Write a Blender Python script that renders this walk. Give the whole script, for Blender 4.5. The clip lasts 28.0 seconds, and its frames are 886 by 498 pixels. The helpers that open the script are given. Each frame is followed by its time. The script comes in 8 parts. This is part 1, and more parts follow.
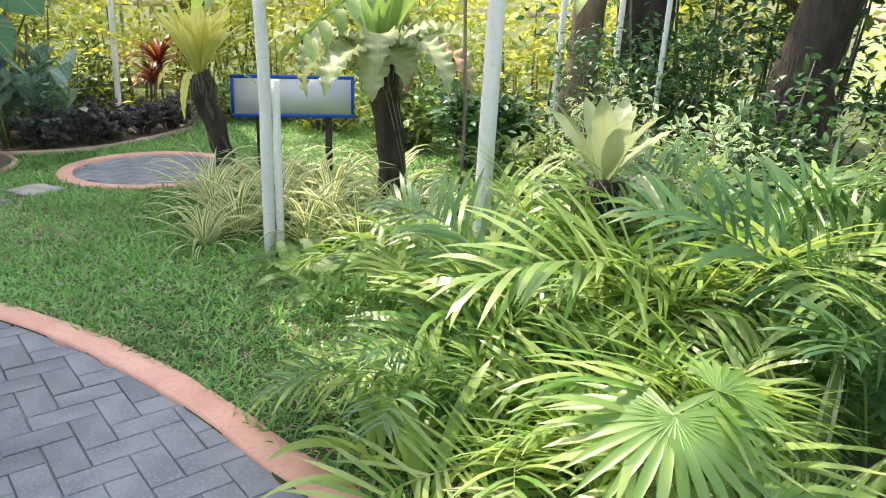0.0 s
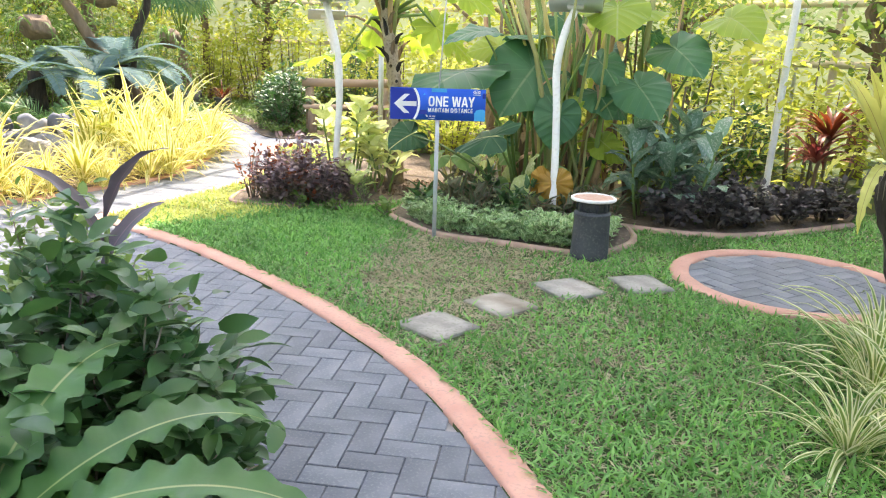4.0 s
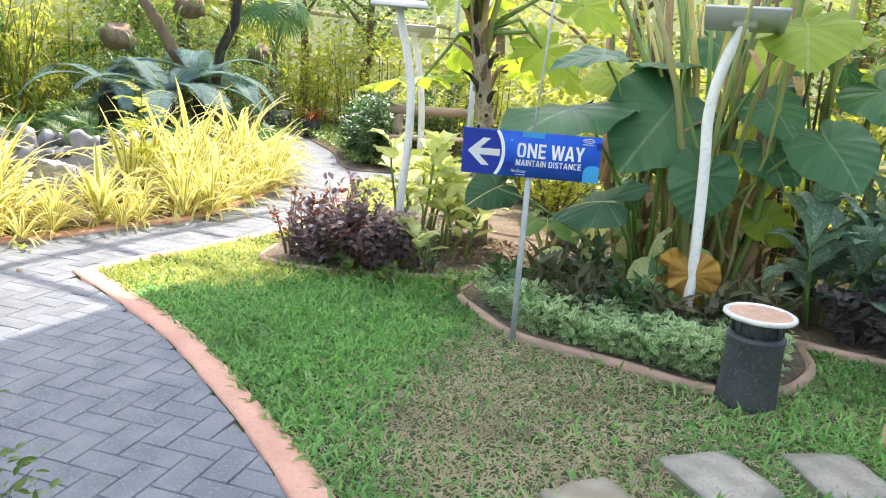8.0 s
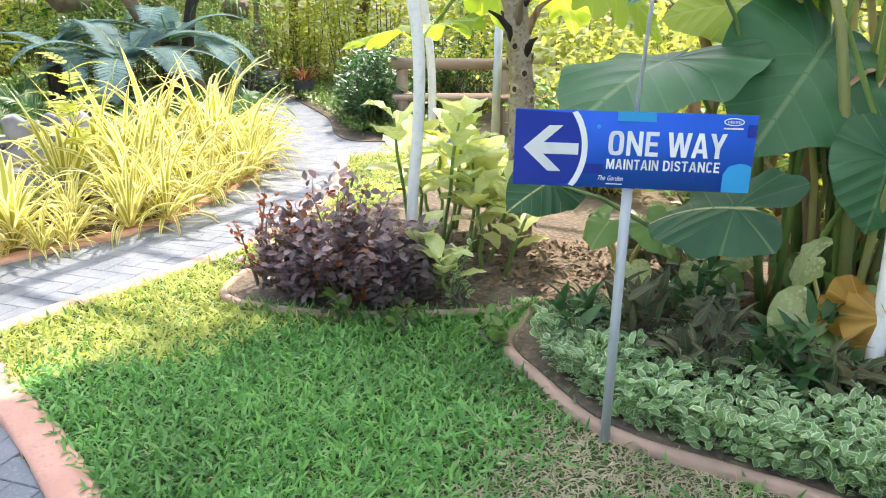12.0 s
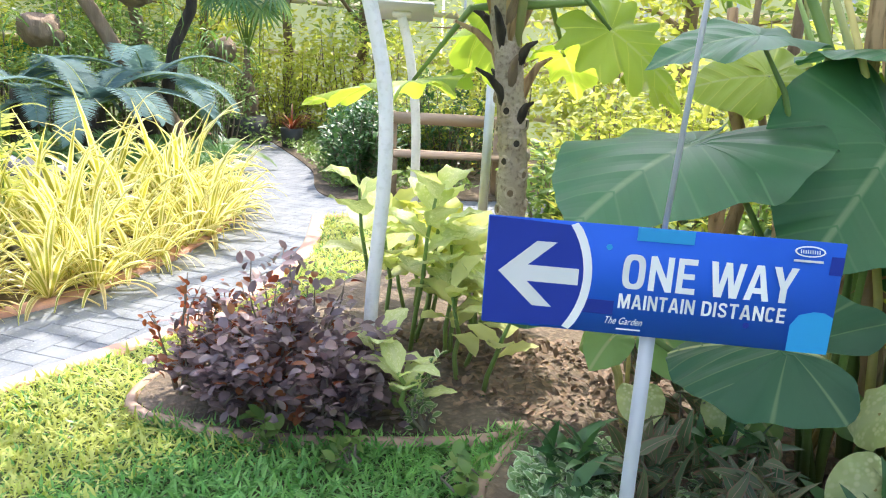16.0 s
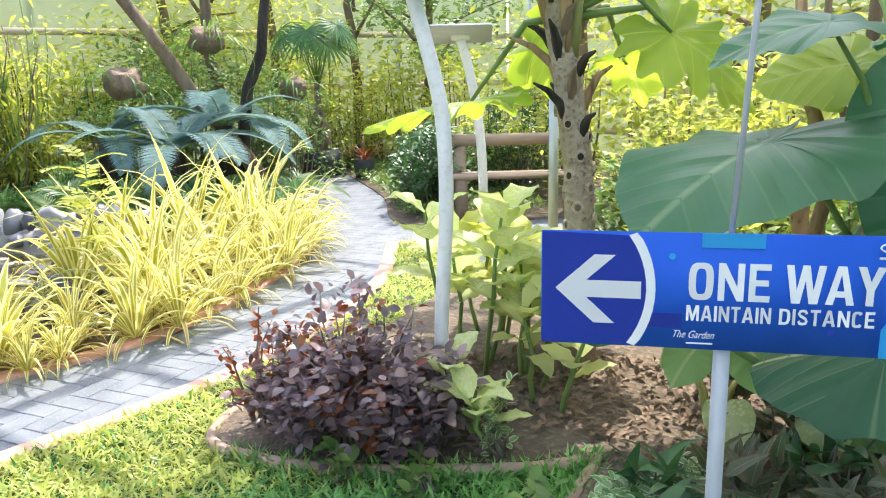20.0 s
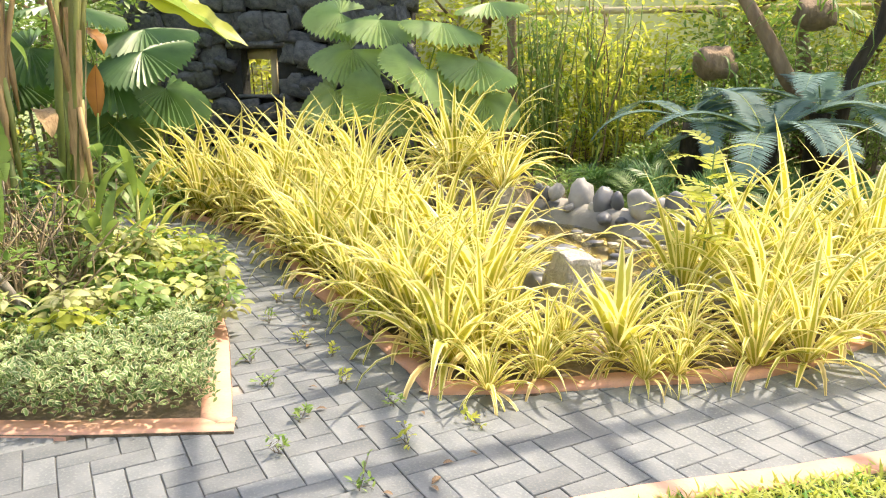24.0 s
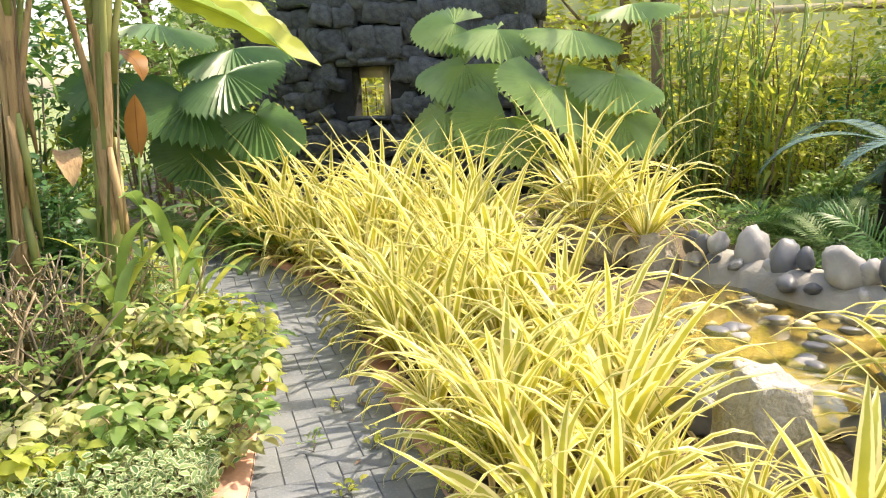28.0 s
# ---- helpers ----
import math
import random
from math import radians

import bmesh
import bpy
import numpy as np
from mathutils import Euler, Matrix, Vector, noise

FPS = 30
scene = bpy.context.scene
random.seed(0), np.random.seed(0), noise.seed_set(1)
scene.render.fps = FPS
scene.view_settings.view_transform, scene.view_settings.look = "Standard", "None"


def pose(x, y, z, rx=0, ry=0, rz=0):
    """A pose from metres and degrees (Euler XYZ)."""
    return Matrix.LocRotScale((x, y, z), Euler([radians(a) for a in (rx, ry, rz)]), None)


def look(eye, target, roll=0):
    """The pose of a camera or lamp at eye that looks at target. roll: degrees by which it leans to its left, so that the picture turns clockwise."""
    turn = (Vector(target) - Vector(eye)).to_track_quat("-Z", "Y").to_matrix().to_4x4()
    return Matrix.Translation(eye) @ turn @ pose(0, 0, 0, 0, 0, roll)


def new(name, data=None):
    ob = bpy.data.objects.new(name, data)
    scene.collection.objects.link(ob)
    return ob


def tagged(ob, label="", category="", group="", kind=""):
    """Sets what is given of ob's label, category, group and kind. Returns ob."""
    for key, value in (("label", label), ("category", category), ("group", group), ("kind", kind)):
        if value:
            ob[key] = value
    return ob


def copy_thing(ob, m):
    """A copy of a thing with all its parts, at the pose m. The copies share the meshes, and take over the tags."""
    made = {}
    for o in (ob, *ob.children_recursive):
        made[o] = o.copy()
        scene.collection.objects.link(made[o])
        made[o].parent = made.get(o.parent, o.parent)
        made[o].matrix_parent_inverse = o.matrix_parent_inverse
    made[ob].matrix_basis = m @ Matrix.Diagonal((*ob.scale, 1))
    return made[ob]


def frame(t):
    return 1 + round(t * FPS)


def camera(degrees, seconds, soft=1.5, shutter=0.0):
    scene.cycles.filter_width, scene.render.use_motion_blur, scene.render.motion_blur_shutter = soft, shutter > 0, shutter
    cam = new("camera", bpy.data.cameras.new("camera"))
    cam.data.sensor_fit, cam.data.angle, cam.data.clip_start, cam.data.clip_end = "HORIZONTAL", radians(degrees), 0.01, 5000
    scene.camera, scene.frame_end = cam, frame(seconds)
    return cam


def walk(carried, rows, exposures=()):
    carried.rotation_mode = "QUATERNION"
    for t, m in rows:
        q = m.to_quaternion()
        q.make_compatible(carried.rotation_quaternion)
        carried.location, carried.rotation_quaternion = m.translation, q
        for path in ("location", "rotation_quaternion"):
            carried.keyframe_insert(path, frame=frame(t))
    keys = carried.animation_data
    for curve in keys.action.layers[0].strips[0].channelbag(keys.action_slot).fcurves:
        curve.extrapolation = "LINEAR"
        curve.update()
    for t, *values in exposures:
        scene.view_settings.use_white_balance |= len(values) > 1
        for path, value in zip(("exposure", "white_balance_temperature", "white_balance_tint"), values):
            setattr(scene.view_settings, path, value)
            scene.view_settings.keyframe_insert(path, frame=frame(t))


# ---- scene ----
# camera: seconds, x, y, z, yaw, pitch, roll
cam = camera(61.44, 28.0, 1.1)
PATH = [
    (0.0, -0.049, 0.008, 1.499, -0.38, -18.05, -1.71),
    (0.5, -0.113, 0.215, 1.534, 8.15, -17.75, -0.03),
    (1.0, -0.164, 0.400, 1.508, 15.90, -16.26, 0.42),
    (1.5, -0.199, 0.615, 1.508, 23.22, -16.04, -0.28),
    (2.0, -0.261, 0.844, 1.511, 29.89, -16.52, 0.07),
    (2.5, -0.377, 1.069, 1.489, 33.97, -16.63, -0.06),
    (3.0, -0.501, 1.252, 1.496, 35.13, -16.55, -1.35),
    (3.5, -0.620, 1.428, 1.479, 38.74, -16.69, -1.80),
    (4.0, -0.741, 1.609, 1.481, 46.54, -15.23, -1.89),
    (4.5, -0.833, 1.778, 1.504, 52.76, -14.59, -2.33),
    (6.5, -1.436, 2.416, 1.463, 52.96, -14.48, -3.01),
    (7.0, -1.593, 2.606, 1.495, 54.16, -14.38, -3.58),
    (7.5, -1.760, 2.755, 1.496, 55.36, -14.00, -3.72),
    (8.0, -1.979, 2.906, 1.469, 55.34, -13.72, -4.15),
    (8.5, -2.154, 3.048, 1.486, 54.44, -14.24, -3.81),
    (9.0, -2.332, 3.205, 1.456, 52.63, -15.23, -3.33),
    (9.5, -2.518, 3.354, 1.472, 52.14, -15.69, -3.50),
    (10.0, -2.719, 3.468, 1.481, 55.83, -16.90, -2.81),
    (10.5, -2.904, 3.545, 1.463, 55.90, -16.65, -2.95),
    (11.0, -3.084, 3.620, 1.472, 56.26, -17.11, -2.29),
    (11.5, -3.236, 3.690, 1.479, 55.70, -17.57, -1.00),
    (12.0, -3.383, 3.764, 1.459, 55.42, -17.79, -0.82),
    (12.5, -3.508, 3.847, 1.493, 56.38, -13.95, -1.86),
    (14.5, -3.904, 4.142, 1.502, 53.95, -13.56, -0.92),
    (15.0, -3.943, 4.195, 1.488, 52.35, -14.83, -0.50),
    (15.5, -3.955, 4.260, 1.490, 52.57, -15.03, -0.54),
    (16.0, -3.951, 4.309, 1.482, 55.90, -14.18, -3.35),
    (16.5, -3.930, 4.369, 1.470, 56.67, -13.80, -3.73),
    (17.0, -3.922, 4.409, 1.471, 56.62, -13.56, -3.58),
    (17.5, -3.917, 4.434, 1.466, 56.93, -13.40, -3.19),
    (18.0, -3.913, 4.447, 1.467, 56.83, -13.07, -2.37),
    (18.5, -3.912, 4.457, 1.468, 56.34, -12.76, -1.28),
    (19.0, -3.912, 4.457, 1.473, 56.03, -12.48, -0.16),
    (19.5, -3.922, 4.438, 1.475, 56.22, -12.18, 0.44),
    (20.0, -3.960, 4.386, 1.468, 61.12, -12.54, 1.38),
    (20.5, -4.021, 4.306, 1.472, 67.90, -13.72, 1.84),
    (21.0, -4.090, 4.195, 1.478, 74.04, -13.67, 2.22),
    (21.5, -4.190, 4.032, 1.474, 79.50, -13.43, 1.71),
    (22.0, -4.257, 3.929, 1.493, 83.89, -13.32, 0.71),
    (22.5, -4.353, 3.862, 1.486, 89.25, -13.28, -0.46),
    (24.5, -5.024, 3.774, 1.512, 100.37, -13.45, 0.80),
    (25.0, -5.231, 3.708, 1.554, 99.49, -13.23, 2.00),
    (25.5, -5.383, 3.680, 1.551, 99.57, -13.43, 3.27),
    (26.0, -5.544, 3.655, 1.525, 102.01, -12.65, 1.47),
    (26.5, -5.735, 3.640, 1.539, 111.91, -12.07, 1.33),
    (27.0, -5.885, 3.627, 1.525, 115.33, -13.62, 2.07),
    (27.5, -6.082, 3.621, 1.520, 113.68, -12.20, 1.71),
    (28.0, -6.278, 3.622, 1.549, 109.47, -12.47, 1.51),
]
walk(cam, [(t, pose(x, y, z, 90 + pitch, roll, yaw)) for t, x, y, z, yaw, pitch, roll in PATH],
     [(0.0, 1.93, 7300, 17), (1.5, 2.1, 7350, 17), (3.0, 2.24, 7400, 18), (4.5, 2.18, 7400, 18), (7.0, 2.02, 7200, 16), (13.0, 2.03, 6800, 15), (19.5, 2.02, 6450, 14), (21.0, 1.8, 7400, 13), (22.0, 1.79, 8300, 13), (28.0, 1.72, 8000, 14)])

# ---- light ----
SUN_EL, SUN_AZ = radians(58), radians(130)  # height above the horizon; from +x towards +y
SUN = Vector((math.cos(SUN_EL) * math.cos(SUN_AZ), math.cos(SUN_EL) * math.sin(SUN_AZ), math.sin(SUN_EL)))
world = bpy.data.worlds.new("sky")
scene.world = world
world.use_nodes = True
sky = world.node_tree.nodes.new("ShaderNodeTexSky")
sky.sky_type, sky.sun_disc = "NISHITA", False
sky.sun_elevation, sky.sun_rotation = SUN_EL, math.pi / 2 - SUN_AZ
sky.air_density, sky.dust_density = 1.0, 2.0
back = world.node_tree.nodes["Background"]
world.node_tree.links.new(sky.outputs[0], back.inputs[0])
back.inputs[1].default_value = 0.15
sun_data = bpy.data.lights.new("sun", "SUN")
sun_data.energy, sun_data.angle, sun_data.color = 1.95, radians(0.6), (1.0, 0.95, 0.84)
new("sun", sun_data).matrix_world = look(SUN * 40, (0, 0, 0))

# ---- tools ----
rnd = random.Random(7)
rng = np.random.default_rng(7)


def nodes_of(name):
    m = bpy.data.materials.new(name)
    m.use_nodes = True
    nt = m.node_tree
    return m, nt, nt.nodes["Principled BSDF"]


def node(nt, kind, **put):
    n = nt.nodes.new(kind)
    for key, value in put.items():
        if key in n.inputs:
            n.inputs[key].default_value = value
    return n


def mixed(nt, fac, a, b):
    """Colour mix; each of fac, a, b is a socket or a value."""
    n = nt.nodes.new("ShaderNodeMix")
    n.data_type = "RGBA"
    for i, value in ((0, fac), (6, a), (7, b)):
        if isinstance(value, bpy.types.NodeSocket):
            nt.links.new(value, n.inputs[i])
        else:
            n.inputs[i].default_value = value if i == 0 else (*value, 1)
    return n.outputs[2]


def ramped(nt, socket, lo, hi):
    n = nt.nodes.new("ShaderNodeMapRange")
    nt.links.new(socket, n.inputs[0])
    n.inputs[1].default_value, n.inputs[2].default_value = lo, hi
    return n.outputs[0]


def noisy(nt, scale, detail=4.0, coord="Object", stretch=None):
    tc = nt.nodes.new("ShaderNodeTexCoord")
    n = nt.nodes.new("ShaderNodeTexNoise")
    n.inputs["Scale"].default_value, n.inputs["Detail"].default_value = scale, detail
    if stretch:
        mp = nt.nodes.new("ShaderNodeMapping")
        mp.inputs["Scale"].default_value = stretch
        nt.links.new(tc.outputs[coord], mp.inputs[0])
        nt.links.new(mp.outputs[0], n.inputs[0])
    else:
        nt.links.new(tc.outputs[coord], n.inputs[0])
    return n.outputs[0]


def bumped(nt, bsdf, height, strength, distance=0.01):
    b = nt.nodes.new("ShaderNodeBump")
    b.inputs["Strength"].default_value, b.inputs["Distance"].default_value = strength, distance
    nt.links.new(height, b.inputs["Height"])
    nt.links.new(b.outputs[0], bsdf.inputs["Normal"])


def plain(name, a, b, rough=0.8, scale=6.0, fine=60.0, bump=0.3, dist=0.006, metal=0.0, c=None, stretch=None):
    """A surface of two colours in patches, with finer grain and relief."""
    m, nt, p = nodes_of(name)
    col = mixed(nt, ramped(nt, noisy(nt, scale, stretch=stretch), 0.35, 0.65), a, b)
    grain = noisy(nt, fine, stretch=stretch)
    if c:
        col = mixed(nt, ramped(nt, grain, 0.52, 0.72), col, c)
    info = nt.nodes.new("ShaderNodeObjectInfo")
    hsv = nt.nodes.new("ShaderNodeHueSaturation")
    nt.links.new(col, hsv.inputs["Color"])
    r = nt.nodes.new("ShaderNodeMapRange")
    nt.links.new(info.outputs["Random"], r.inputs[0])
    r.inputs[3].default_value, r.inputs[4].default_value = 0.84, 1.16
    nt.links.new(r.outputs[0], hsv.inputs["Value"])
    nt.links.new(hsv.outputs[0], p.inputs["Base Color"])
    p.inputs["Roughness"].default_value, p.inputs["Metallic"].default_value = rough, metal
    if bump:
        bumped(nt, p, grain, bump, dist)
    return m


def leafy(name, a, b, rough=0.42, glow=0.35, margin=None, centre=None, spots=None, vein=None, dry=None, width=0.3, scale=3.0, ribs=False, cross=0.0, spec=0.35):
    """A leaf: two greens by leaf, light through the blade; margin, centre stripe, vein or spots by its own surface coordinates."""
    m, nt, p = nodes_of(name)
    geo = nt.nodes.new("ShaderNodeNewGeometry")
    col = mixed(nt, geo.outputs["Random Per Island"], a, b)
    patch = noisy(nt, scale)
    col = mixed(nt, ramped(nt, patch, 0.45, 0.8), col, tuple(0.62 * x for x in a))
    uv = nt.nodes.new("ShaderNodeUVMap")
    sep = nt.nodes.new("ShaderNodeSeparateXYZ")
    nt.links.new(uv.outputs[0], sep.inputs[0])
    off = nt.nodes.new("ShaderNodeMath")
    off.operation = "SUBTRACT"
    nt.links.new(sep.outputs[0], off.inputs[0])
    off.inputs[1].default_value = 0.5
    dist = nt.nodes.new("ShaderNodeMath")
    dist.operation = "ABSOLUTE"
    nt.links.new(off.outputs[0], dist.inputs[0])
    if margin:
        wob = noisy(nt, 30.0, 2.0)
        s = nt.nodes.new("ShaderNodeMath")
        s.operation = "MULTIPLY_ADD"
        nt.links.new(wob, s.inputs[0])
        s.inputs[1].default_value = 0.16
        nt.links.new(dist.outputs[0], s.inputs[2])
        col = mixed(nt, ramped(nt, s.outputs[0], width + 0.05, width + 0.11), col, margin)
    if centre:
        col = mixed(nt, ramped(nt, dist.outputs[0], 0.16, 0.06), col, centre)
    if spots:
        vo = nt.nodes.new("ShaderNodeTexVoronoi")
        vo.inputs["Scale"].default_value = 16.0
        nt.links.new(uv.outputs[0], vo.inputs[0])
        inner = ramped(nt, dist.outputs[0], 0.42, 0.2)
        k = nt.nodes.new("ShaderNodeMath")
        k.operation = "MULTIPLY"
        nt.links.new(ramped(nt, vo.outputs["Distance"], 0.55, 0.25), k.inputs[0])
        nt.links.new(inner, k.inputs[1])
        col = mixed(nt, k.outputs[0], col, spots)
    if vein:
        col = mixed(nt, ramped(nt, dist.outputs[0], 0.016 if ribs or cross else 0.035, 0.005 if ribs or cross else 0.012), col, vein)
    if ribs:
        low = nt.nodes.new("ShaderNodeMath")
        low.operation = "SUBTRACT"
        nt.links.new(sep.outputs[1], low.inputs[0])
        low.inputs[1].default_value = 0.3
        ang = nt.nodes.new("ShaderNodeMath")
        ang.operation = "ARCTAN2"
        nt.links.new(dist.outputs[0], ang.inputs[0])
        nt.links.new(low.outputs[0], ang.inputs[1])
        saw = nt.nodes.new("ShaderNodeMath")
        saw.operation = "PINGPONG"
        nt.links.new(ang.outputs[0], saw.inputs[0])
        saw.inputs[1].default_value = 0.3
        slope = nt.nodes.new("ShaderNodeMath")
        slope.operation = "MULTIPLY_ADD"
        nt.links.new(dist.outputs[0], slope.inputs[0])
        slope.inputs[1].default_value = -0.75
        nt.links.new(low.outputs[0], slope.inputs[2])
        feather = nt.nodes.new("ShaderNodeMath")
        feather.operation = "PINGPONG"
        nt.links.new(slope.outputs[0], feather.inputs[0])
        feather.inputs[1].default_value = 0.058
        fine = nt.nodes.new("ShaderNodeMath")
        fine.operation = "MULTIPLY"
        nt.links.new(saw.outputs[0], fine.inputs[0])
        fine.inputs[1].default_value = 0.2
        pick = nt.nodes.new("ShaderNodeMix")
        nt.links.new(ramped(nt, ang.outputs[0], 1.25, 1.3), pick.inputs[0])
        nt.links.new(feather.outputs[0], pick.inputs[2])
        nt.links.new(fine.outputs[0], pick.inputs[3])
        saw = pick
        col = mixed(nt, ramped(nt, saw.outputs[0], 0.006, 0.002), col, tuple(0.86 * x + 0.14 * y for x, y in zip(b, vein)))
    if dry:
        col = mixed(nt, ramped(nt, noisy(nt, 1.3), 0.54, 0.66), col, dry)
    nt.links.new(col, p.inputs["Base Color"])
    p.inputs["Roughness"].default_value = rough
    p.inputs["Specular IOR Level"].default_value = spec
    if ribs:
        bumped(nt, p, ramped(nt, saw.outputs[0], 0.0, 0.045), 0.45, 0.012)
    elif cross:
        wave = nt.nodes.new("ShaderNodeMath")
        wave.operation = "SINE"
        k = nt.nodes.new("ShaderNodeMath")
        k.operation = "MULTIPLY"
        nt.links.new(sep.outputs[1], k.inputs[0])
        k.inputs[1].default_value = cross
        nt.links.new(k.outputs[0], wave.inputs[0])
        bumped(nt, p, wave.outputs[0], 0.1, 0.003)
    else:
        bumped(nt, p, noisy(nt, 45.0, 3.0), 0.15, 0.004)
    tr = nt.nodes.new("ShaderNodeBsdfTranslucent")
    tint = nt.nodes.new("ShaderNodeHueSaturation")
    tint.inputs["Saturation"].default_value, tint.inputs["Value"].default_value, tint.inputs["Hue"].default_value = 1.1, 1.5, 0.485
    nt.links.new(col, tint.inputs["Color"])
    nt.links.new(tint.outputs[0], tr.inputs[0])
    mx = nt.nodes.new("ShaderNodeMixShader")
    mx.inputs[0].default_value = glow
    nt.links.new(p.outputs[0], mx.inputs[1])
    nt.links.new(tr.outputs[0], mx.inputs[2])
    nt.links.new(mx.outputs[0], nt.nodes["Material Output"].inputs[0])
    return m


class Geo:
    """Collects vertices, faces and surface coordinates of one mesh."""

    def __init__(self):
        self.v, self.f, self.uv = [], [], []

    def add(self, verts, faces, uvs=None):
        n = len(self.v)
        self.v += [tuple(p) for p in verts]
        self.f += [tuple(n + i for i in f) for f in faces]
        self.uv += list(uvs) if uvs else [(0.5, 0.5)] * len(verts)

    def sheet(self, rows, uvs=None):
        """Rows of equally many points, joined by quads."""
        w = len(rows[0])
        verts = [p for r in rows for p in r]
        faces = [(i * w + j, i * w + j + 1, (i + 1) * w + j + 1, (i + 1) * w + j) for i in range(len(rows) - 1) for j in range(w - 1)]
        if uvs is None:
            uvs = [(j / (w - 1), i / (len(rows) - 1)) for i in range(len(rows)) for j in range(w)]
        self.add(verts, faces, uvs)

    def tube(self, pts, radii, sides=6, cap=True):
        pts = [Vector(p) for p in pts]
        rings, side = [], None
        for i, p in enumerate(pts):
            d = (pts[min(i + 1, len(pts) - 1)] - pts[max(i - 1, 0)]).normalized()
            if side is None:
                side = d.orthogonal().normalized()
            side = (side - d * side.dot(d)).normalized()
            up = d.cross(side)
            r = radii[i] if hasattr(radii, "__len__") else radii
            rings.append([p + (side * math.cos(2 * math.pi * k / sides) + up * math.sin(2 * math.pi * k / sides)) * r for k in range(sides)])
        n = len(rings)
        verts = [q for r in rings for q in r]
        faces = [(i * sides + k, i * sides + (k + 1) % sides, (i + 1) * sides + (k + 1) % sides, (i + 1) * sides + k) for i in range(n - 1) for k in range(sides)]
        if cap:
            faces += [tuple(range(sides))[::-1], tuple((n - 1) * sides + k for k in range(sides))]
        self.add(verts, faces, [(k / sides, i / max(1, n - 1)) for i in range(n) for k in range(sides)])

    def blade(self, base, heading, length, width, rise, sag, segs=5, fold=0.25, twist=0.0):
        """A strap leaf that rises, arches over and tapers to a point."""
        c, s = math.cos(heading), math.sin(heading)
        base, rows, p, a = Vector(base), [], Vector(base), rise
        side = Vector((-s, c, 0))
        for i in range(segs + 1):
            u = i / segs
            w = width * (0.55 + 0.9 * u if u < 0.4 else 0.91) * (1 - max(0, (u - 0.45) / 0.55) ** 1.6) * 0.5 + 0.0006
            up = Vector((-c * math.sin(a), -s * math.sin(a), math.cos(a)))
            sd = (side * math.cos(twist * u) + up * math.sin(twist * u)) * w
            rows.append([p - sd + up * (fold * w), p, p + sd + up * (fold * w)])
            step = length / segs
            p = p + Vector((c * math.cos(a), s * math.cos(a), math.sin(a))) * step
            a -= sag * (0.4 + 1.6 * u) / segs
        self.sheet(rows)

    def mesh(self, name, smooth=True):
        me = bpy.data.meshes.new(name)
        me.from_pydata(self.v, [], self.f)
        if smooth:
            me.shade_smooth()
        layer = me.uv_layers.new(name="UVMap")
        idx = np.empty(len(me.loops), dtype=np.int32)
        me.loops.foreach_get("vertex_index", idx)
        layer.data.foreach_set("uv", np.array(self.uv, dtype=np.float32)[idx].ravel())
        return me


def leaf_shape(segs=4, width=0.4, bend=0.4, fold=0.2, kind="oval"):
    """One leaf along +y, one long: rows of three points."""
    g = Geo()
    rows, a, y, z = [], 0.25 * bend, 0.0, 0.0
    for i in range(segs + 1):
        u = i / segs
        if kind == "oval":
            w = math.sin(math.pi * min(1, 0.08 + u * 0.92)) ** 0.75
        elif kind == "heart":
            w = (1 - u) ** 0.6 * min(1, 0.75 + u * 2)
        else:
            w = min(1, 0.25 + 3 * u) * (1 - u) ** 0.7
        w = max(w, 0.02) * width / 2
        rows.append([(-w, y, z + fold * w), (0, y, z), (w, y, z + fold * w)])
        y += math.cos(a) / segs
        z += math.sin(a) / segs
        a -= bend / segs
    g.sheet(rows)
    return g


def frames(d, up):
    """Turns that lay +y along d and +z near up; arrays of n by 3."""
    d = d / np.linalg.norm(d, axis=1, keepdims=True)
    x = np.cross(d, up)
    x /= np.maximum(np.linalg.norm(x, axis=1, keepdims=True), 1e-6)
    return np.stack([x, d, np.cross(x, d)], axis=2)


def many(name, shape, places, turns, sizes):
    """One mesh of many copies of a shape."""
    tv, tuv = np.array(shape.v), np.array(shape.uv, dtype=np.float32)
    n, k = len(places), len(tv)
    v = (np.einsum("nij,kj->nki", turns, tv) * np.asarray(sizes).reshape(n, 1, 1) + places[:, None, :]).reshape(-1, 3)
    tf = np.array(shape.f)
    fs = tf.shape[1]
    faces = (tf[None] + (np.arange(n) * k)[:, None, None]).reshape(-1, fs)
    me = bpy.data.meshes.new(name)
    me.vertices.add(len(v))
    me.vertices.foreach_set("co", v.astype(np.float32).ravel())
    me.loops.add(faces.size)
    me.loops.foreach_set("vertex_index", faces.astype(np.int32).ravel())
    me.polygons.add(len(faces))
    me.polygons.foreach_set("loop_start", np.arange(0, faces.size, fs, dtype=np.int32))
    me.update(calc_edges=True)
    me.shade_smooth()
    layer = me.uv_layers.new(name="UVMap")
    layer.data.foreach_set("uv", np.tile(tuv, (n, 1))[faces.ravel()].ravel())
    return me


def put(name, me, material, parent=None, label=""):
    ob = new(name, me)
    if material and not me.materials:
        me.materials.append(material)
    if parent:
        ob.parent = parent
    return tagged(ob, label)


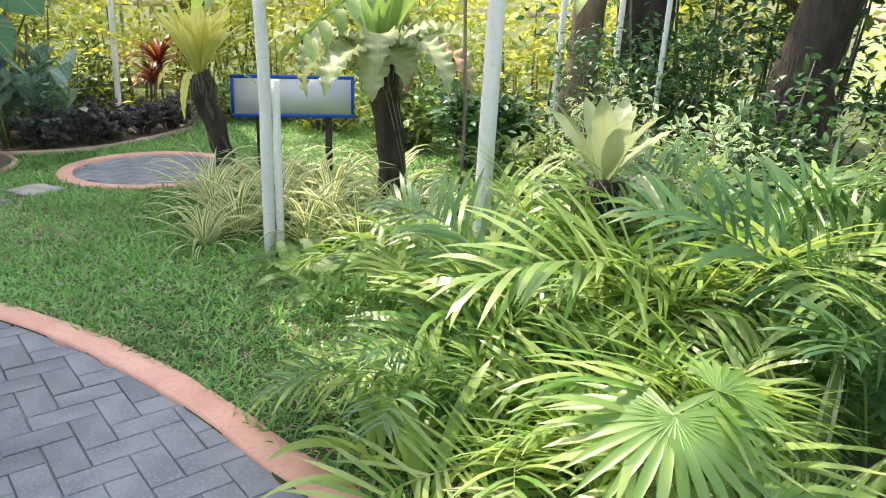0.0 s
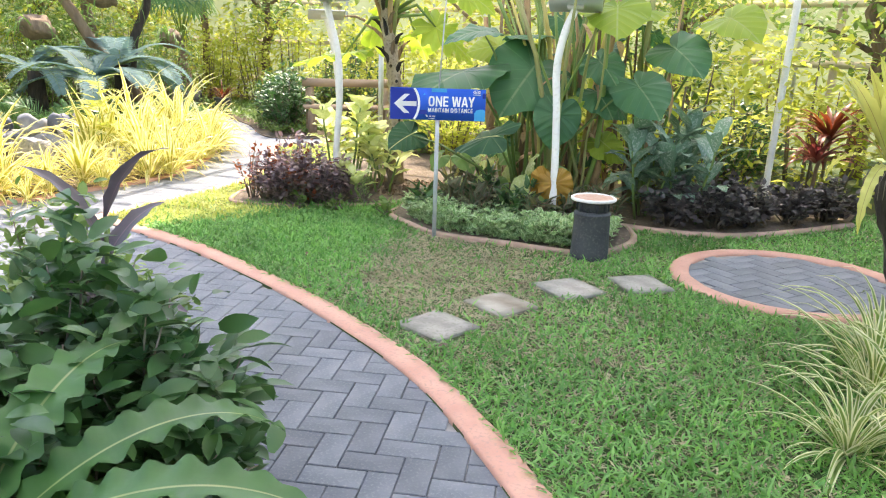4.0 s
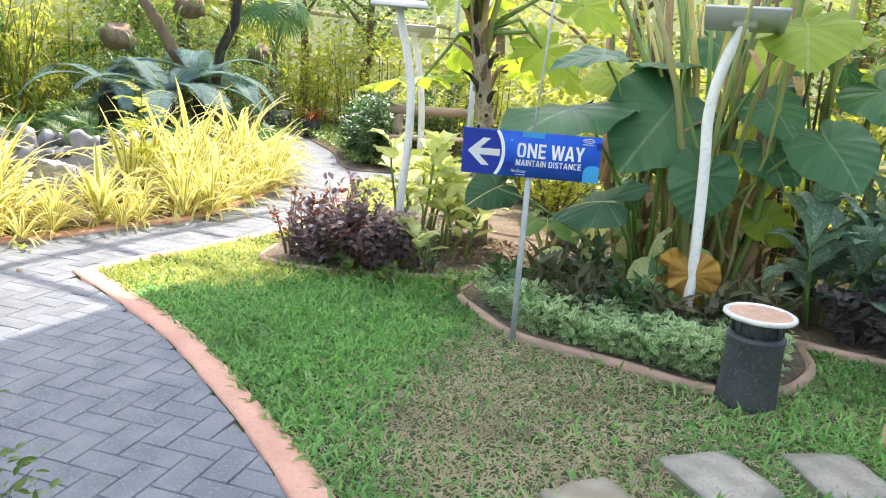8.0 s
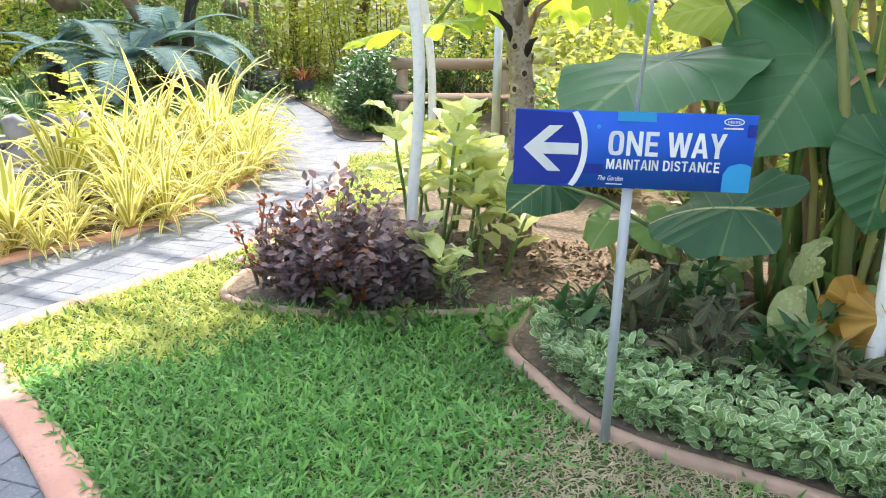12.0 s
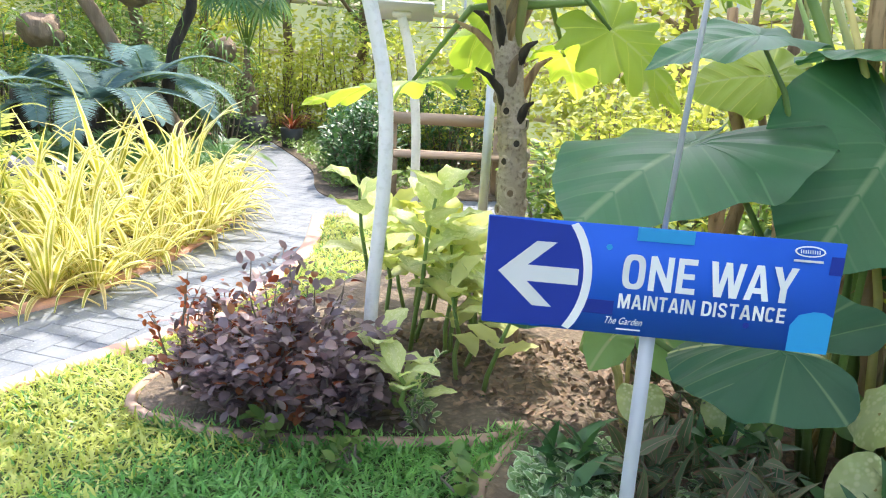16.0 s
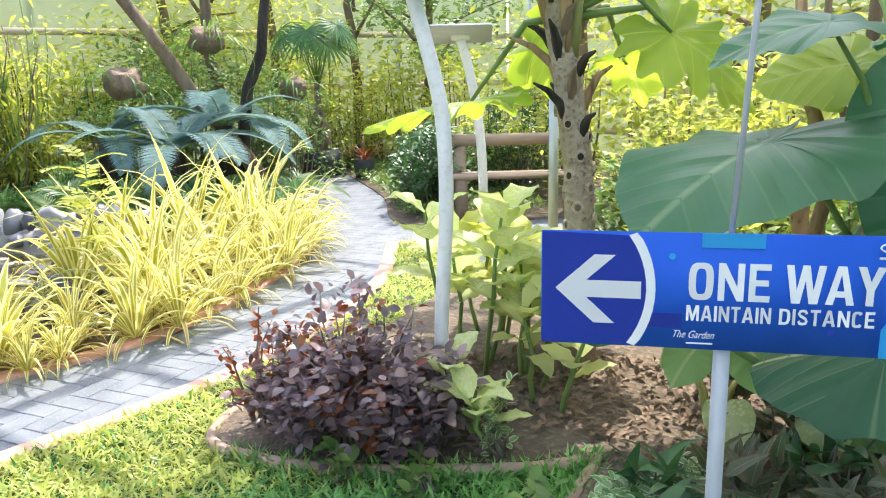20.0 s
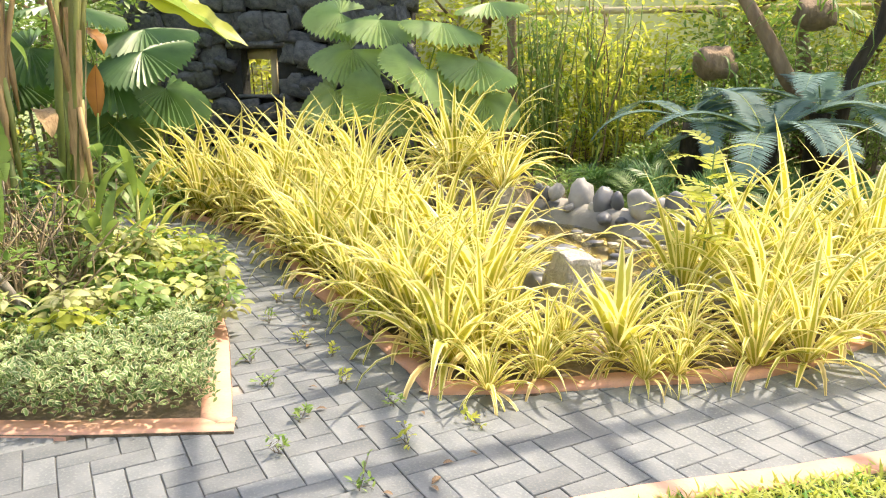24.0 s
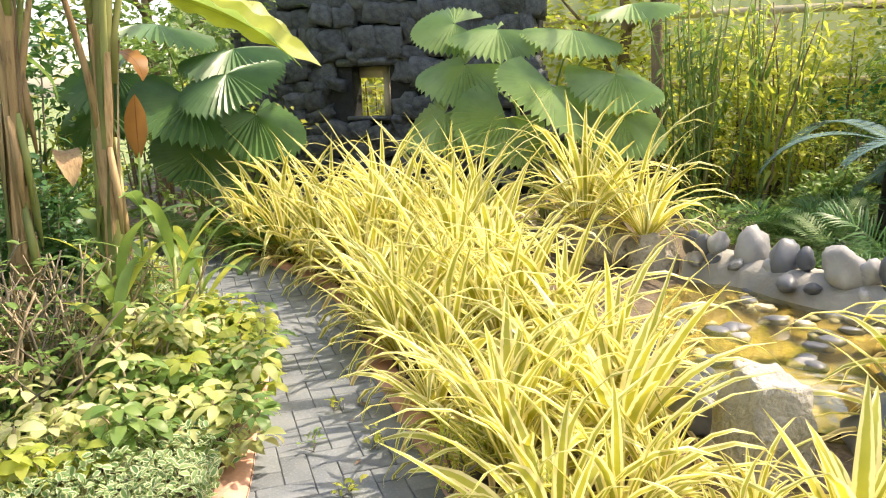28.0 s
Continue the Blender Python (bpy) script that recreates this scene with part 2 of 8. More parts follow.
def part(name, shape, material, parent=None, label="", smooth=True):
    """Links a Geo or a bmesh as one mesh object."""
    if isinstance(shape, Geo):
        me = shape.mesh(name, smooth)
    else:
        me = bpy.data.meshes.new(name)
        shape.to_mesh(me)
        shape.free()
        if smooth:
            me.shade_smooth()
    return put(name, me, material, parent, label)


def thing(name, at, label, category, group="", kind="", turn=0.0):
    ob = new(name)
    ob.empty_display_size = 0.1
    ob.matrix_world = pose(*at, 0, 0, turn)
    return tagged(ob, label, category, group, kind)


def box(sx, sy, sz, at=(0, 0, 0), bevel=0.004, turn=None):
    bm = bmesh.new()
    bmesh.ops.create_cube(bm, size=1, matrix=Matrix.Translation(at) @ (turn or Matrix()) @ Matrix.Diagonal((sx, sy, sz, 1)))
    if bevel:
        bmesh.ops.bevel(bm, geom=bm.edges[:], offset=bevel, segments=2, affect="EDGES")
    return bm


def lathe(profile, sides=32):
    """Turns a profile of (radius, height) about z."""
    g = Geo()
    g.sheet([[(r * math.cos(2 * math.pi * k / sides), r * math.sin(2 * math.pi * k / sides), z) for k in range(sides + 1)] for r, z in profile])
    return g


def inside(poly, x, y):
    """Even-odd test for arrays of points."""
    hit = np.zeros(np.shape(x), dtype=bool)
    for (x0, y0), (x1, y1) in zip(poly, poly[1:] + poly[:1]):
        cross = (y0 > y) != (y1 > y)
        hit ^= cross & (x < (x1 - x0) * (y - y0) / (y1 - y0 + 1e-12) + x0)
    return hit


def smooth_line(pts, step=0.12):
    """A rounded line through the points, at even steps."""
    p = [Vector((*q, 0)) for q in pts]
    out = []
    for i in range(len(p) - 1):
        a, b, c, d = p[max(i - 1, 0)], p[i], p[i + 1], p[min(i + 2, len(p) - 1)]
        n = max(1, int((c - b).length / step))
        for k in range(n):
            t = k / n
            q = 0.5 * (2 * b + (c - a) * t + (2 * a - 5 * b + 4 * c - d) * t * t + (3 * b - a - 3 * c + d) * t ** 3)
            out.append((q.x, q.y))
    return out + [tuple(pts[-1])]


def slab(poly, z, thick=0.05):
    bm = bmesh.new()
    f = bm.faces.new([bm.verts.new((x, y, z)) for x, y in poly])
    if f.normal.z < 0:
        f.normal_flip()
    r = bmesh.ops.extrude_face_region(bm, geom=[f])
    for v in [e for e in r["geom"] if isinstance(e, bmesh.types.BMVert)]:
        v.co.z -= thick
    bmesh.ops.recalc_face_normals(bm, faces=bm.faces[:])
    bmesh.ops.triangulate(bm, faces=[f for f in bm.faces if len(f.verts) > 4])
    return bm


def kerb(name, line, width, top, material, side=1, rise=0.05):
    """A painted concrete edging of that width beside the line, with worn, rounded arrises."""
    g, rows = Geo(), []
    p = [Vector((*q, 0)) for q in line]
    for i, q in enumerate(p):
        d = (p[min(i + 1, len(p) - 1)] - p[max(i - 1, 0)]).normalized()
        n = Vector((-d.y, d.x, 0)) * side
        w = width * (1 + 0.09 * noise.noise(q * 5))
        wob = 0.004 * noise.noise(q * 9 + Vector((3, 0, 0)))
        rows.append([q + n * a + Vector((0, 0, z)) for a, z in ((wob, top - rise), (wob, top - 0.012), (0.012 + wob, top), (w * 0.5, top + 0.002), (w - 0.014, top), (w, top - 0.014), (w, top - rise))])
    g.sheet(rows)
    return tagged(part(name, g, material), kind="structure")

# ---- materials ----
PAVER = plain("slate_paver", (0.125, 0.145, 0.168), (0.19, 0.21, 0.232), 0.75, 5, 70, 0.4, 0.004, c=(0.23, 0.24, 0.25))
FIELD = plain("weedy_ground", (0.1, 0.17, 0.04), (0.2, 0.24, 0.08), 0.95, 1.2, 14, 0.8, 0.02, c=(0.3, 0.26, 0.16))
GROUT = plain("paver_joint", (0.2, 0.2, 0.19), (0.3, 0.29, 0.275), 0.95, 9, 60, 0.5)
PINK = plain("pink_painted_concrete", (0.56, 0.30, 0.225), (0.64, 0.37, 0.28), 0.8, 5, 60, 0.35, 0.004, c=(0.47, 0.29, 0.23))
BROWNKERB = plain("weathered_kerb", (0.36, 0.25, 0.19), (0.5, 0.34, 0.26), 0.9, 6, 50, 0.5, 0.006)
EARTH = plain("garden_earth", (0.11, 0.085, 0.06), (0.18, 0.14, 0.1), 0.95, 4, 30, 0.9, 0.02, c=(0.27, 0.2, 0.14))
TURF = plain("lawn_earth", (0.05, 0.1, 0.025), (0.1, 0.12, 0.045), 0.95, 3, 60, 0.8, 0.01)
STONE = plain("stepping_stone", (0.26, 0.25, 0.215), (0.38, 0.36, 0.315), 0.9, 9, 60, 0.6, 0.006, c=(0.23, 0.235, 0.18))
DAMP = plain("damp_stone", (0.2, 0.17, 0.12), (0.4, 0.37, 0.31), 0.8, 4, 60, 0.5, 0.005)
WHITE = plain("white_paint", (0.8, 0.8, 0.77), (0.86, 0.85, 0.82), 0.45, 3, 40, 0.1, 0.002, c=(0.72, 0.71, 0.66))
STEEL = plain("galvanised_steel", (0.5, 0.52, 0.53), (0.62, 0.64, 0.65), 0.4, 8, 80, 0.1, 0.002, metal=0.6)
PANEL = plain("lamp_panel", (0.5, 0.52, 0.55), (0.6, 0.62, 0.64), 0.35, 2, 40, 0.05, 0.002)
BLUE = plain("printed_blue", (0.004, 0.085, 0.5), (0.006, 0.1, 0.56), 0.75, 2, 30, 0.03, 0.001)
NAVY = plain("printed_navy", (0.006, 0.026, 0.26), (0.008, 0.032, 0.3), 0.75, 2, 30, 0.03, 0.001)
CYAN = plain("printed_cyan", (0.02, 0.36, 0.78), (0.025, 0.4, 0.82), 0.35, 2, 30, 0.03, 0.001)
INK = plain("printed_white", (0.82, 0.83, 0.84), (0.86, 0.86, 0.86), 0.4, 2, 30, 0.0)
BOARD = plain("whiteboard", (0.68, 0.7, 0.72), (0.74, 0.76, 0.77), 0.3, 2, 20, 0.0)
BINGREY = plain("dark_plastic", (0.045, 0.05, 0.058), (0.07, 0.075, 0.085), 0.55, 8, 60, 0.25, 0.003, c=(0.12, 0.12, 0.12))
SAND = plain("ash_sand", (0.62, 0.38, 0.27), (0.7, 0.48, 0.36), 0.95, 20, 120, 0.8, 0.008)
BARK = plain("brown_bark", (0.16, 0.11, 0.07), (0.28, 0.2, 0.13), 0.9, 8, 40, 0.9, 0.02, stretch=(1, 1, 0.25))
DARKBARK = plain("dark_bark", (0.035, 0.028, 0.022), (0.075, 0.06, 0.045), 0.95, 12, 45, 0.9, 0.02, stretch=(1, 1, 0.3))
PALEBARK = plain("scarred_bark", (0.4, 0.32, 0.23), (0.54, 0.45, 0.34), 0.9, 7, 45, 0.9, 0.02, c=(0.24, 0.18, 0.12))
SHEATH = plain("dry_sheath", (0.36, 0.22, 0.11), (0.52, 0.36, 0.2), 0.8, 10, 50, 0.6, 0.01, c=(0.2, 0.12, 0.06), stretch=(1, 1, 0.12))
CANE = plain("green_cane", (0.22, 0.27, 0.08), (0.34, 0.33, 0.13), 0.5, 6, 40, 0.2, 0.004, stretch=(1, 1, 0.3))
STALK = plain("green_stalk", (0.13, 0.23, 0.05), (0.22, 0.32, 0.09), 0.45, 5, 40, 0.2, 0.004, stretch=(1, 1, 0.3))
TWIG = plain("grey_twig", (0.15, 0.125, 0.1), (0.26, 0.22, 0.17), 0.9, 9, 60, 0.6, 0.006, stretch=(1, 1, 0.2))
WOOD = plain("old_wood", (0.24, 0.17, 0.115), (0.4, 0.3, 0.21), 0.85, 4, 40, 0.6, 0.006, stretch=(0.2, 1, 1))
POT = plain("dark_pot", (0.05, 0.055, 0.05), (0.09, 0.09, 0.08), 0.8, 6, 50, 0.5, 0.006)
LAVA = plain("black_rock", (0.06, 0.066, 0.07), (0.15, 0.158, 0.162), 0.6, 4, 26, 1.0, 0.03, c=(0.19, 0.195, 0.19))
MORTAR = plain("dark_mortar", (0.02, 0.021, 0.022), (0.04, 0.04, 0.04), 0.9, 6, 30, 1.0, 0.02)
PEBBLE = plain("river_stone", (0.22, 0.225, 0.235), (0.38, 0.38, 0.38), 0.6, 4, 40, 0.3, 0.006, c=(0.36, 0.35, 0.33))
DARKPEBBLE = plain("dark_river_stone", (0.09, 0.1, 0.12), (0.15, 0.16, 0.18), 0.45, 4, 40, 0.2, 0.004)
BUFFROCK = plain("buff_rock", (0.36, 0.32, 0.26), (0.5, 0.46, 0.4), 0.9, 4, 30, 0.9, 0.02, c=(0.24, 0.22, 0.19))
PALEROCK = plain("pale_rock", (0.34, 0.33, 0.31), (0.48, 0.46, 0.44), 0.9, 5, 34, 1.0, 0.025, c=(0.3, 0.3, 0.29))
CEMENT = plain("grey_cement", (0.3, 0.29, 0.27), (0.4, 0.39, 0.36), 0.9, 5, 40, 0.6, 0.008)
PONDBED = plain("pond_bed", (0.09, 0.075, 0.03), (0.2, 0.16, 0.055), 0.9, 5, 25, 0.8, 0.02, c=(0.1, 0.08, 0.03))
CREAM = plain("cream_paint", (0.62, 0.52, 0.36), (0.7, 0.6, 0.42), 0.7, 4, 40, 0.2, 0.003)
LITTER = plain("dry_leaf", (0.15, 0.1, 0.065), (0.28, 0.19, 0.125), 0.85, 12, 60, 0.3, 0.004)
NETGREEN = plain("green_net", (0.03, 0.3, 0.14), (0.05, 0.36, 0.18), 0.7, 5, 80, 0.3, 0.003)

LAWN = leafy("lawn_blade", (0.08, 0.265, 0.055), (0.27, 0.54, 0.16), 0.38, 0.35, scale=1.2, spec=0.5)
SPIDER = leafy("gold_striped_blade", (0.25, 0.33, 0.05), (0.62, 0.57, 0.12), 0.36, 0.34, margin=(0.82, 0.78, 0.42), width=0.26, spec=0.5)
SPIDEROLD = leafy("dry_striped_blade", (0.5, 0.4, 0.16), (0.6, 0.5, 0.22), 0.6, 0.3, margin=(0.7, 0.6, 0.32), width=0.24)
STRAW = leafy("dry_lawn_blade", (0.42, 0.37, 0.23), (0.53, 0.47, 0.32), 0.7, 0.25)
SPIDER2 = leafy("cream_striped_blade", (0.16, 0.27, 0.06), (0.24, 0.34, 0.09), 0.4, 0.35, margin=(0.72, 0.72, 0.46), width=0.25)
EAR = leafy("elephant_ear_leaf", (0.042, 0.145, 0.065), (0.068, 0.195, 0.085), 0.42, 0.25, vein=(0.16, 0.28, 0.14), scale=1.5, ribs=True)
# lit copy of EAR: sun on the blade is put into a yellower green
EARLIT = leafy("sunlit_ear_leaf", (0.2, 0.38, 0.06), (0.42, 0.52, 0.09), 0.4, 0.5, vein=(0.4, 0.5, 0.15), scale=1.5, ribs=True)
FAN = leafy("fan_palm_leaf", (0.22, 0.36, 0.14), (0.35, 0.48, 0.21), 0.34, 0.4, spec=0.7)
# darker copy of FAN that holds the shade beside the ruin in its green
SHADEFAN = leafy("shaded_fan_leaf", (0.08, 0.18, 0.07), (0.15, 0.27, 0.1), 0.36, 0.3, spec=0.5)
CYCAD = leafy("cycad_leaf", (0.13, 0.23, 0.215), (0.2, 0.31, 0.29), 0.65, 0.25, spec=0.15)
PALM = leafy("palm_leaflet", (0.13, 0.3, 0.05), (0.45, 0.56, 0.19), 0.34, 0.35, spec=0.5)
PALEFERN = leafy("pale_fern_leaf", (0.27, 0.36, 0.16), (0.42, 0.48, 0.28), 0.5, 0.3, vein=(0.4, 0.36, 0.2))
DARKPALM = leafy("dark_palm_leaflet", (0.06, 0.16, 0.05), (0.13, 0.26, 0.09), 0.4, 0.3)
NEST = leafy("nest_fern_leaf", (0.5, 0.53, 0.13), (0.64, 0.63, 0.22), 0.42, 0.4, vein=(0.36, 0.3, 0.1))
NESTGREEN = leafy("green_fern_leaf", (0.17, 0.33, 0.09), (0.28, 0.43, 0.15), 0.42, 0.3, vein=(0.38, 0.45, 0.2))
FERN = leafy("fern_leaf", (0.09, 0.2, 0.045), (0.18, 0.3, 0.08), 0.5, 0.35)
BURGUNDY = leafy("burgundy_leaf", (0.165, 0.12, 0.135), (0.37, 0.255, 0.25), 0.34, 0.25, spec=0.6)
RUST = leafy("rust_leaf", (0.22, 0.06, 0.03), (0.3, 0.13, 0.05), 0.4, 0.3)
PURPLE = leafy("dark_purple_leaf", (0.075, 0.075, 0.072), (0.16, 0.135, 0.125), 0.42, 0.2)
SHRUBDARK = leafy("dark_shrub_leaf", (0.04, 0.12, 0.04), (0.095, 0.205, 0.065), 0.34, 0.22, spec=0.4)
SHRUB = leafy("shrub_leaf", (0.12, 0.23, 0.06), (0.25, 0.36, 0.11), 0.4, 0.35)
# yellow-green leaf; on background trees and thickets it paints in the sunlit look
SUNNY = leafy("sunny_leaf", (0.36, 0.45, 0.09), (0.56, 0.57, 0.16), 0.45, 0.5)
MINT = leafy("mint_edged_leaf", (0.2, 0.36, 0.15), (0.33, 0.5, 0.22), 0.5, 0.3, margin=(0.58, 0.68, 0.44), width=0.33)
PLECTRA = leafy("white_edged_leaf", (0.11, 0.23, 0.085), (0.26, 0.38, 0.15), 0.6, 0.28, margin=(0.54, 0.57, 0.36), width=0.3)
PSEUDER = leafy("gold_shrub_leaf", (0.4, 0.44, 0.17), (0.68, 0.65, 0.4), 0.5, 0.35, margin=(0.3, 0.4, 0.13), width=0.42)
DIEFF = leafy("dumb_cane_leaf", (0.42, 0.54, 0.18), (0.66, 0.7, 0.34), 0.4, 0.4, spots=(0.7, 0.74, 0.42), centre=(0.6, 0.66, 0.34))
PALELEAF = leafy("pale_leaf", (0.5, 0.55, 0.2), (0.6, 0.64, 0.3), 0.42, 0.4)
AGLAO = leafy("silver_leaf", (0.14, 0.27, 0.18), (0.22, 0.36, 0.25), 0.36, 0.25, spots=(0.48, 0.56, 0.48), spec=0.5)
PATHFERN = leafy("path_fern_leaf", (0.06, 0.18, 0.05), (0.11, 0.25, 0.08), 0.36, 0.3, vein=(0.3, 0.38, 0.16), spec=0.4)
# lawn blade with sunlight mixed into its colour
SUNLAWN = leafy("sun_painted_lawn_blade", (0.46, 0.54, 0.12), (0.64, 0.66, 0.26), 0.5, 0.35, scale=1.2)
FANGREEN = leafy("young_fan_leaf", (0.15, 0.3, 0.07), (0.26, 0.41, 0.13), 0.36, 0.35, spec=0.5)
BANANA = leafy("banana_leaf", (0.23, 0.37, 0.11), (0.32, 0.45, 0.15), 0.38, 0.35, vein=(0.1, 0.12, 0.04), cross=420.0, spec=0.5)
# BANANA again with the yellow of light through the blade as base colour
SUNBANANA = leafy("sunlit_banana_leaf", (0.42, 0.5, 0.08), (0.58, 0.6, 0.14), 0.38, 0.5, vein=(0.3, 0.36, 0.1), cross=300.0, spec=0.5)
YELLOWLEAF = leafy("yellowed_leaf", (0.5, 0.29, 0.06), (0.58, 0.36, 0.09), 0.5, 0.3, vein=(0.58, 0.42, 0.15), ribs=True)
BROWNLEAF = leafy("brown_leaf", (0.34, 0.16, 0.05), (0.42, 0.2, 0.06), 0.5, 0.3, vein=(0.2, 0.08, 0.03))
OLIVE = leafy("olive_bronze_leaf", (0.07, 0.13, 0.06), (0.17, 0.18, 0.09), 0.42, 0.25, margin=(0.24, 0.14, 0.09), width=0.42, vein=(0.4, 0.24, 0.18))
EARVAR = leafy("variegated_ear_leaf", (0.03, 0.1, 0.052), (0.048, 0.13, 0.062), 0.5, 0.2, vein=(0.48, 0.5, 0.24), scale=1.5, ribs=True, spec=0.2)
YELLOWSTALK = plain("yellow_stalk", (0.5, 0.42, 0.12), (0.62, 0.52, 0.2), 0.5, 6, 40, 0.2, 0.004)
TANTWIG = plain("tan_twig", (0.3, 0.23, 0.15), (0.46, 0.37, 0.25), 0.9, 9, 60, 0.6, 0.006, c=(0.2, 0.15, 0.1), stretch=(1, 1, 0.2))
DRIFT = plain("weathered_branch", (0.2, 0.18, 0.16), (0.34, 0.31, 0.28), 0.9, 14, 50, 0.9, 0.012, c=(0.1, 0.09, 0.08), stretch=(1, 1, 0.15))
CRIMSON = leafy("crimson_leaf", (0.2, 0.05, 0.045), (0.3, 0.12, 0.08), 0.4, 0.3)
CORDY = leafy("plum_leaf", (0.06, 0.05, 0.07), (0.12, 0.1, 0.11), 0.38, 0.25, vein=(0.2, 0.12, 0.14))

# ---- ground plan ----
LAWN_EDGE = smooth_line([(0.6, -2.5), (0.58, -0.6), (0.48, 0.3), (0.3, 0.95), (0.02, 1.45), (-0.28, 1.87), (-0.59, 2.17), (-0.83, 2.41), (-1.15, 2.69), (-1.66, 3.06), (-2.27, 3.39), (-3.06, 3.69), (-3.82, 3.82), (-4.46, 3.88), (-5.05, 3.89), (-5.69, 3.88), (-6.36, 3.80), (-7.13, 3.66)])
LAWN_EDGE2 = smooth_line([(-7.13, 3.66), (-7.36, 4.11), (-7.6, 4.7), (-7.9, 5.32), (-8.25, 5.78), (-8.52, 6.06), (-9.2, 6.62), (-10.27, 7.21)])
LAWN_POLY = LAWN_EDGE + LAWN_EDGE2[1:] + [(-10.1, 7.8), (-9.6, 9.0), (-9.0, 11.0), (-9.0, 14.0), (9.0, 14.0), (9.0, -2.5)]
BED0_EDGE = smooth_line([(-0.95, -2.5), (-0.95, -0.4), (-1.1, 0.7), (-1.5, 1.55), (-2.05, 2.18), (-2.64, 2.52), (-3.3, 2.74), (-4.1, 2.84), (-4.75, 2.7), (-5.1, 2.2), (-5.2, 1.4), (-5.2, -2.5)])
BED0_POLY = BED0_EDGE
BED1_EDGE = [(-7.15, -2.5), (-7.2, 0.5), (-7.37, 1.77)] + [(-7.52, 2.46)] + smooth_line([(-7.52, 2.46), (-8.53, 1.97), (-8.87, 1.78), (-9.5, 1.45), (-9.95, 1.14), (-10.48, 0.48), (-11.0, -0.2), (-11.5, -0.8), (-12.0, -1.8)])[1:]
BED1_POLY = BED1_EDGE + [(-12.0, -6.0), (-7.15, -6.0)]
ISLE_RIGHT = smooth_line([(-8.03, 3.2), (-8.12, 3.68), (-8.28, 4.14), (-8.5, 4.84), (-9.14, 5.59), (-9.93, 6.23), (-10.87, 6.76), (-12.63, 7.4), (-15.3, 8.1), (-18.0, 8.6)])
ISLE_LEFT = [(-8.03, 3.2)] + smooth_line([(-8.3, 3.04), (-8.62, 2.8), (-9.05, 2.48), (-9.85, 1.88), (-10.4, 1.55), (-11.3, 0.78), (-11.8, 0.1), (-12.3, -0.9), (-12.6, -2.0)])
ISLE_POLY = ISLE_RIGHT + [(-22.0, 9.0), (-22.0, -6.0), (-12.8, -6.0)] + ISLE_LEFT[::-1][:-1]
FAR_EDGE = smooth_line([(-10.3, 9.6), (-10.5, 9.0), (-11.08, 7.78), (-12.95, 8.4), (-15.0, 8.85), (-18.0, 9.4)])
FAR_POLY = FAR_EDGE + [(-22.0, 9.8), (-22.0, 14.0), (-10.0, 14.0)]
PLANT_EDGE = smooth_line([(-7.9, 6.1), (-7.6, 5.6), (-7.25, 5.12), (-6.97, 4.92), (-6.76, 5.03), (-6.53, 5.23), (-6.29, 5.59), (-6.11, 5.93), (-6.02, 6.2), (-5.86, 5.98), (-5.7, 5.77), (-5.39, 5.69), (-4.95, 5.635), (-4.41, 5.87), (-4.02, 6.02), (-3.82, 6.28), (-3.9, 6.75), (-4.22, 7.12)], 0.08)
PLANT_POLY = PLANT_EDGE + [(-4.4, 9.0), (-8.6, 9.0), (-8.4, 6.8)]
DARK_EDGE = smooth_line([(-4.22, 7.12), (-3.93, 7.22), (-3.6, 7.42), (-3.35, 7.76), (-3.15, 8.3), (-2.98, 8.92)], 0.1)
DARK_POLY = DARK_EDGE + [(-3.2, 10.0), (-4.6, 10.0)]
RING, RING_R = (-2.58, 6.66), 0.79

ground = part("ground", slab([(-400, -400), (400, -400), (400, 400), (-400, 400)], -0.06, 0.4), FIELD, smooth=False)
tagged(ground, "green and brown weedy ground round the garden", "ground", kind="structure")
paved = part("pavement", slab([(-19, -2.6), (0.75, -2.6), (0.75, 3.0), (-2, 5), (-8.3, 8.5), (-9, 12), (-19, 12)], -0.012, 0.04), GROUT, smooth=False)
tagged(paved, "grey slate-coloured block paving in herringbone", "path", kind="structure")
lawn = part("lawn_ground", slab(LAWN_POLY, 0.008, 0.06), TURF, smooth=False)
tagged(lawn, "short broad-bladed lawn with dry patches", "lawn", kind="structure")
for poly, z in ((BED0_POLY, 0.012), (BED1_POLY, 0.012), (FAR_POLY, 0.012)):
    tagged(part("bed_soil", slab(poly, z, 0.06), EARTH, smooth=False), "dark planting soil inside the kerb", "soil", kind="structure")
for poly in (PLANT_POLY, DARK_POLY):
    tagged(part("bed_soil", slab(poly, 0.04, 0.08), EARTH, smooth=False), "dark planting soil strewn with dry leaves", "soil", kind="structure")

kerb("kerb", LAWN_EDGE, 0.145, 0.02, PINK, -1)
kerb("kerb", LAWN_EDGE2, 0.13, 0.02, PINK, -1)
kerb("kerb", smooth_line([(-10.27, 7.21), (-10.1, 7.8), (-9.6, 9.0), (-9.0, 11.0)]), 0.13, 0.02, PINK, -1)
kerb("kerb", BED0_EDGE, 0.14, 0.02, PINK, 1)
kerb("kerb", BED1_EDGE, 0.14, 0.02, PINK, 1)
kerb("kerb", ISLE_RIGHT, 0.14, 0.02, PINK, 1)
kerb("kerb", ISLE_LEFT, 0.14, 0.02, PINK, -1)
kerb("kerb", FAR_EDGE, 0.12, 0.006, PINK, -1)
kerb("kerb", PLANT_EDGE, 0.055, 0.045, BROWNKERB, -1, 0.1)
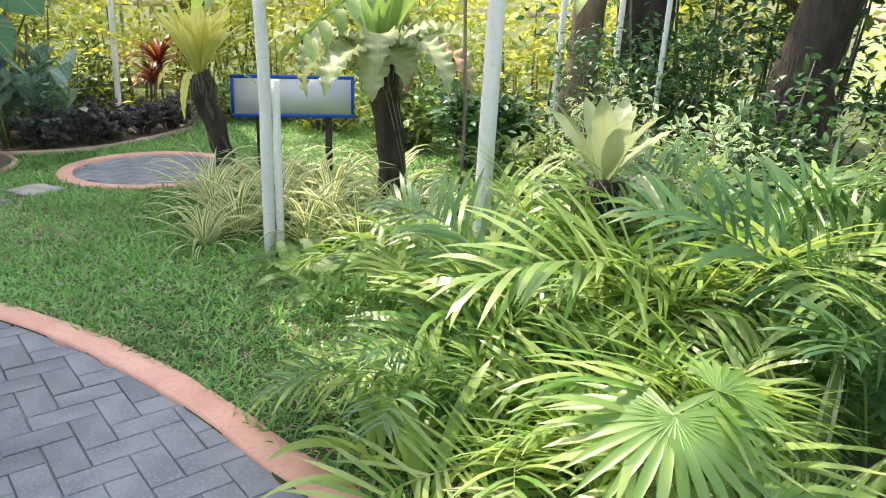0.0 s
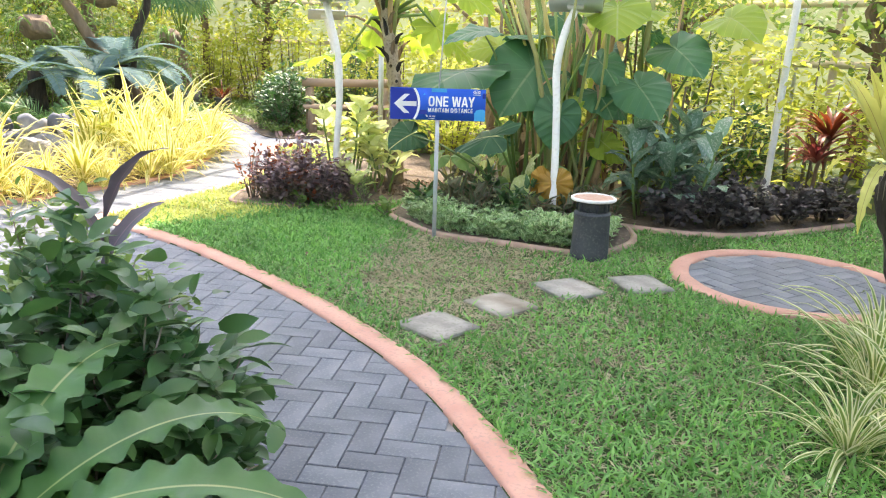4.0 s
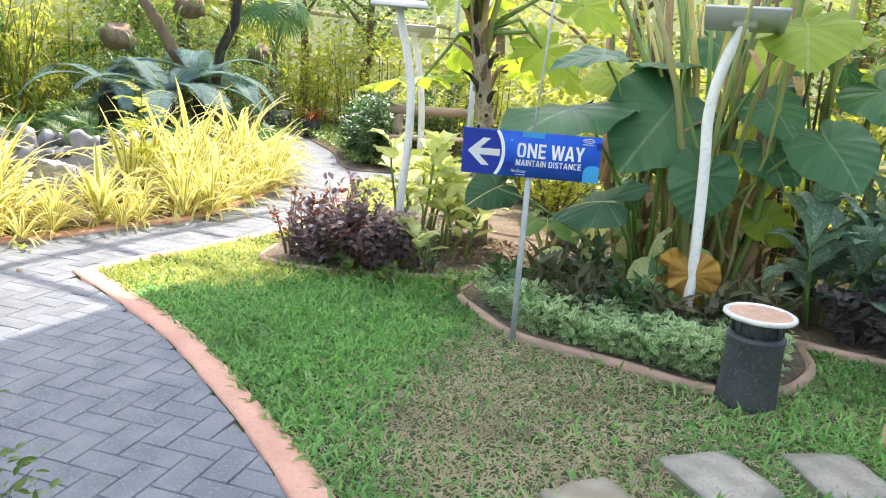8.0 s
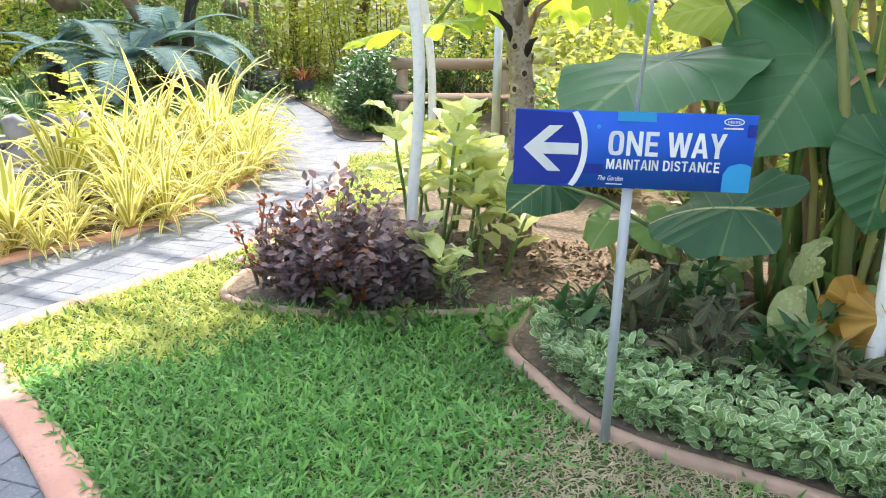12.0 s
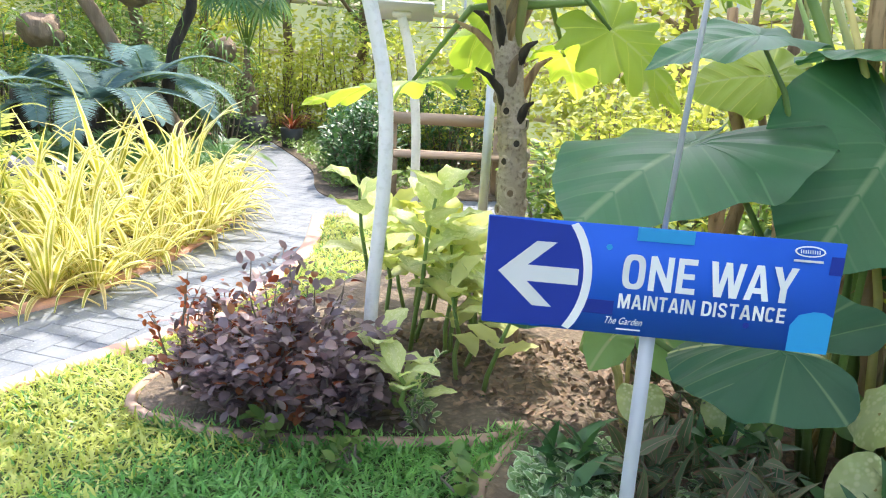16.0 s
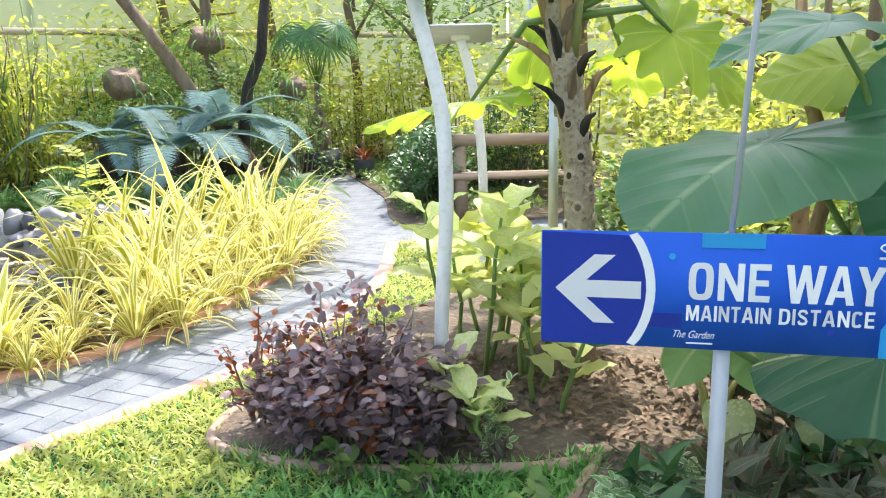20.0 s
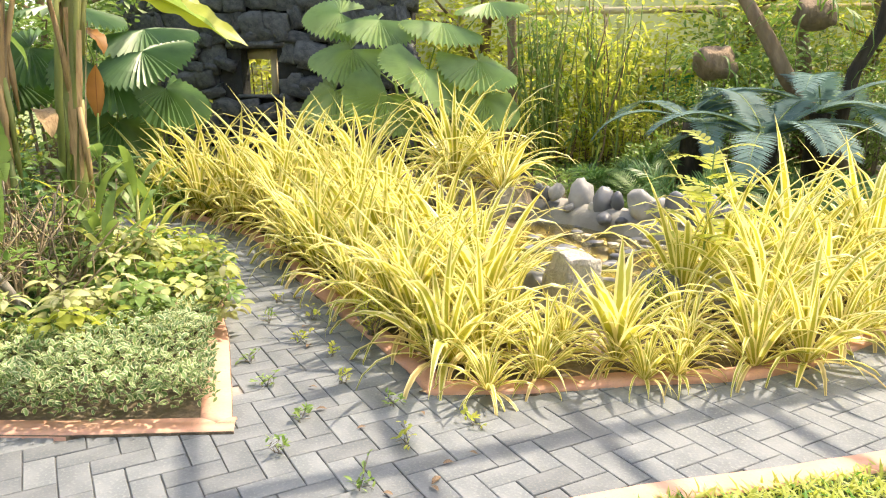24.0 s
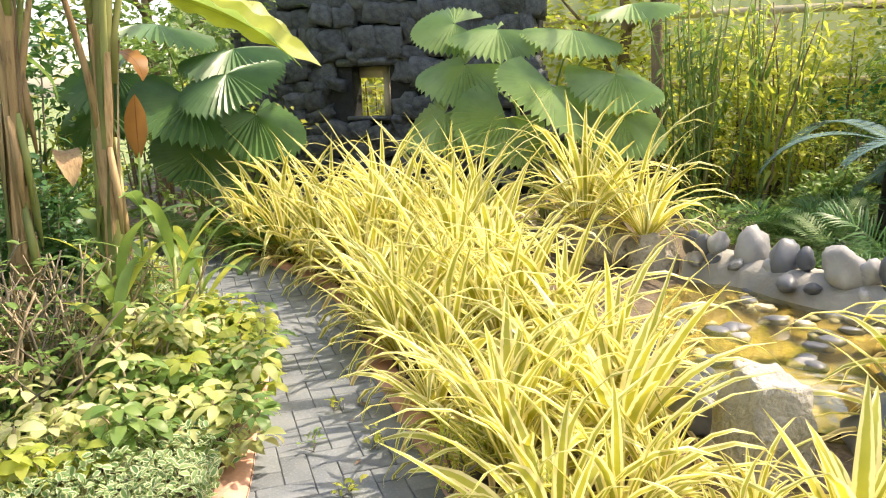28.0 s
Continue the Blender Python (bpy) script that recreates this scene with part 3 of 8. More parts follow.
kerb("kerb", DARK_EDGE, 0.06, 0.05, BROWNKERB, -1, 0.1)
ring = [(RING[0] + RING_R * math.cos(a * math.pi / 36), RING[1] + RING_R * math.sin(a * math.pi / 36)) for a in range(73)]
kerb("kerb", ring, 0.13, 0.035, PINK, 1)
pad = part("pavement", slab([(RING[0] + 0.7 * math.cos(a * math.pi / 24), RING[1] + 0.7 * math.sin(a * math.pi / 24)) for a in range(48)], 0.012, 0.05), GROUT, smooth=False)
tagged(pad, "round grey paved pad in the lawn", "path", kind="structure")

# roof frame of the garden house, high over the paths: steel bars, with sheets over the near part
TURN = math.radians(28)
UX, UY = Vector((math.cos(TURN), math.sin(TURN), 0)), Vector((-math.sin(TURN), math.cos(TURN), 0))
ROOF_Z = 4.6
SHIFT = SUN * (ROOF_Z / SUN.z)
roof = thing("roof_frame", (0, 0, ROOF_Z), "galvanised steel roof bars of the garden house", "roof", kind="structure")
for n in [-3.5 + 0.82 * i for i in range(18)]:
    g = Geo()
    a = UX * -19 + UY * n + SHIFT
    b = UX * 6 + UY * n + SHIFT
    g.tube([(a.x, a.y, 0), (b.x, b.y, 0)], 0.042, 6)
    part("bar", g, STEEL, roof)
for u in (-9.5, -7.4, -5.0, -3.6, -1.0, 2.0):
    g = Geo()
    a, b = UX * u + UY * -4 + SHIFT, UX * u + UY * 11 + SHIFT
    g.tube([(a.x, a.y, 0.05), (b.x, b.y, 0.05)], 0.065, 6)
    part("bar", g, STEEL, roof)
m_sheet, nt, p = nodes_of("frosted_sheet")
tr = nt.nodes.new("ShaderNodeBsdfTranslucent")
tr.inputs[0].default_value = (0.95, 0.96, 0.96, 1)
df = nt.nodes.new("ShaderNodeBsdfDiffuse")
df.inputs[0].default_value = (0.75, 0.78, 0.8, 1)
mx = nt.nodes.new("ShaderNodeMixShader")
mx.inputs[0].default_value = 0.72
nt.links.new(df.outputs[0], mx.inputs[1])
nt.links.new(tr.outputs[0], mx.inputs[2])
nt.links.new(mx.outputs[0], nt.nodes["Material Output"].inputs[0])
SHADE = [(-3.85, -4.0), (-3.85, 7.2), (-2.6, 8.2), (-1.2, 9.4), (1.8, 9.4), (2.3, 6.0), (0.85, 3.5), (0.5, -4.0)]
g = Geo()
low = [UX * u + UY * v + SHIFT for u, v in SHADE]
g.add([(q.x, q.y, 0.1) for q in low] + [(q.x, q.y, 0.106) for q in low], [tuple(range(8)), tuple(range(8, 16))[::-1]] + [(i, (i + 1) % 8, 8 + (i + 1) % 8, 8 + i) for i in range(8)])
part("roof_sheet", g, m_sheet, roof, "frosted roofing sheet", smooth=False)

# ---- built things ----
# four stepping stones
for i, (x, y, turn, s) in enumerate(((-3.48, 4.23, 0, 0.34), (-3.5, 4.76, -7, 0.33), (-3.43, 5.33, -15, 0.35), (-3.19, 5.78, -28, 0.34))):
    bm = box(s, s * 0.92, 0.05, bevel=0.0)
    bmesh.ops.subdivide_edges(bm, edges=bm.edges[:], cuts=5, use_grid_fill=True)
    for v in bm.verts:
        v.co += Vector((noise.noise(v.co * 9 + Vector((i, 0, 0))), noise.noise(v.co * 9 + Vector((0, i, 5))), 0.35 * noise.noise(v.co * 14))) * 0.014
        if abs(v.co.z - 0.025) < 0.01 and max(abs(v.co.x), abs(v.co.y)) > s * 0.42:
            v.co.z -= 0.006
    st = part("stepping_stone", bm, DAMP if i == 1 else STONE)
    st.matrix_world = pose(x, y, 0.008, 0, 0, turn)
    tagged(st, "damp grey stepping stone, half sunk in turf" if i == 1 else "pale square concrete stepping stone set in the lawn", "stepping stone", "stepping stones across the lawn")

# round ash bin
ash = thing("ash_bin", (-3.82, 6.08, 0.01), "dark grey plastic bin with a white rimmed ash tray of sand", "bin")
part("body", lathe([(0.0, 0.0), (0.138, 0.0), (0.142, 0.012), (0.139, 0.03), (0.132, 0.2), (0.129, 0.318), (0.134, 0.328), (0.134, 0.34), (0.118, 0.352), (0.0, 0.352)]), BINGREY, ash)
part("neck", lathe([(0.1, 0.352), (0.104, 0.36), (0.104, 0.425), (0.1, 0.43)]), BINGREY, ash, "dark slotted collar")
for i in range(10):
    a = 2 * math.pi * i / 10
    part("rib", box(0.012, 0.03, 0.075, (0.112 * math.cos(a), 0.112 * math.sin(a), 0.39), 0.003, Matrix.Rotation(a, 4, "Z")), BINGREY, ash)
part("rim", lathe([(0.1, 0.425), (0.158, 0.43), (0.166, 0.438), (0.164, 0.449), (0.152, 0.455), (0.146, 0.448), (0.14, 0.444)]), WHITE, ash, "white ash tray rim")
g = lathe([(r, 0.447 + 0.012 * (1 - r / 0.142)) for r in (0.142, 0.11, 0.08, 0.05, 0.02, 0.0)], 40)
g.v = [(x, y, z + 0.009 * noise.noise(Vector((x * 30, y * 30, 1)))) for x, y, z in g.v]
part("sand", g, SAND, ash, "pinkish sand")

# one-way sign on its post
sign = thing("one_way_sign", (-4.935, 5.55, 0.008), "blue one-way sign with white arrow on steel post", "sign", turn=48.4)
part("post", box(0.032, 0.014, 1.12, (0.0, 0.012, 0.56), 0.003), PANEL, sign, "grey steel post")
g = Geo()
g.tube([(0.0, 0.012, 1.06), (0.028, 0.014, 1.6), (0.06, 0.016, 2.15)], 0.006, 6)
part("rod", g, PANEL, sign, "thin pale grey rod")
SW, SH, SZ = 0.724, 0.238, 1.045
plate = part("plate", box(SW, 0.006, SH, (0, -0.006, SZ), 0.0015), BLUE, sign, "blue printed board")


def flat(name, outline, material, lift, label=""):
    """A print on the board, from points counted from its upper left corner, in shares of its size."""
    g = Geo()
    pts = [((u - 0.5) * SW, -0.009 - lift, SZ + (0.5 - v) * SH) for u, v in outline]
    n = len(pts)
    g.add(pts + [(x, y + lift, z) for x, y, z in pts], [tuple(range(n))] + [(i, n + i, n + (i + 1) % n, (i + 1) % n) for i in range(n)])
    return part(name, g, material, plate, label, smooth=False)


K = SW / SH
R1, R2, CU, CV = 0.267, 0.292, 0.022, 0.5
arc = [-0.19 * math.pi * 1.72 + k * 0.38 * math.pi * 1.72 / 20 for k in range(21)]


def on_disc(r, a):
    return (CU + r * math.cos(a), min(0.995, max(0.005, CV + r * K * math.sin(a))))


flat("print", [(0.003, 0.995), (0.003, 0.005)] + [on_disc(R1, a) for a in arc if abs(r_y := R1 * K * math.sin(a)) <= 0.5], NAVY, 0.0008, "dark blue disc")
edge = [a for a in arc if abs(R1 * K * math.sin(a)) <= 0.52]
flat("print", [on_disc(R1, a) for a in edge] + [on_disc(R2, a) for a in edge[::-1]], INK, 0.0012, "white arc")
flat("arrow", [(0.04, 0.5), (0.147, 0.2), (0.205, 0.2), (0.125, 0.425), (0.275, 0.425), (0.275, 0.575), (0.125, 0.575), (0.205, 0.8), (0.147, 0.8)], INK, 0.0018, "white arrow")
flat("print", [(0.43, 0.0), (0.59, 0.0), (0.59, 0.12), (0.43, 0.12)], CYAN, 0.001, "light blue tab")
flat("print", [(0.885, 0.76), (0.905, 0.66), (0.945, 0.62), (0.975, 0.625), (0.998, 0.66), (0.998, 0.998), (0.885, 0.998)], CYAN, 0.001, "light blue corner")
flat("print", [(0.295, 0.69), (0.385, 0.69), (0.385, 0.82), (0.295, 0.82)], NAVY, 0.001, "dark block")
flat("print", [(0.965, 0.12), (1.0, 0.12), (1.0, 0.28), (0.965, 0.28)], NAVY, 0.001, "dark block")
for u, v in ((0.355, 0.2), (0.765, 0.8)):
    flat("print", [(u + 0.009 * math.cos(a), v + 0.009 * K * math.sin(a)) for a in [k * math.pi / 6 for k in range(12)]], CYAN if v < 0.5 else NAVY, 0.001)
flat("emblem", [(0.905 + 0.042 * math.cos(a), 0.09 + 0.05 * math.sin(a)) for a in [k * math.pi / 8 for k in range(16)]], INK, 0.001, "pale oval emblem")
flat("emblem", [(0.905 + 0.037 * math.cos(a), 0.09 + 0.037 * math.sin(a)) for a in [k * math.pi / 8 for k in range(16)]], BLUE, 0.0016)
for k in range(9):
    u = 0.88 + 0.00625 * k
    flat("emblem_rib", [(u - 0.0022, 0.075), (u + 0.0005, 0.075), (u + 0.0022, 0.108), (u - 0.0005, 0.108)], INK, 0.002)
flat("small_print", [(0.865, 0.165), (0.945, 0.165), (0.945, 0.185), (0.865, 0.185)], INK, 0.001)
flat("small_print", [(0.4, 0.94), (0.47, 0.94), (0.47, 0.952), (0.4, 0.952)], INK, 0.001)


def ring_strip(outer, inner, closed=True):
    n = len(outer)
    return [[outer[i], outer[(i + 1) % n], inner[(i + 1) % n], inner[i]] for i in range(n if closed else n - 1)]


def oval(rx, ry, angles, power=0.62):
    return [(0.5 + rx * math.copysign(abs(math.cos(a)) ** power, math.cos(a)), 0.5 + ry * math.copysign(abs(math.sin(a)) ** power, math.sin(a))) for a in angles]


FULL = [k * math.pi / 14 for k in range(28)]
OPEN = [0.6 + k * (2 * math.pi - 1.2) / 22 for k in range(23)]
BEND = [(0.86, 0.72), (0.78, 0.87), (0.5, 0.915), (0.22, 0.87), (0.14, 0.73), (0.24, 0.6), (0.5, 0.51), (0.76, 0.41), (0.86, 0.27), (0.77, 0.13), (0.5, 0.085), (0.2, 0.13), (0.13, 0.28)]


def bend_sides(line, tx, ty):
    out, inn = [], []
    for i, (x, y) in enumerate(line):
        dx, dy = line[min(i + 1, len(line) - 1)][0] - line[max(i - 1, 0)][0], line[min(i + 1, len(line) - 1)][1] - line[max(i - 1, 0)][1]
        k = math.hypot(dx, dy)
        out.append((x - dy / k * tx, y + dx / k * ty))
        inn.append((x + dy / k * tx, y - dx / k * ty))
    return ring_strip(out, inn, False)


# bold condensed capitals: width, then outlines in a unit cell
CAPITALS = {
    "O": (0.6, ring_strip(oval(0.5, 0.5, FULL), oval(0.21, 0.34, FULL))),
    "C": (0.57, ring_strip(oval(0.5, 0.5, OPEN), oval(0.2, 0.34, OPEN), False)),
    "S": (0.56, bend_sides(BEND, 0.14, 0.085)),
    "D": (0.6, ring_strip([(0, 0), (0.55, 0), (0.85, 0.08), (1, 0.3), (1, 0.7), (0.85, 0.92), (0.55, 1), (0, 1)], [(0.28, 0.16), (0.5, 0.16), (0.67, 0.22), (0.72, 0.36), (0.72, 0.64), (0.67, 0.78), (0.5, 0.84), (0.28, 0.84)])),
    "E": (0.5, [[(0, 0), (1, 0), (1, 0.17), (0.32, 0.17), (0.32, 0.42), (0.92, 0.42), (0.92, 0.58), (0.32, 0.58), (0.32, 0.83), (1, 0.83), (1, 1), (0, 1)]]),
    "N": (0.62, [[(0, 0), (0.26, 0), (0.26, 0.62), (0.74, 0), (1, 0), (1, 1), (0.74, 1), (0.74, 0.38), (0.26, 1), (0, 1)]]),
    "W": (0.95, [[(0, 1), (0.19, 1), (0.29, 0.36), (0.41, 1), (0.59, 1), (0.71, 0.36), (0.81, 1), (1, 1), (0.83, 0), (0.61, 0), (0.5, 0.6), (0.39, 0), (0.17, 0)]]),
    "A": (0.68, [[(0, 0), (0.27, 0), (0.5, 0.78), (0.5, 1), (0.35, 1)], [(1, 0), (0.65, 1), (0.5, 1), (0.5, 0.78), (0.73, 0)], [(0.33, 0.2), (0.67, 0.2), (0.624, 0.36), (0.376, 0.36)]]),
    "Y": (0.66, [[(0, 1), (0.3, 1), (0.5, 0.62), (0.7, 1), (1, 1), (0.64, 0.4), (0.64, 0), (0.36, 0), (0.36, 0.4)]]),
    "M": (0.78, [[(0, 0), (0.2, 0), (0.2, 0.6), (0.42, 0), (0.58, 0), (0.8, 0.6), (0.8, 0), (1, 0), (1, 1), (0.72, 1), (0.5, 0.38), (0.28, 1), (0, 1)]]),
    "I": (0.17, [[(0, 0), (1, 0), (1, 1), (0, 1)]]),
    "T": (0.54, [[(0, 1), (0, 0.83), (0.35, 0.83), (0.35, 0), (0.65, 0), (0.65, 0.83), (1, 0.83), (1, 1)]]),
}


def lettering(word, u0, u1, v0, v1, gap=0.11):
    """Bold printed capitals that fill a box on the board, each letter a part."""
    total = sum(CAPITALS[c][0] for c in word) + gap * (len(word) - 1)
    x = 0.0
    for c in word:
        w, outlines = CAPITALS[c]
        g = Geo()
        for line in outlines:
            pts = [((u0 + (x + px * w) / total * (u1 - u0) - 0.5) * SW, -0.0106, SZ + (0.5 - v1 + py * (v1 - v0)) * SH) for px, py in line]
            n = len(pts)
            g.add(pts, [tuple(range(n))])
        part("letter", g, INK, plate, "white printed capital letter", smooth=False)
        x += w + gap


lettering("ONE", 0.4, 0.608, 0.245, 0.565)
lettering("WAY", 0.645, 0.885, 0.245, 0.565, 0.02)
lettering("MAINTAIN", 0.397, 0.615, 0.612, 0.748)
lettering("DISTANCE", 0.635, 0.868, 0.612, 0.748)
cu = bpy.data.curves.new("script_line", "FONT")
cu.body, cu.size, cu.shear = "The Garden", 0.03, 0.45
tmp = new("script_line", cu)
script_mesh = bpy.data.meshes.new_from_object(tmp)
bpy.data.objects.remove(tmp)
for v in script_mesh.vertices:
    v.co = ((0.36 - 0.5) * SW + v.co.x * 0.55, -0.0104, SZ - 0.4 * SH + v.co.y * 0.75)
put("script_line", script_mesh, INK, plate, "small white script line")


def solar_lamp(line, radius, head, turn, tilt, label):
    """A white bent tube with a flat square lamp head."""
    base = line[0]
    lamp = thing("garden_lamp", base, label, "lamp", "white garden lamps")
    g = Geo()
    pts = [(x - base[0], y - base[1], z - base[2]) for x, y, z in line]
    dense = []
    for i in range(len(pts) - 1):
        a, b, c, d = [Vector(pts[max(0, min(len(pts) - 1, i + k))]) for k in (-1, 0, 1, 2)]
        for k in range(4):
            t = k / 4
            dense.append(0.5 * (2 * b + (c - a) * t + (2 * a - 5 * b + 4 * c - d) * t * t + (3 * b - a - 3 * c + d) * t ** 3))
    dense.append(Vector(pts[-1]))
    g.tube(dense, radius, 14)
    part("pole", g, WHITE, lamp)
    g = Geo()
    g.tube([dense[0], dense[0] + Vector((0, 0, 0.015)), dense[0] + Vector((0, 0, 0.02))], [radius * 1.5, radius * 1.5, radius], 14)
    part("base_collar", g, CEMENT, lamp, "cement collar at the foot")
    if head:
        top = Vector(pts[-1])
        m = Matrix.Translation(top + Vector((0, 0, 0.03))) @ pose(0, 0, 0, tilt, 0, turn)
        h = part("lamp_head", box(head, head * 0.86, 0.022, (0, 0, 0.012), 0.006), PANEL, lamp, "flat pale lamp head")
        h.matrix_local = m
        s = part("bracket", box(head * 0.3, 0.06, 0.03, (0, 0, -0.014), 0.004), WHITE, lamp)
        s.matrix_local = m
    return lamp


solar_lamp([(-4.53, 6.52, 0.03), (-4.545, 6.535, 0.55), (-4.57, 6.535, 1.02), (-4.585, 6.52, 1.33), (-4.55, 6.54, 1.6), (-4.49, 6.58, 1.79)], 0.031, 0.42, 35, -14, "white bent-tube garden lamp standing in the planting bed")
solar_lamp([(-6.66, 5.83, 0.03), (-6.655, 5.84, 0.5), (-6.635, 5.86, 0.9), (-6.63, 5.86, 1.2), (-6.645, 5.84, 1.45), (-6.7, 5.76, 1.84)], 0.031, 0.4, 60, 10, "white bent-tube garden lamp beside the burgundy shrub")
solar_lamp([(-8.55, 7.23, 0.0), (-8.55, 7.23, 0.8), (-8.57, 7.21, 1.2), (-8.6, 7.16, 1.55), (-8.63, 7.11, 1.76)], 0.034, 0.44, 58, -14, "white garden lamp with a flat square head by the bench")
solar_lamp([(-1.05, 4.42, 0.0), (-1.05, 4.43, 0.57), (-1.045, 4.43, 1.0), (-1.06, 4.43, 1.63), (-1.08, 4.43, 2.3)], 0.036, 0, 0, 0, "thick white post in the grass beside the striped plants")
solar_lamp([(-0.99, 4.46, 0.0), (-0.99, 4.46, 0.58), (-0.985, 4.46, 1.06)], 0.024, 0, 0, 0, "shorter pale grey pipe tied to the white post")
solar_lamp([(0.19, 3.62, 0.0), (0.205, 3.62, 0.8), (0.24, 3.62, 2.2)], 0.042, 0, 0, 0, "thick white post among the palms")
for x, y, r in ((0.95, 6.4, 0.025), (1.45, 6.5, 0.025), (1.75, 6.2, 0.022), (-3.9, 9.2, 0.035)):
    solar_lamp([(x, y, 0.0), (x + 0.02, y, 1.0), (x + 0.06, y, 2.5)], r, 0, 0, 0, "slim white post among the shrubs")
g = Geo()
g.tube([(0, 0, 0), (0, 0, 1.75)], 0.03, 10)
gp = part("post", g, STEEL)
gp.location = (-7.62, 7.16, 0.03)
tagged(gp, "grey metal post beside the papaya trunk", "post")

# white board with a blue frame
bd = thing("notice_board", (-1.29, 6.62, 0.0), "blank white board with a blue border on short dark legs", "board", turn=7)
part("panel", box(1.02, 0.02, 0.33, (0, 0, 0.71), 0.003), BOARD, bd, "blank white panel")
for z in (0.545, 0.875):
    part("border", box(1.06, 0.026, 0.03, (0, 0, z), 0.003), BLUE, bd, "blue border")
for x in (-0.515, 0.515):
    part("border", box(0.03, 0.026, 0.30, (x, 0, 0.71), 0.003), BLUE, bd, "blue border")
for x in (-0.3, 0.3):
    part("leg", box(0.06, 0.07, 0.545, (x, 0.05, 0.273), 0.008), DARKBARK, bd, "dark wooden leg")

# rustic bench
bench = thing("bench", (-10.72, 9.02, 0.012), "weathered brown rustic wooden bench", "bench", turn=62)
for z, y in ((0.83, 0.19), (0.46, 0.0)):
    part("rail" if z > 0.5 else "seat", box(1.5, 0.05 if z > 0.5 else 0.36, 0.13 if z > 0.5 else 0.05, (0, y, z), 0.012), WOOD, bench)
for x in (-0.62, 0.62):
    part("leg", box(0.13, 0.12, 0.9, (x, 0.24, 0.45), 0.02), WOOD, bench)
    part("leg", box(0.13, 0.12, 0.44, (x, -0.12, 0.22), 0.02), WOOD, bench)

# ---- kinds of plants ----
LEAF_OVAL = leaf_shape(4, 0.46, 0.5, 0.25, "oval")
LEAF_WIDE = leaf_shape(4, 0.62, 0.5, 0.25, "oval")
LEAF_LANCE = leaf_shape(4, 0.26, 0.6, 0.2, "lance")
LEAF_SMALL = leaf_shape(2, 0.5, 0.4, 0.3, "oval")
LEAF_BRONZE = leaf_shape(4, 0.4, 0.7, 0.25, "lance")
LEAF_THIN = leaf_shape(3, 0.14, 0.5, 0.2, "lance")


def bush(name, at, size, leaf, leaf_len, material, label, category="shrub", stems=14, per=60, seed=1, stem_mat=None, stem_r=0.006, up=0.35, low=0.25, group="", second=None):
    """A shrub: stems that branch from the base to an uneven outline, and leaves along them."""
    r = np.random.default_rng(seed)
    rx, ry, h = size
    g, tips = Geo(), []
    for i in range(stems):
        a = 2 * math.pi * (i + r.uniform(-0.4, 0.4)) / stems * 2.4
        q = math.sqrt((i + 0.6) / stems)
        k = r.uniform(0.72, 1.12)
        tip = Vector((rx * q * math.cos(a) * k, ry * q * math.sin(a) * k, h * (1 - 0.55 * q * q) * r.uniform(0.75, 1.08)))
        base = Vector((tip.x * 0.25, tip.y * 0.25, 0.0))
        mid = Vector((tip.x * 0.6, tip.y * 0.6, tip.z * 0.55)) + Vector(r.normal(0, 0.03, 3))
        line = [base, base.lerp(mid, 0.5) + Vector(r.normal(0, 0.012, 3)), mid, mid.lerp(tip, 0.55) + Vector(r.normal(0, 0.015, 3)), tip]
        g.tube(line, [stem_r * s for s in (1.3, 1.1, 0.9, 0.65, 0.35)], 5)
        tips.append(line)
    ob = thing(name, at, label, category, group)
    tagged(part("branchwork", g, stem_mat or TWIG, ob), kind="stuff")
    p, d = [], []
    for line in tips:
        for _ in range(per):
            u = low + (1 - low) * r.random() ** 0.7
            s = min(3, int(u * 4))
            q = line[s].lerp(line[s + 1], u * 4 - s)
            out = np.array([q.x / max(rx, 0.05), q.y / max(ry, 0.05), 0.0]) * 0.7 + r.normal(0, 0.6, 3)
            out[2] = out[2] * 0.5 + up
            p.append(np.array(q) + r.normal(0, 1, 3) * np.array([rx, ry, h]) * 0.09)
            d.append(out)
    p, d = np.array(p), np.array(d)
    p[:, 2] = np.abs(p[:, 2]) + 0.01
    ups = np.tile([0, 0, 1.0], (len(p), 1)) + r.normal(0, 0.35, (len(p), 3))
    size_of = leaf_len * r.uniform(0.6, 1.15, len(p))
    pick = r.random(len(p)) < (0.22 if second else -1)
    tagged(put("foliage", many("foliage", leaf, p[~pick], frames(d[~pick], ups[~pick]), size_of[~pick]), material, ob), kind="stuff")
    if second:
        put("shoot_foliage", many("foliage", leaf, p[pick], frames(d[pick], ups[pick]), size_of[pick]), second, ob)
    return ob


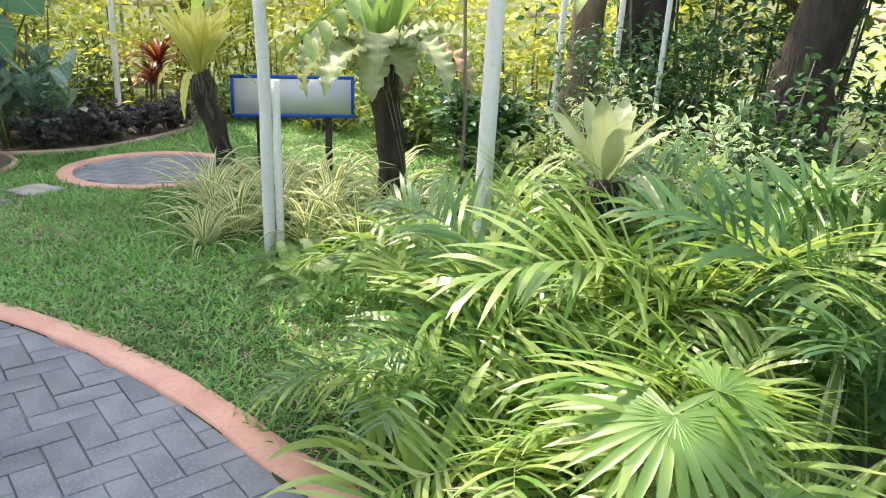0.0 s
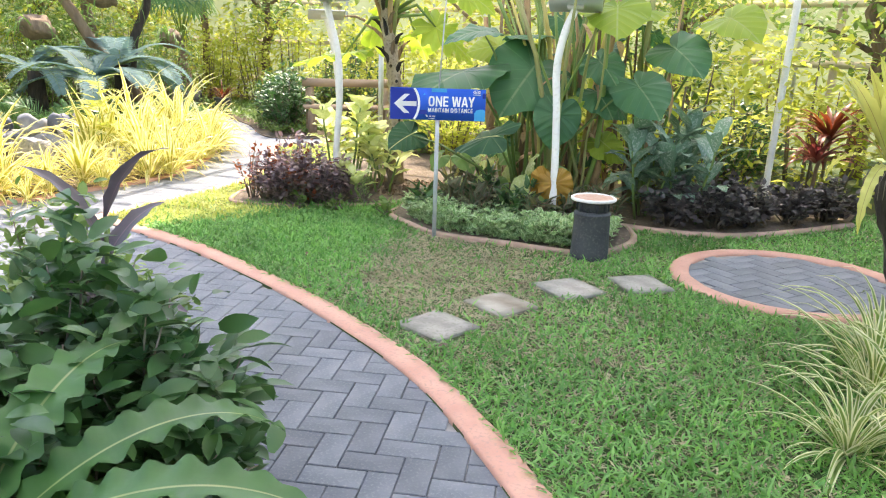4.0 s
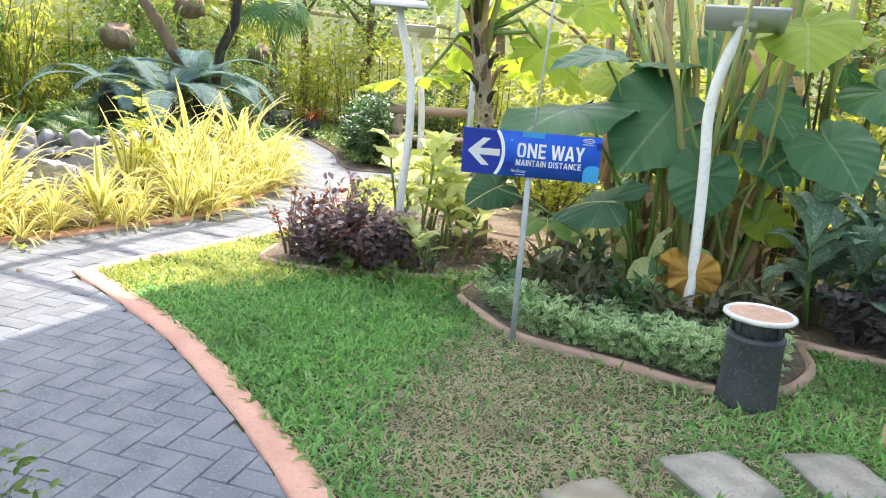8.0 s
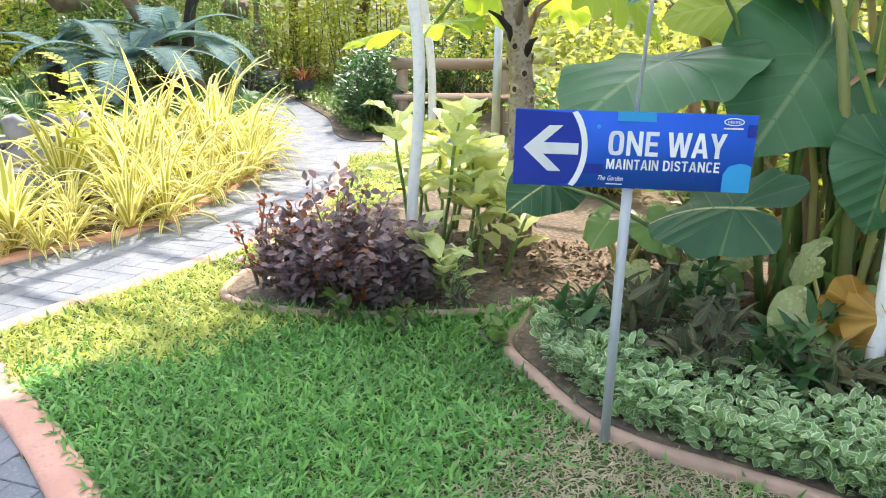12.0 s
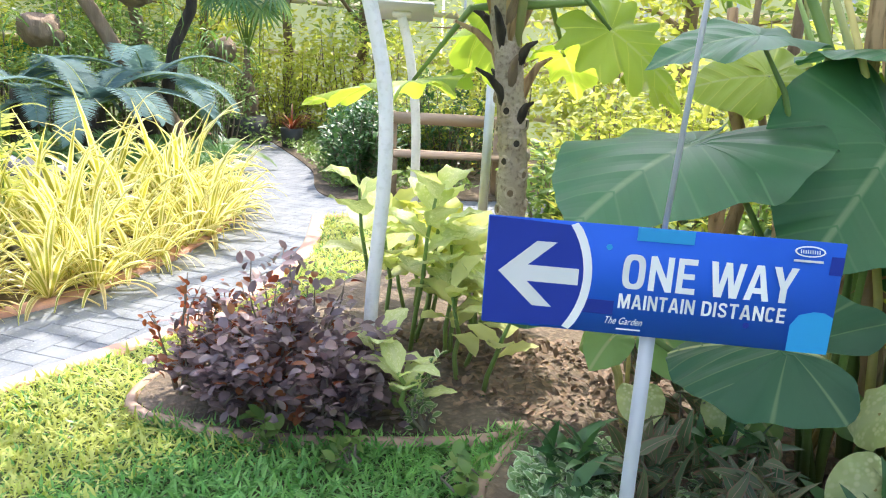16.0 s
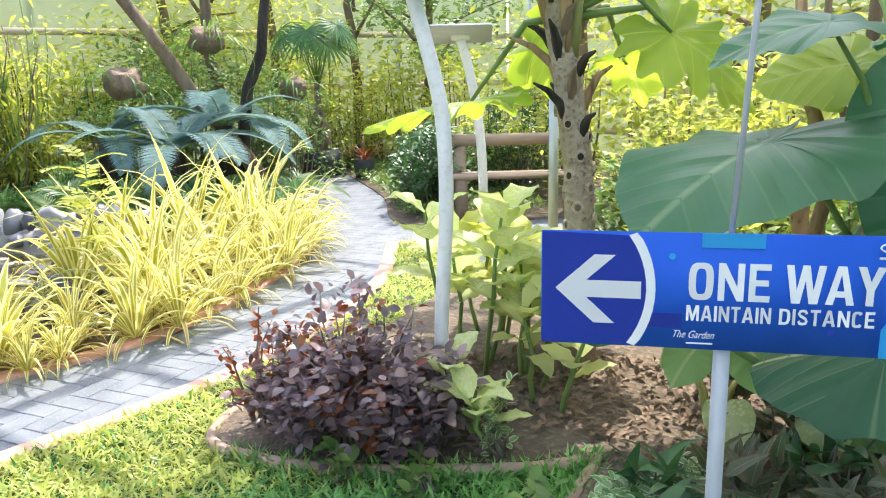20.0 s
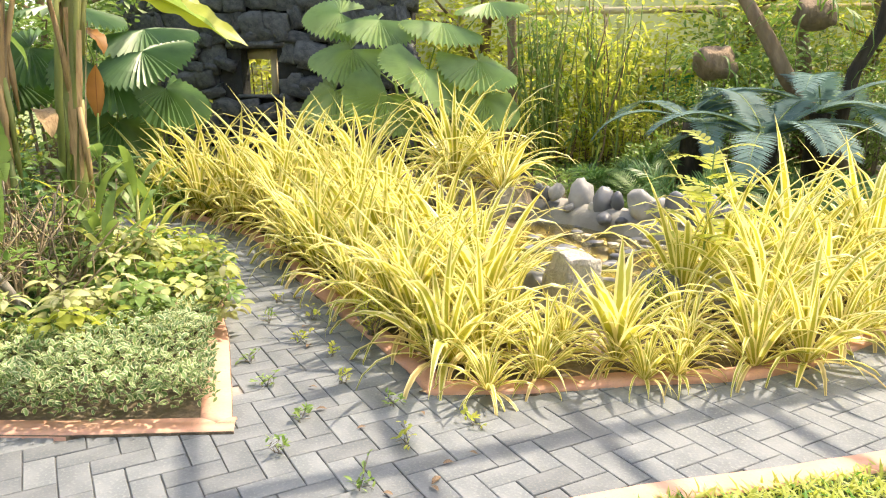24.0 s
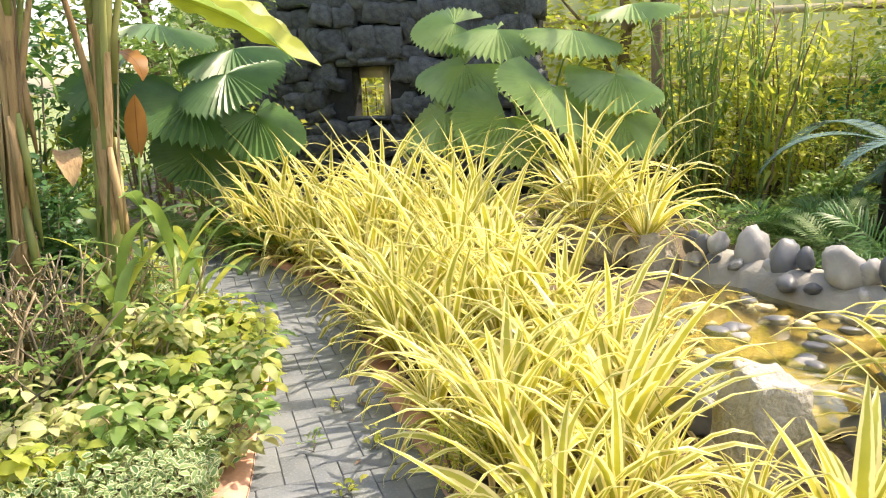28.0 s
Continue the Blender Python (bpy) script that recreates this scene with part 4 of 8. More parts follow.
def carpet(name, poly, z, n, leaf, leaf_len, height, material, label, category, seed, up=0.5, mound=0.0):
    """Ground cover: small leaves at uneven heights over a patch."""
    r = np.random.default_rng(seed)
    a = np.array(poly)
    lo, hi = a.min(0), a.max(0)
    q = r.uniform(lo, hi, (n * 4, 2))
    q = q[inside(poly, q[:, 0], q[:, 1])][:n]
    lump = np.array([0.5 + 0.5 * noise.noise(Vector((x * 4.0, y * 4.0, seed))) for x, y in q])
    p = np.column_stack([q, z + height * (0.15 + 0.85 * r.random(len(q)) ** 0.6) * (0.45 + 0.75 * lump) + mound])
    d = r.normal(0, 1, (len(q), 3))
    d[:, 2] = np.abs(d[:, 2]) * 0.3 + up * r.uniform(0.2, 1, len(q))
    ups = np.tile([0, 0, 1.0], (len(q), 1)) + r.normal(0, 0.3, (len(q), 3))
    me = many(name, leaf, p, frames(d, ups), leaf_len * r.uniform(0.6, 1.2, len(q)))
    return tagged(put(name, me, material), label, category, kind="stuff")


EAR_B = (0.0, 0.1, 0.35, 0.7, 1.1, 1.6, 2.2, 2.6, 2.9, 3.2)  # angle from the tip
EAR_R = (0.88, 0.82, 0.735, 0.675, 0.625, 0.595, 0.6, 0.56, 0.4, 0.08)


def ear_leaf(length, seed, wave=0.05, droop=0.5, cup=0.1, lobe=0.0):
    """A heart-shaped leaf: the stalk joins at the origin, the tip lies along +y; lobes behind; raised veins and a waved edge."""
    r, g = random.Random(seed), Geo()
    na, nr = (88, 8) if lobe else (72, 9)
    ph = r.uniform(0, 6)
    verts, uvs = [(0, 0, 0)], [(0.5, 0.25)]
    for j in range(1, nr + 1):
        q = j / nr
        for i in range(na):
            a = 2 * math.pi * i / na
            b = abs(math.atan2(math.sin(a), math.cos(a)))  # 0 at the tip, pi between the lobes
            k = 0
            while b > EAR_B[k + 1]:
                k += 1
            s = (b - EAR_B[k]) / (EAR_B[k + 1] - EAR_B[k])
            rad = EAR_R[k] + (EAR_R[k + 1] - EAR_R[k]) * s * s * (3 - 2 * s) if k in (0, 6) else EAR_R[k] + (EAR_R[k + 1] - EAR_R[k]) * s
            rad *= length * q * (1 - lobe * (0.5 - 0.5 * math.cos(b * 12)) * min(1, b * 3))
            x, y = rad * math.sin(a), rad * math.cos(a)
            z = -droop * (rad ** 2) / length * (0.55 + 0.45 * math.cos(b) ** 2) + cup * abs(x) * (1 - q * 0.4) + wave * length * q ** 3 * (math.sin(a * 7 + ph) * 0.5 + 0.35 * math.sin(a * 13 + 2 * ph)) + 0.05 * length * q * math.sin(a * 2 + ph)
            verts.append((x, y, z))
            uvs.append((0.5 + 0.5 * x / (0.75 * length), 0.3 + 0.6 * y / length))
    faces = [(0, 1 + i, 1 + (i + 1) % na) for i in range(na)]
    for j in range(nr - 1):
        faces += [(1 + j * na + i, 1 + (j + 1) * na + i, 1 + (j + 1) * na + (i + 1) % na, 1 + j * na + (i + 1) % na) for i in range(na)]
    g.add(verts, faces, uvs)
    return g


def aim(at, to, up=(0, 0, 1)):
    """A pose at a point with +y towards another and +z near up."""
    d = (Vector(to) - Vector(at)).normalized()
    x = d.cross(Vector(up)).normalized()
    z = x.cross(d)
    return Matrix((x.to_4d(), d.to_4d(), z.to_4d(), Vector((*at, 1)))).transposed()


def ear_plant(name, at, leaves, label, category="elephant ear plant", stalk_r=0.018, material=None):
    """leaves: stalk end, tip, length and material of each; stalks rise from the base."""
    ob = thing(name, at, label, category)
    base = Vector(at)
    for i, (end, tip, length, mat, *facing) in enumerate(leaves):
        e = Vector(end) - base
        lf = part("leaf", ear_leaf(length, round(abs(end[0]) * 10) + 7 * i, 0.05, 0.3), mat or material, ob)
        d = (Vector(tip) - Vector(end)).normalized()
        face = Vector(facing[0]) if facing else Vector((0.35, -0.6, 0.75))
        lf.matrix_local = aim(e, e + d, face)
        g = Geo()
        foot = Vector((e.x * 0.12 + rnd.uniform(-0.06, 0.06), e.y * 0.12 + rnd.uniform(-0.06, 0.06), 0.0))
        m1 = foot.lerp(e, 0.45) + Vector((-e.x * 0.12, -e.y * 0.12, e.z * 0.12))
        m2 = foot.lerp(e, 0.8) + Vector((-e.x * 0.06, -e.y * 0.06, e.z * 0.09))
        g.tube([foot, m1, m2, e + Vector((0, 0, -0.004))], [stalk_r, stalk_r * 0.75, stalk_r * 0.55, stalk_r * 0.35], 8)
        part("stalk", g, STALK, ob)
    return ob


def fan_leaf(radius, seed, pleats=34, span=5.0, depth=0.12):
    """A pleated fan: the stalk joins at the origin, the middle lies along +y."""
    r, g = random.Random(seed), Geo()
    n = pleats * 2
    rows = []
    for j in range(5):
        q = (0.03, 0.3, 0.6, 0.86, 1.0)[j]
        row = []
        for i in range(n + 1):
            a = -span / 2 + span * i / n
            odd = i % 2
            rad = radius * q * (1 - 0.06 * (abs(a) / (span / 2)) ** 2)
            if j == 4:
                rad *= 0.955 if odd else 1.0
            z = (depth if odd else -depth) * radius * q * 0.35 - (0.16 + 0.1 * math.cos(a)) * rad * rad / radius - 0.1 * abs(math.sin(a)) * rad + 0.06 * radius * q * math.sin(a * 2.3 + seed)
            row.append((rad * math.sin(a), rad * math.cos(a), z))
        rows.append(row)
    g.sheet(rows)
    return g


def split_fan(radius, seed, fingers=22, span=4.6):
    """A fan cut almost to its heart into folded fingers."""
    r, g = random.Random(seed), Geo()
    for i in range(fingers):
        a = -span / 2 + span * i / (fingers - 1)
        L = radius * (1 - 0.25 * abs(a / (span / 2)) ** 1.5) * r.uniform(0.93, 1.04)
        w = radius * 0.046
        rows = []
        for k in range(6):
            u = k / 5
            y = L * u
            wd = w * (0.35 + 1.3 * u if u < 0.5 else 1.0) * (1 - max(0, (u - 0.5) / 0.5) ** 1.5) + 0.001
            z = -0.2 * radius * u * u
            c, s = math.cos(a), math.sin(a)
            rows.append([(y * s - wd * c, y * c + wd * s, z + wd * 0.35), (y * s, y * c, z), (y * s + wd * c, y * c - wd * s, z + wd * 0.35)])
        g.sheet(rows)
    return g


def frond(length, leaflet, pairs, seed, width=0.018, arch=1.3, rise=1.0, droop=0.5, spread=1.1, rib=0.008, vee=0.35, segs=3, split=False, wild=0.0):
    """A feather leaf along +y from the origin: an arching rib with leaflets on both sides. Returns rib and leaflets."""
    r = random.Random(seed)
    ribs, lf, pieces = Geo(), Geo(), []
    line, p, a = [], Vector((0, 0, 0)), rise
    n = 24
    for i in range(n + 1):
        line.append((p.copy(), a))
        p = p + Vector((0, math.cos(a), math.sin(a))) * (length / n)
        a -= arch / n * (0.5 + i / n)
    ribs.tube([q for q, _ in line], [rib * (1 - 0.85 * i / n) for i in range(n + 1)], 5)
    for k in range(pairs):
        u = 0.14 + 0.85 * k / (pairs - 1)
        i = min(n - 1, int(u * n))
        q, a = line[i]
        q = q.lerp(line[i + 1][0], u * n - i)
        fwd = Vector((0, math.cos(a), math.sin(a)))
        upv = Vector((0, -math.sin(a), math.cos(a)))
        L = leaflet * (math.sin(math.pi * (0.12 + 0.8 * u)) ** 0.6) * r.uniform(0.9, 1.08)
        for sgn in (-1, 1):
            d = (Vector((sgn, 0, 0)) * math.sin(spread * (1.1 - 0.5 * u)) + fwd * math.cos(spread * (1.1 - 0.5 * u)) + upv * vee).normalized()
            if wild:
                if r.random() < 0.08:
                    continue
                d = (d + Vector((r.gauss(0, wild), r.gauss(0, wild), r.gauss(0, wild)))).normalized()
            rows, pt, dd = [], q.copy(), d.copy()
            for s in range(segs + 1):
                t = s / segs
                w = width * (0.5 + t * 1.2 if t < 0.4 else 1) * (1 - max(0, (t - 0.4) / 0.6) ** 1.7) * 0.5 + 0.0006
                sd = dd.cross(upv).normalized() * w
                rows.append([pt - sd + upv * w * 0.25, pt + sd + upv * w * 0.25])
                pt = pt + dd * (L / segs)
                dd = (dd + Vector((0, 0, -droop / segs))).normalized()
            if split:
                lf = Geo()
                pieces.append(lf)
            lf.sheet(rows)
    return ribs, pieces or lf


def palm_meshes(length, leaflet, pairs, seeds, mat, rib_mat, **kw):
    out = []
    for s in seeds:
        a, b = frond(length, leaflet, pairs, s, **kw)
        ra, lb = a.mesh("rib"), b.mesh("leaflets")
        ra.materials.append(rib_mat)
        lb.materials.append(mat)
        out.append((ra, lb))
    return out


def add_frond(parent, pair, m, stuff=False):
    f = new("frond", pair[1])
    f.parent = parent
    f.matrix_local = m
    if stuff:
        tagged(f, kind="stuff")
    r = new("rib", pair[0])
    r.parent = f
    return f


def strap_rosette(parent, n, length, width, material, seed, rise=(0.5, 1.35), sag=(0.6, 1.6), z=0.0, name="leaf", wave=0.0):
    """Broad strap leaves of a nest fern, each a part."""
    r = random.Random(seed)
    for i in range(n):
        g = Geo()
        h = 2 * math.pi * (i + r.uniform(-0.3, 0.3)) / n * 2.6
        q = i / n
        L = length * r.uniform(0.8, 1.1)
        strap(g, (0.04 * math.cos(h), 0.04 * math.sin(h), z), h, L, width * r.uniform(0.8, 1.15), rise[0] + (rise[1] - rise[0]) * q, r.uniform(*sag), wave)
        part(name, g, material, parent)


def strap(g, base, heading, length, width, rise, sag, wave=0.0, segs=16):
    """A broad leaf with a midrib and, if wave is given, a ruffled edge."""
    segs = 60 if wave > 0.15 else segs
    f = 1.9 if wave > 0.15 else 1.0
    c, s = math.cos(heading), math.sin(heading)
    p, a, rows = Vector(base), rise, []
    side = Vector((-s, c, 0))
    for i in range(segs + 1):
        u = i / segs
        w = width * 0.5 * min(1, 0.22 + 2.2 * u) * (1 - max(0, (u - 0.55) / 0.45) ** 2.0) + 0.001
        up = Vector((-c * math.sin(a), -s * math.sin(a), math.cos(a)))
        k = wave * w
        rows.append([p - side * w * (1 + 0.4 * k / w * math.sin(u * 31 * f)) + up * (0.2 * w + k * math.sin(u * 34 * f)), p - side * w * 0.5 + up * 0.08 * w, p, p + side * w * 0.5 + up * 0.08 * w, p + side * w * (1 + 0.4 * k / w * math.sin(u * 27 * f + 2)) + up * (0.2 * w + k * math.sin(u * 37 * f + 1.7))])
        p = p + Vector((c * math.cos(a), s * math.cos(a), math.sin(a))) * (length / segs)
        a -= sag * (0.4 + 1.2 * u) / segs
    g.sheet(rows)


def rock_mesh(name, sx, sy, sz, seed, rough=0.25, detail=2):
    bm = bmesh.new()
    bmesh.ops.create_icosphere(bm, subdivisions=detail + 1, radius=1)
    for v in bm.verts:
        q = v.co * 1.3 + Vector((seed * 3.1, seed * 1.7, 0))
        k = 1 + rough * (noise.noise(q) + 0.5 * noise.noise(q * 2.6) + 0.25 * noise.noise(q * 6))
        v.co = Vector((v.co.x * sx, v.co.y * sy, v.co.z * sz)) * k
    me = bpy.data.meshes.new(name)
    bm.to_mesh(me)
    bm.free()
    me.shade_smooth()
    return me


def trunk_line(x0, x1, n=7, wob=0.02, seed=1):
    r = random.Random(seed)
    a, b = Vector(x0), Vector(x1)
    return [a.lerp(b, i / n) + (Vector((r.gauss(0, wob), r.gauss(0, wob), 0)) if 0 < i < n else Vector()) for i in range(n + 1)]


def tree(at, height, crown, leaf, leaf_len, material, label, seed, trunk_r=0.09, limbs=9, per=260, bark=None, low=0.35):
    """A tapered trunk with limbs and a crown of many small leaves with gaps."""
    r = np.random.default_rng(seed)
    ob = thing("tree", at, label, "tree", "trees round the garden")
    g = Geo()
    top = Vector((r.normal(0, 0.15), r.normal(0, 0.15), height * 0.8))
    line = trunk_line((0, 0, 0), top, 7, 0.05, seed)
    g.tube(line, [trunk_r * (1.25 - 0.95 * i / 7) for i in range(8)], 9)
    p, d = [], []
    for i in range(limbs):
        u = low + (1 - low) * i / limbs
        k = min(6, int(u * 7))
        root = line[k].lerp(line[k + 1], u * 7 - k)
        a = i * 2.4 + r.uniform(-0.4, 0.4)
        L = crown * r.uniform(0.65, 1.1) * (1.1 - 0.5 * u)
        tip = root + Vector((math.cos(a) * L, math.sin(a) * L, L * r.uniform(0.15, 0.7)))
        mid = root.lerp(tip, 0.5) + Vector((0, 0, 0.08 * L))
        g.tube([root, mid, tip], [trunk_r * 0.42, trunk_r * 0.25, trunk_r * 0.08], 6)
        for _ in range(per):
            c = root.lerp(mid, r.random()) if r.random() < 0.25 else mid.lerp(tip, r.random() * 1.25)
            p.append(np.array(c) + r.normal(0, 0.17 * L + 0.05, 3))
            q = r.normal(0, 1, 3)
            q[2] = q[2] * 0.5 - 0.1
            d.append(q)
    part("trunk", g, bark or BARK, ob)
    p, d = np.array(p), np.array(d)
    p[:, 2] = np.maximum(p[:, 2], 0.05)
    ups = np.tile([0, 0, 1.0], (len(p), 1)) + r.normal(0, 0.4, (len(p), 3))
    tagged(put("crown", many("crown", leaf, p, frames(d, ups), leaf_len * r.uniform(0.6, 1.2, len(p))), material, ob), kind="stuff")
    return ob


def hedge(size, n, leaf_len, material, label, seed, at=(0, 0, 0)):
    """A tall leafy thicket: lumps of leaves on rising branches, open at the top."""
    r = np.random.default_rng(seed)
    w, dp, h = size
    ob = thing("thicket", at, label, "bushes", "thickets behind the garden")
    g = Geo()
    lumps = []
    for i in range(26):
        c = np.array([r.uniform(-w / 2, w / 2), r.uniform(-dp / 2, dp / 2), h * r.uniform(0.08, 1.0) ** 0.8])
        lumps.append((c, r.uniform(0.16, 0.36) * min(1.0, h)))
        g.tube([(c[0] * 0.8, c[1] * 0.8, 0), (c[0] * 0.95, c[1] * 0.9, c[2] * 0.6), c], [0.02, 0.014, 0.006], 5)
    tagged(part("branchwork", g, TWIG, ob), kind="stuff")
    k = r.integers(0, len(lumps), n)
    cs, rs = np.array([l[0] for l in lumps])[k], np.array([l[1] for l in lumps])[k]
    p = cs + r.normal(0, 1, (n, 3)) * rs[:, None] * np.array([1.1, 1.0, 0.75])
    p[:, 2] = np.abs(p[:, 2])
    d = r.normal(0, 1, (n, 3))
    d[:, 2] = d[:, 2] * 0.5 - 0.15
    ups = np.tile([0, 0, 1.0], (n, 1)) + r.normal(0, 0.4, (n, 3))
    tagged(put("foliage", many("foliage", LEAF_SMALL, p, frames(d, ups), leaf_len * r.uniform(0.6, 1.2, n)), material, ob), kind="stuff")
    return ob

# ---- the island: gold striped plants, pond, rocks ----
BLADES = []
for i in range(36):
    g, q = Geo(), (i % 12) / 11
    g.blade((0.05 * (1 - q), 0, 0), 0, 0.94 * (0.8 + 0.2 * q) * rnd.uniform(0.6, 1.15), 0.057 * rnd.uniform(0.6, 1.25), 0.42 + 1.05 * q + rnd.uniform(-0.15, 0.15), rnd.uniform(0.2, 1.1) if rnd.random() < 0.6 * q else rnd.uniform(1.6, 2.9) - 0.5 * q, 7, 0.3, rnd.uniform(-0.9, 0.9))
    me = g.mesh("blade")
    me.materials.append(SPIDEROLD if i % 12 == 0 else SPIDER)
    BLADES.append(me)


def blade_tuft(x, y, z, s):
    """A striped plant whose leaves are parts."""
    ob = thing("gold_striped_plant", (x, y, z), "tuft of long arching gold and cream striped leaves", "striped plant", "gold striped plants round the pond")
    ob.scale = (s, s, s * rnd.uniform(0.9, 1.1))
    for i in range(38):
        b = new("blade", BLADES[i % 36])
        b.parent = ob
        b.matrix_local = pose(0, 0, 0, rnd.uniform(-5, 5), rnd.uniform(-5, 5), i * 137.5 + rnd.uniform(-25, 25))
    return ob

isle_soil = part("bed_soil", slab(ISLE_POLY, 0.0, 0.05), EARTH, smooth=False)
tagged(isle_soil, "dark island soil under the striped plants", "soil", kind="structure")
POND = smooth_line([(-9.7, 3.75), (-10.3, 3.45), (-11.0, 3.3), (-11.9, 3.4), (-12.0, 3.75), (-11.7, 4.2), (-11.3, 4.75), (-10.6, 5.0), (-10.0, 4.75), (-9.6, 4.3), (-9.7, 3.75)], 0.15)[:-1]
bed = part("pond_bed", slab(POND, 0.006, 0.02), PONDBED, smooth=False)
tagged(bed, "amber silt and gravel of the shallow pond", "pond bed", kind="structure")
m_water, nt, p = nodes_of("clear_amber_water")
p.inputs["Base Color"].default_value = (0.86, 0.8, 0.5, 1)
p.inputs["Roughness"].default_value = 0.03
p.inputs["Transmission Weight"].default_value = 1.0
p.inputs["IOR"].default_value = 1.33
bumped(nt, p, noisy(nt, 9.0, 2.0), 0.12, 0.01)
water = part("water", slab(POND, 0.04, 0.004), m_water, smooth=False)
water.visible_shadow = False
tagged(water, "still shallow amber pond water", "water", kind="structure")

spots = []
r = random.Random(21)


def along(line, inward, start, stop, step, jit=0.06):
    out, run = [], 0.0
    for a, b in zip(line, line[1:]):
        L = math.hypot(b[0] - a[0], b[1] - a[1])
        run += L
        if run >= step:
            run = 0.0
            d = ((b[0] - a[0]) / L, (b[1] - a[1]) / L)
            x, y = a[0] - d[1] * inward + r.gauss(0, jit), a[1] + d[0] * inward + r.gauss(0, jit)
            if start <= x <= stop:
                out.append((x, y))
    return out


for inward, step, s in ((0.0, 0.34, 0.92), (0.45, 0.44, 1.15)):
    spots += [(x, y, 0.02, (s - 0.12) * r.uniform(0.85, 1.12)) for x, y in along(ISLE_RIGHT, inward + 0.08, -11.2, -8.0, step)]
    spots += [(x, y, 0.02, s * r.uniform(0.85, 1.12)) for x, y in along(ISLE_LEFT, -inward - 0.26, -12.6, -8.3, step)]
spots += [(x, y, 0.02, r.uniform(0.95, 1.2)) for x, y in along(ISLE_LEFT, -1.05, -12.8, -8.8, 0.42)]
spots += [(x, y, 0.02, r.uniform(0.9, 1.15)) for x, y in along(ISLE_RIGHT, 1.05, -11.0, -9.6, 0.42)]
spots += [(-12.9, 2.6, 0.3, 1.15), (-13.0, 3.0, 0.3, 1.1), (-12.6, 3.15, 0.25, 1.0), (-13.5, 2.4, 0.25, 1.2), (-12.4, 1.7, 0.05, 1.15), (-12.2, 0.9, 0.05, 1.2), (-13.0, 1.6, 0.1, 1.2), (-12.9, 0.6, 0.05, 1.15), (-12.6, -0.1, 0.03, 1.1), (-13.7, 1.0, 0.05, 1.2)]
spots = [(x, y, z, s * (1.25 if x < -11.0 else 1.08 if x < -9.6 else 0.95)) for x, y, z, s in spots]
spots = [q for q in spots if not bool(inside(POND, np.array([q[0]]), np.array([q[1]]))[0])]
# low young tufts at the tip, so that the pond shows behind them
spots = [(x, y, z, s * (0.62 if x > -9.3 and 3.4 < y < 4.5 else 1.0)) for x, y, z, s in spots if not (-9.75 < x < -8.8 and 3.62 < y < 4.35)]
for q in spots:
    blade_tuft(*q)

# pond rocks
RIVER = [rock_mesh("river_stone", 0.115, 0.09, 0.075, s, 0.28) for s in range(4)]
for me in RIVER:
    me.materials.append(PEBBLE)
DARK = [rock_mesh("dark_river_stone", 0.125, 0.085, 0.07, s + 9, 0.16) for s in range(3)]
for me in DARK:
    me.materials.append(DARKPEBBLE)
ledge_line = smooth_line([(-12.45, 3.55), (-12.15, 3.95), (-11.85, 4.25), (-11.6, 4.6), (-11.45, 5.0), (-11.3, 5.4)], 0.1)
g, rows = Geo(), []
for i, (x, y) in enumerate(ledge_line):
    k = 0.015 * noise.noise(Vector((x * 7, y * 7, 0)))
    rows.append([(x + 0.2 + k, y - 0.1, -0.02), (x + 0.15 + k, y - 0.08, 0.16 + k), (x + 0.05, y - 0.03, 0.22 + k), (x - 0.12, y + 0.05, 0.22 + k), (x - 0.2, y + 0.08, 0.0)])
g.sheet(rows)
tagged(part("pond_ledge", g, CEMENT), "grey cement ledge at the back of the pond", "ledge", kind="structure")
r = random.Random(4)
for i in range(15):
    u = (i + 0.5) / 15 * (len(ledge_line) - 1)
    (x0, y0), (x1, y1) = ledge_line[int(u)], ledge_line[min(int(u) + 1, len(ledge_line) - 1)]
    x, y = x0 + (x1 - x0) * (u % 1), y0 + (y1 - y0) * (u % 1)
    for k in range(2):
        if k and i % 3 == 2:
            continue
        dark = (i * 3 + k * 2) % 5 in (0, 3)
        ob = new("dark_river_stone" if dark else "river_stone", (DARK if dark else RIVER)[(i + k) % 3])
        s = r.choice((0.75, 0.95, 1.15, 1.3, 1.55)) * r.uniform(0.9, 1.1) if k == 0 else r.uniform(0.5, 1.0)
        ob.matrix_world = pose(x + (0.03 if k == 0 else 0.14) + r.gauss(0, 0.04), y - (0.0 if k == 0 else 0.07) + r.gauss(0, 0.05), (0.27 if k == 0 else 0.16) + r.uniform(-0.02, 0.06), r.uniform(-50, 50), r.choice((15, 50, 75)) + r.uniform(-20, 20), r.uniform(0, 360)) @ Matrix.Diagonal((s, s, s, 1))
        tagged(ob, "smooth dark river stone set in the pond ledge" if dark else "rounded grey river stone set in the pond ledge", "stone", "river stones on the pond ledge")
WARM = [rock_mesh("pebble", 0.115, 0.085, 0.06, s + 20, 0.3) for s in range(3)]
for me in WARM:
    me.materials.append(BUFFROCK)
for i in range(52):
    a, q = r.uniform(0, 6.283), r.uniform(0.3, 1.0)
    x, y = -10.9 + 1.02 * q * math.cos(a), 4.05 + 0.62 * q * math.sin(a)
    ob = new("pebble", r.choice(RIVER + DARK + DARK + WARM))
    s = r.uniform(0.3, 0.85)
    ob.matrix_world = pose(x, y, 0.016, r.uniform(-15, 15), r.uniform(-15, 15), r.uniform(0, 360)) @ Matrix.Diagonal((s, s, s * 0.65, 1))
    tagged(ob, "wet stone lying in the shallow pond", "stone", "stones in the pond")
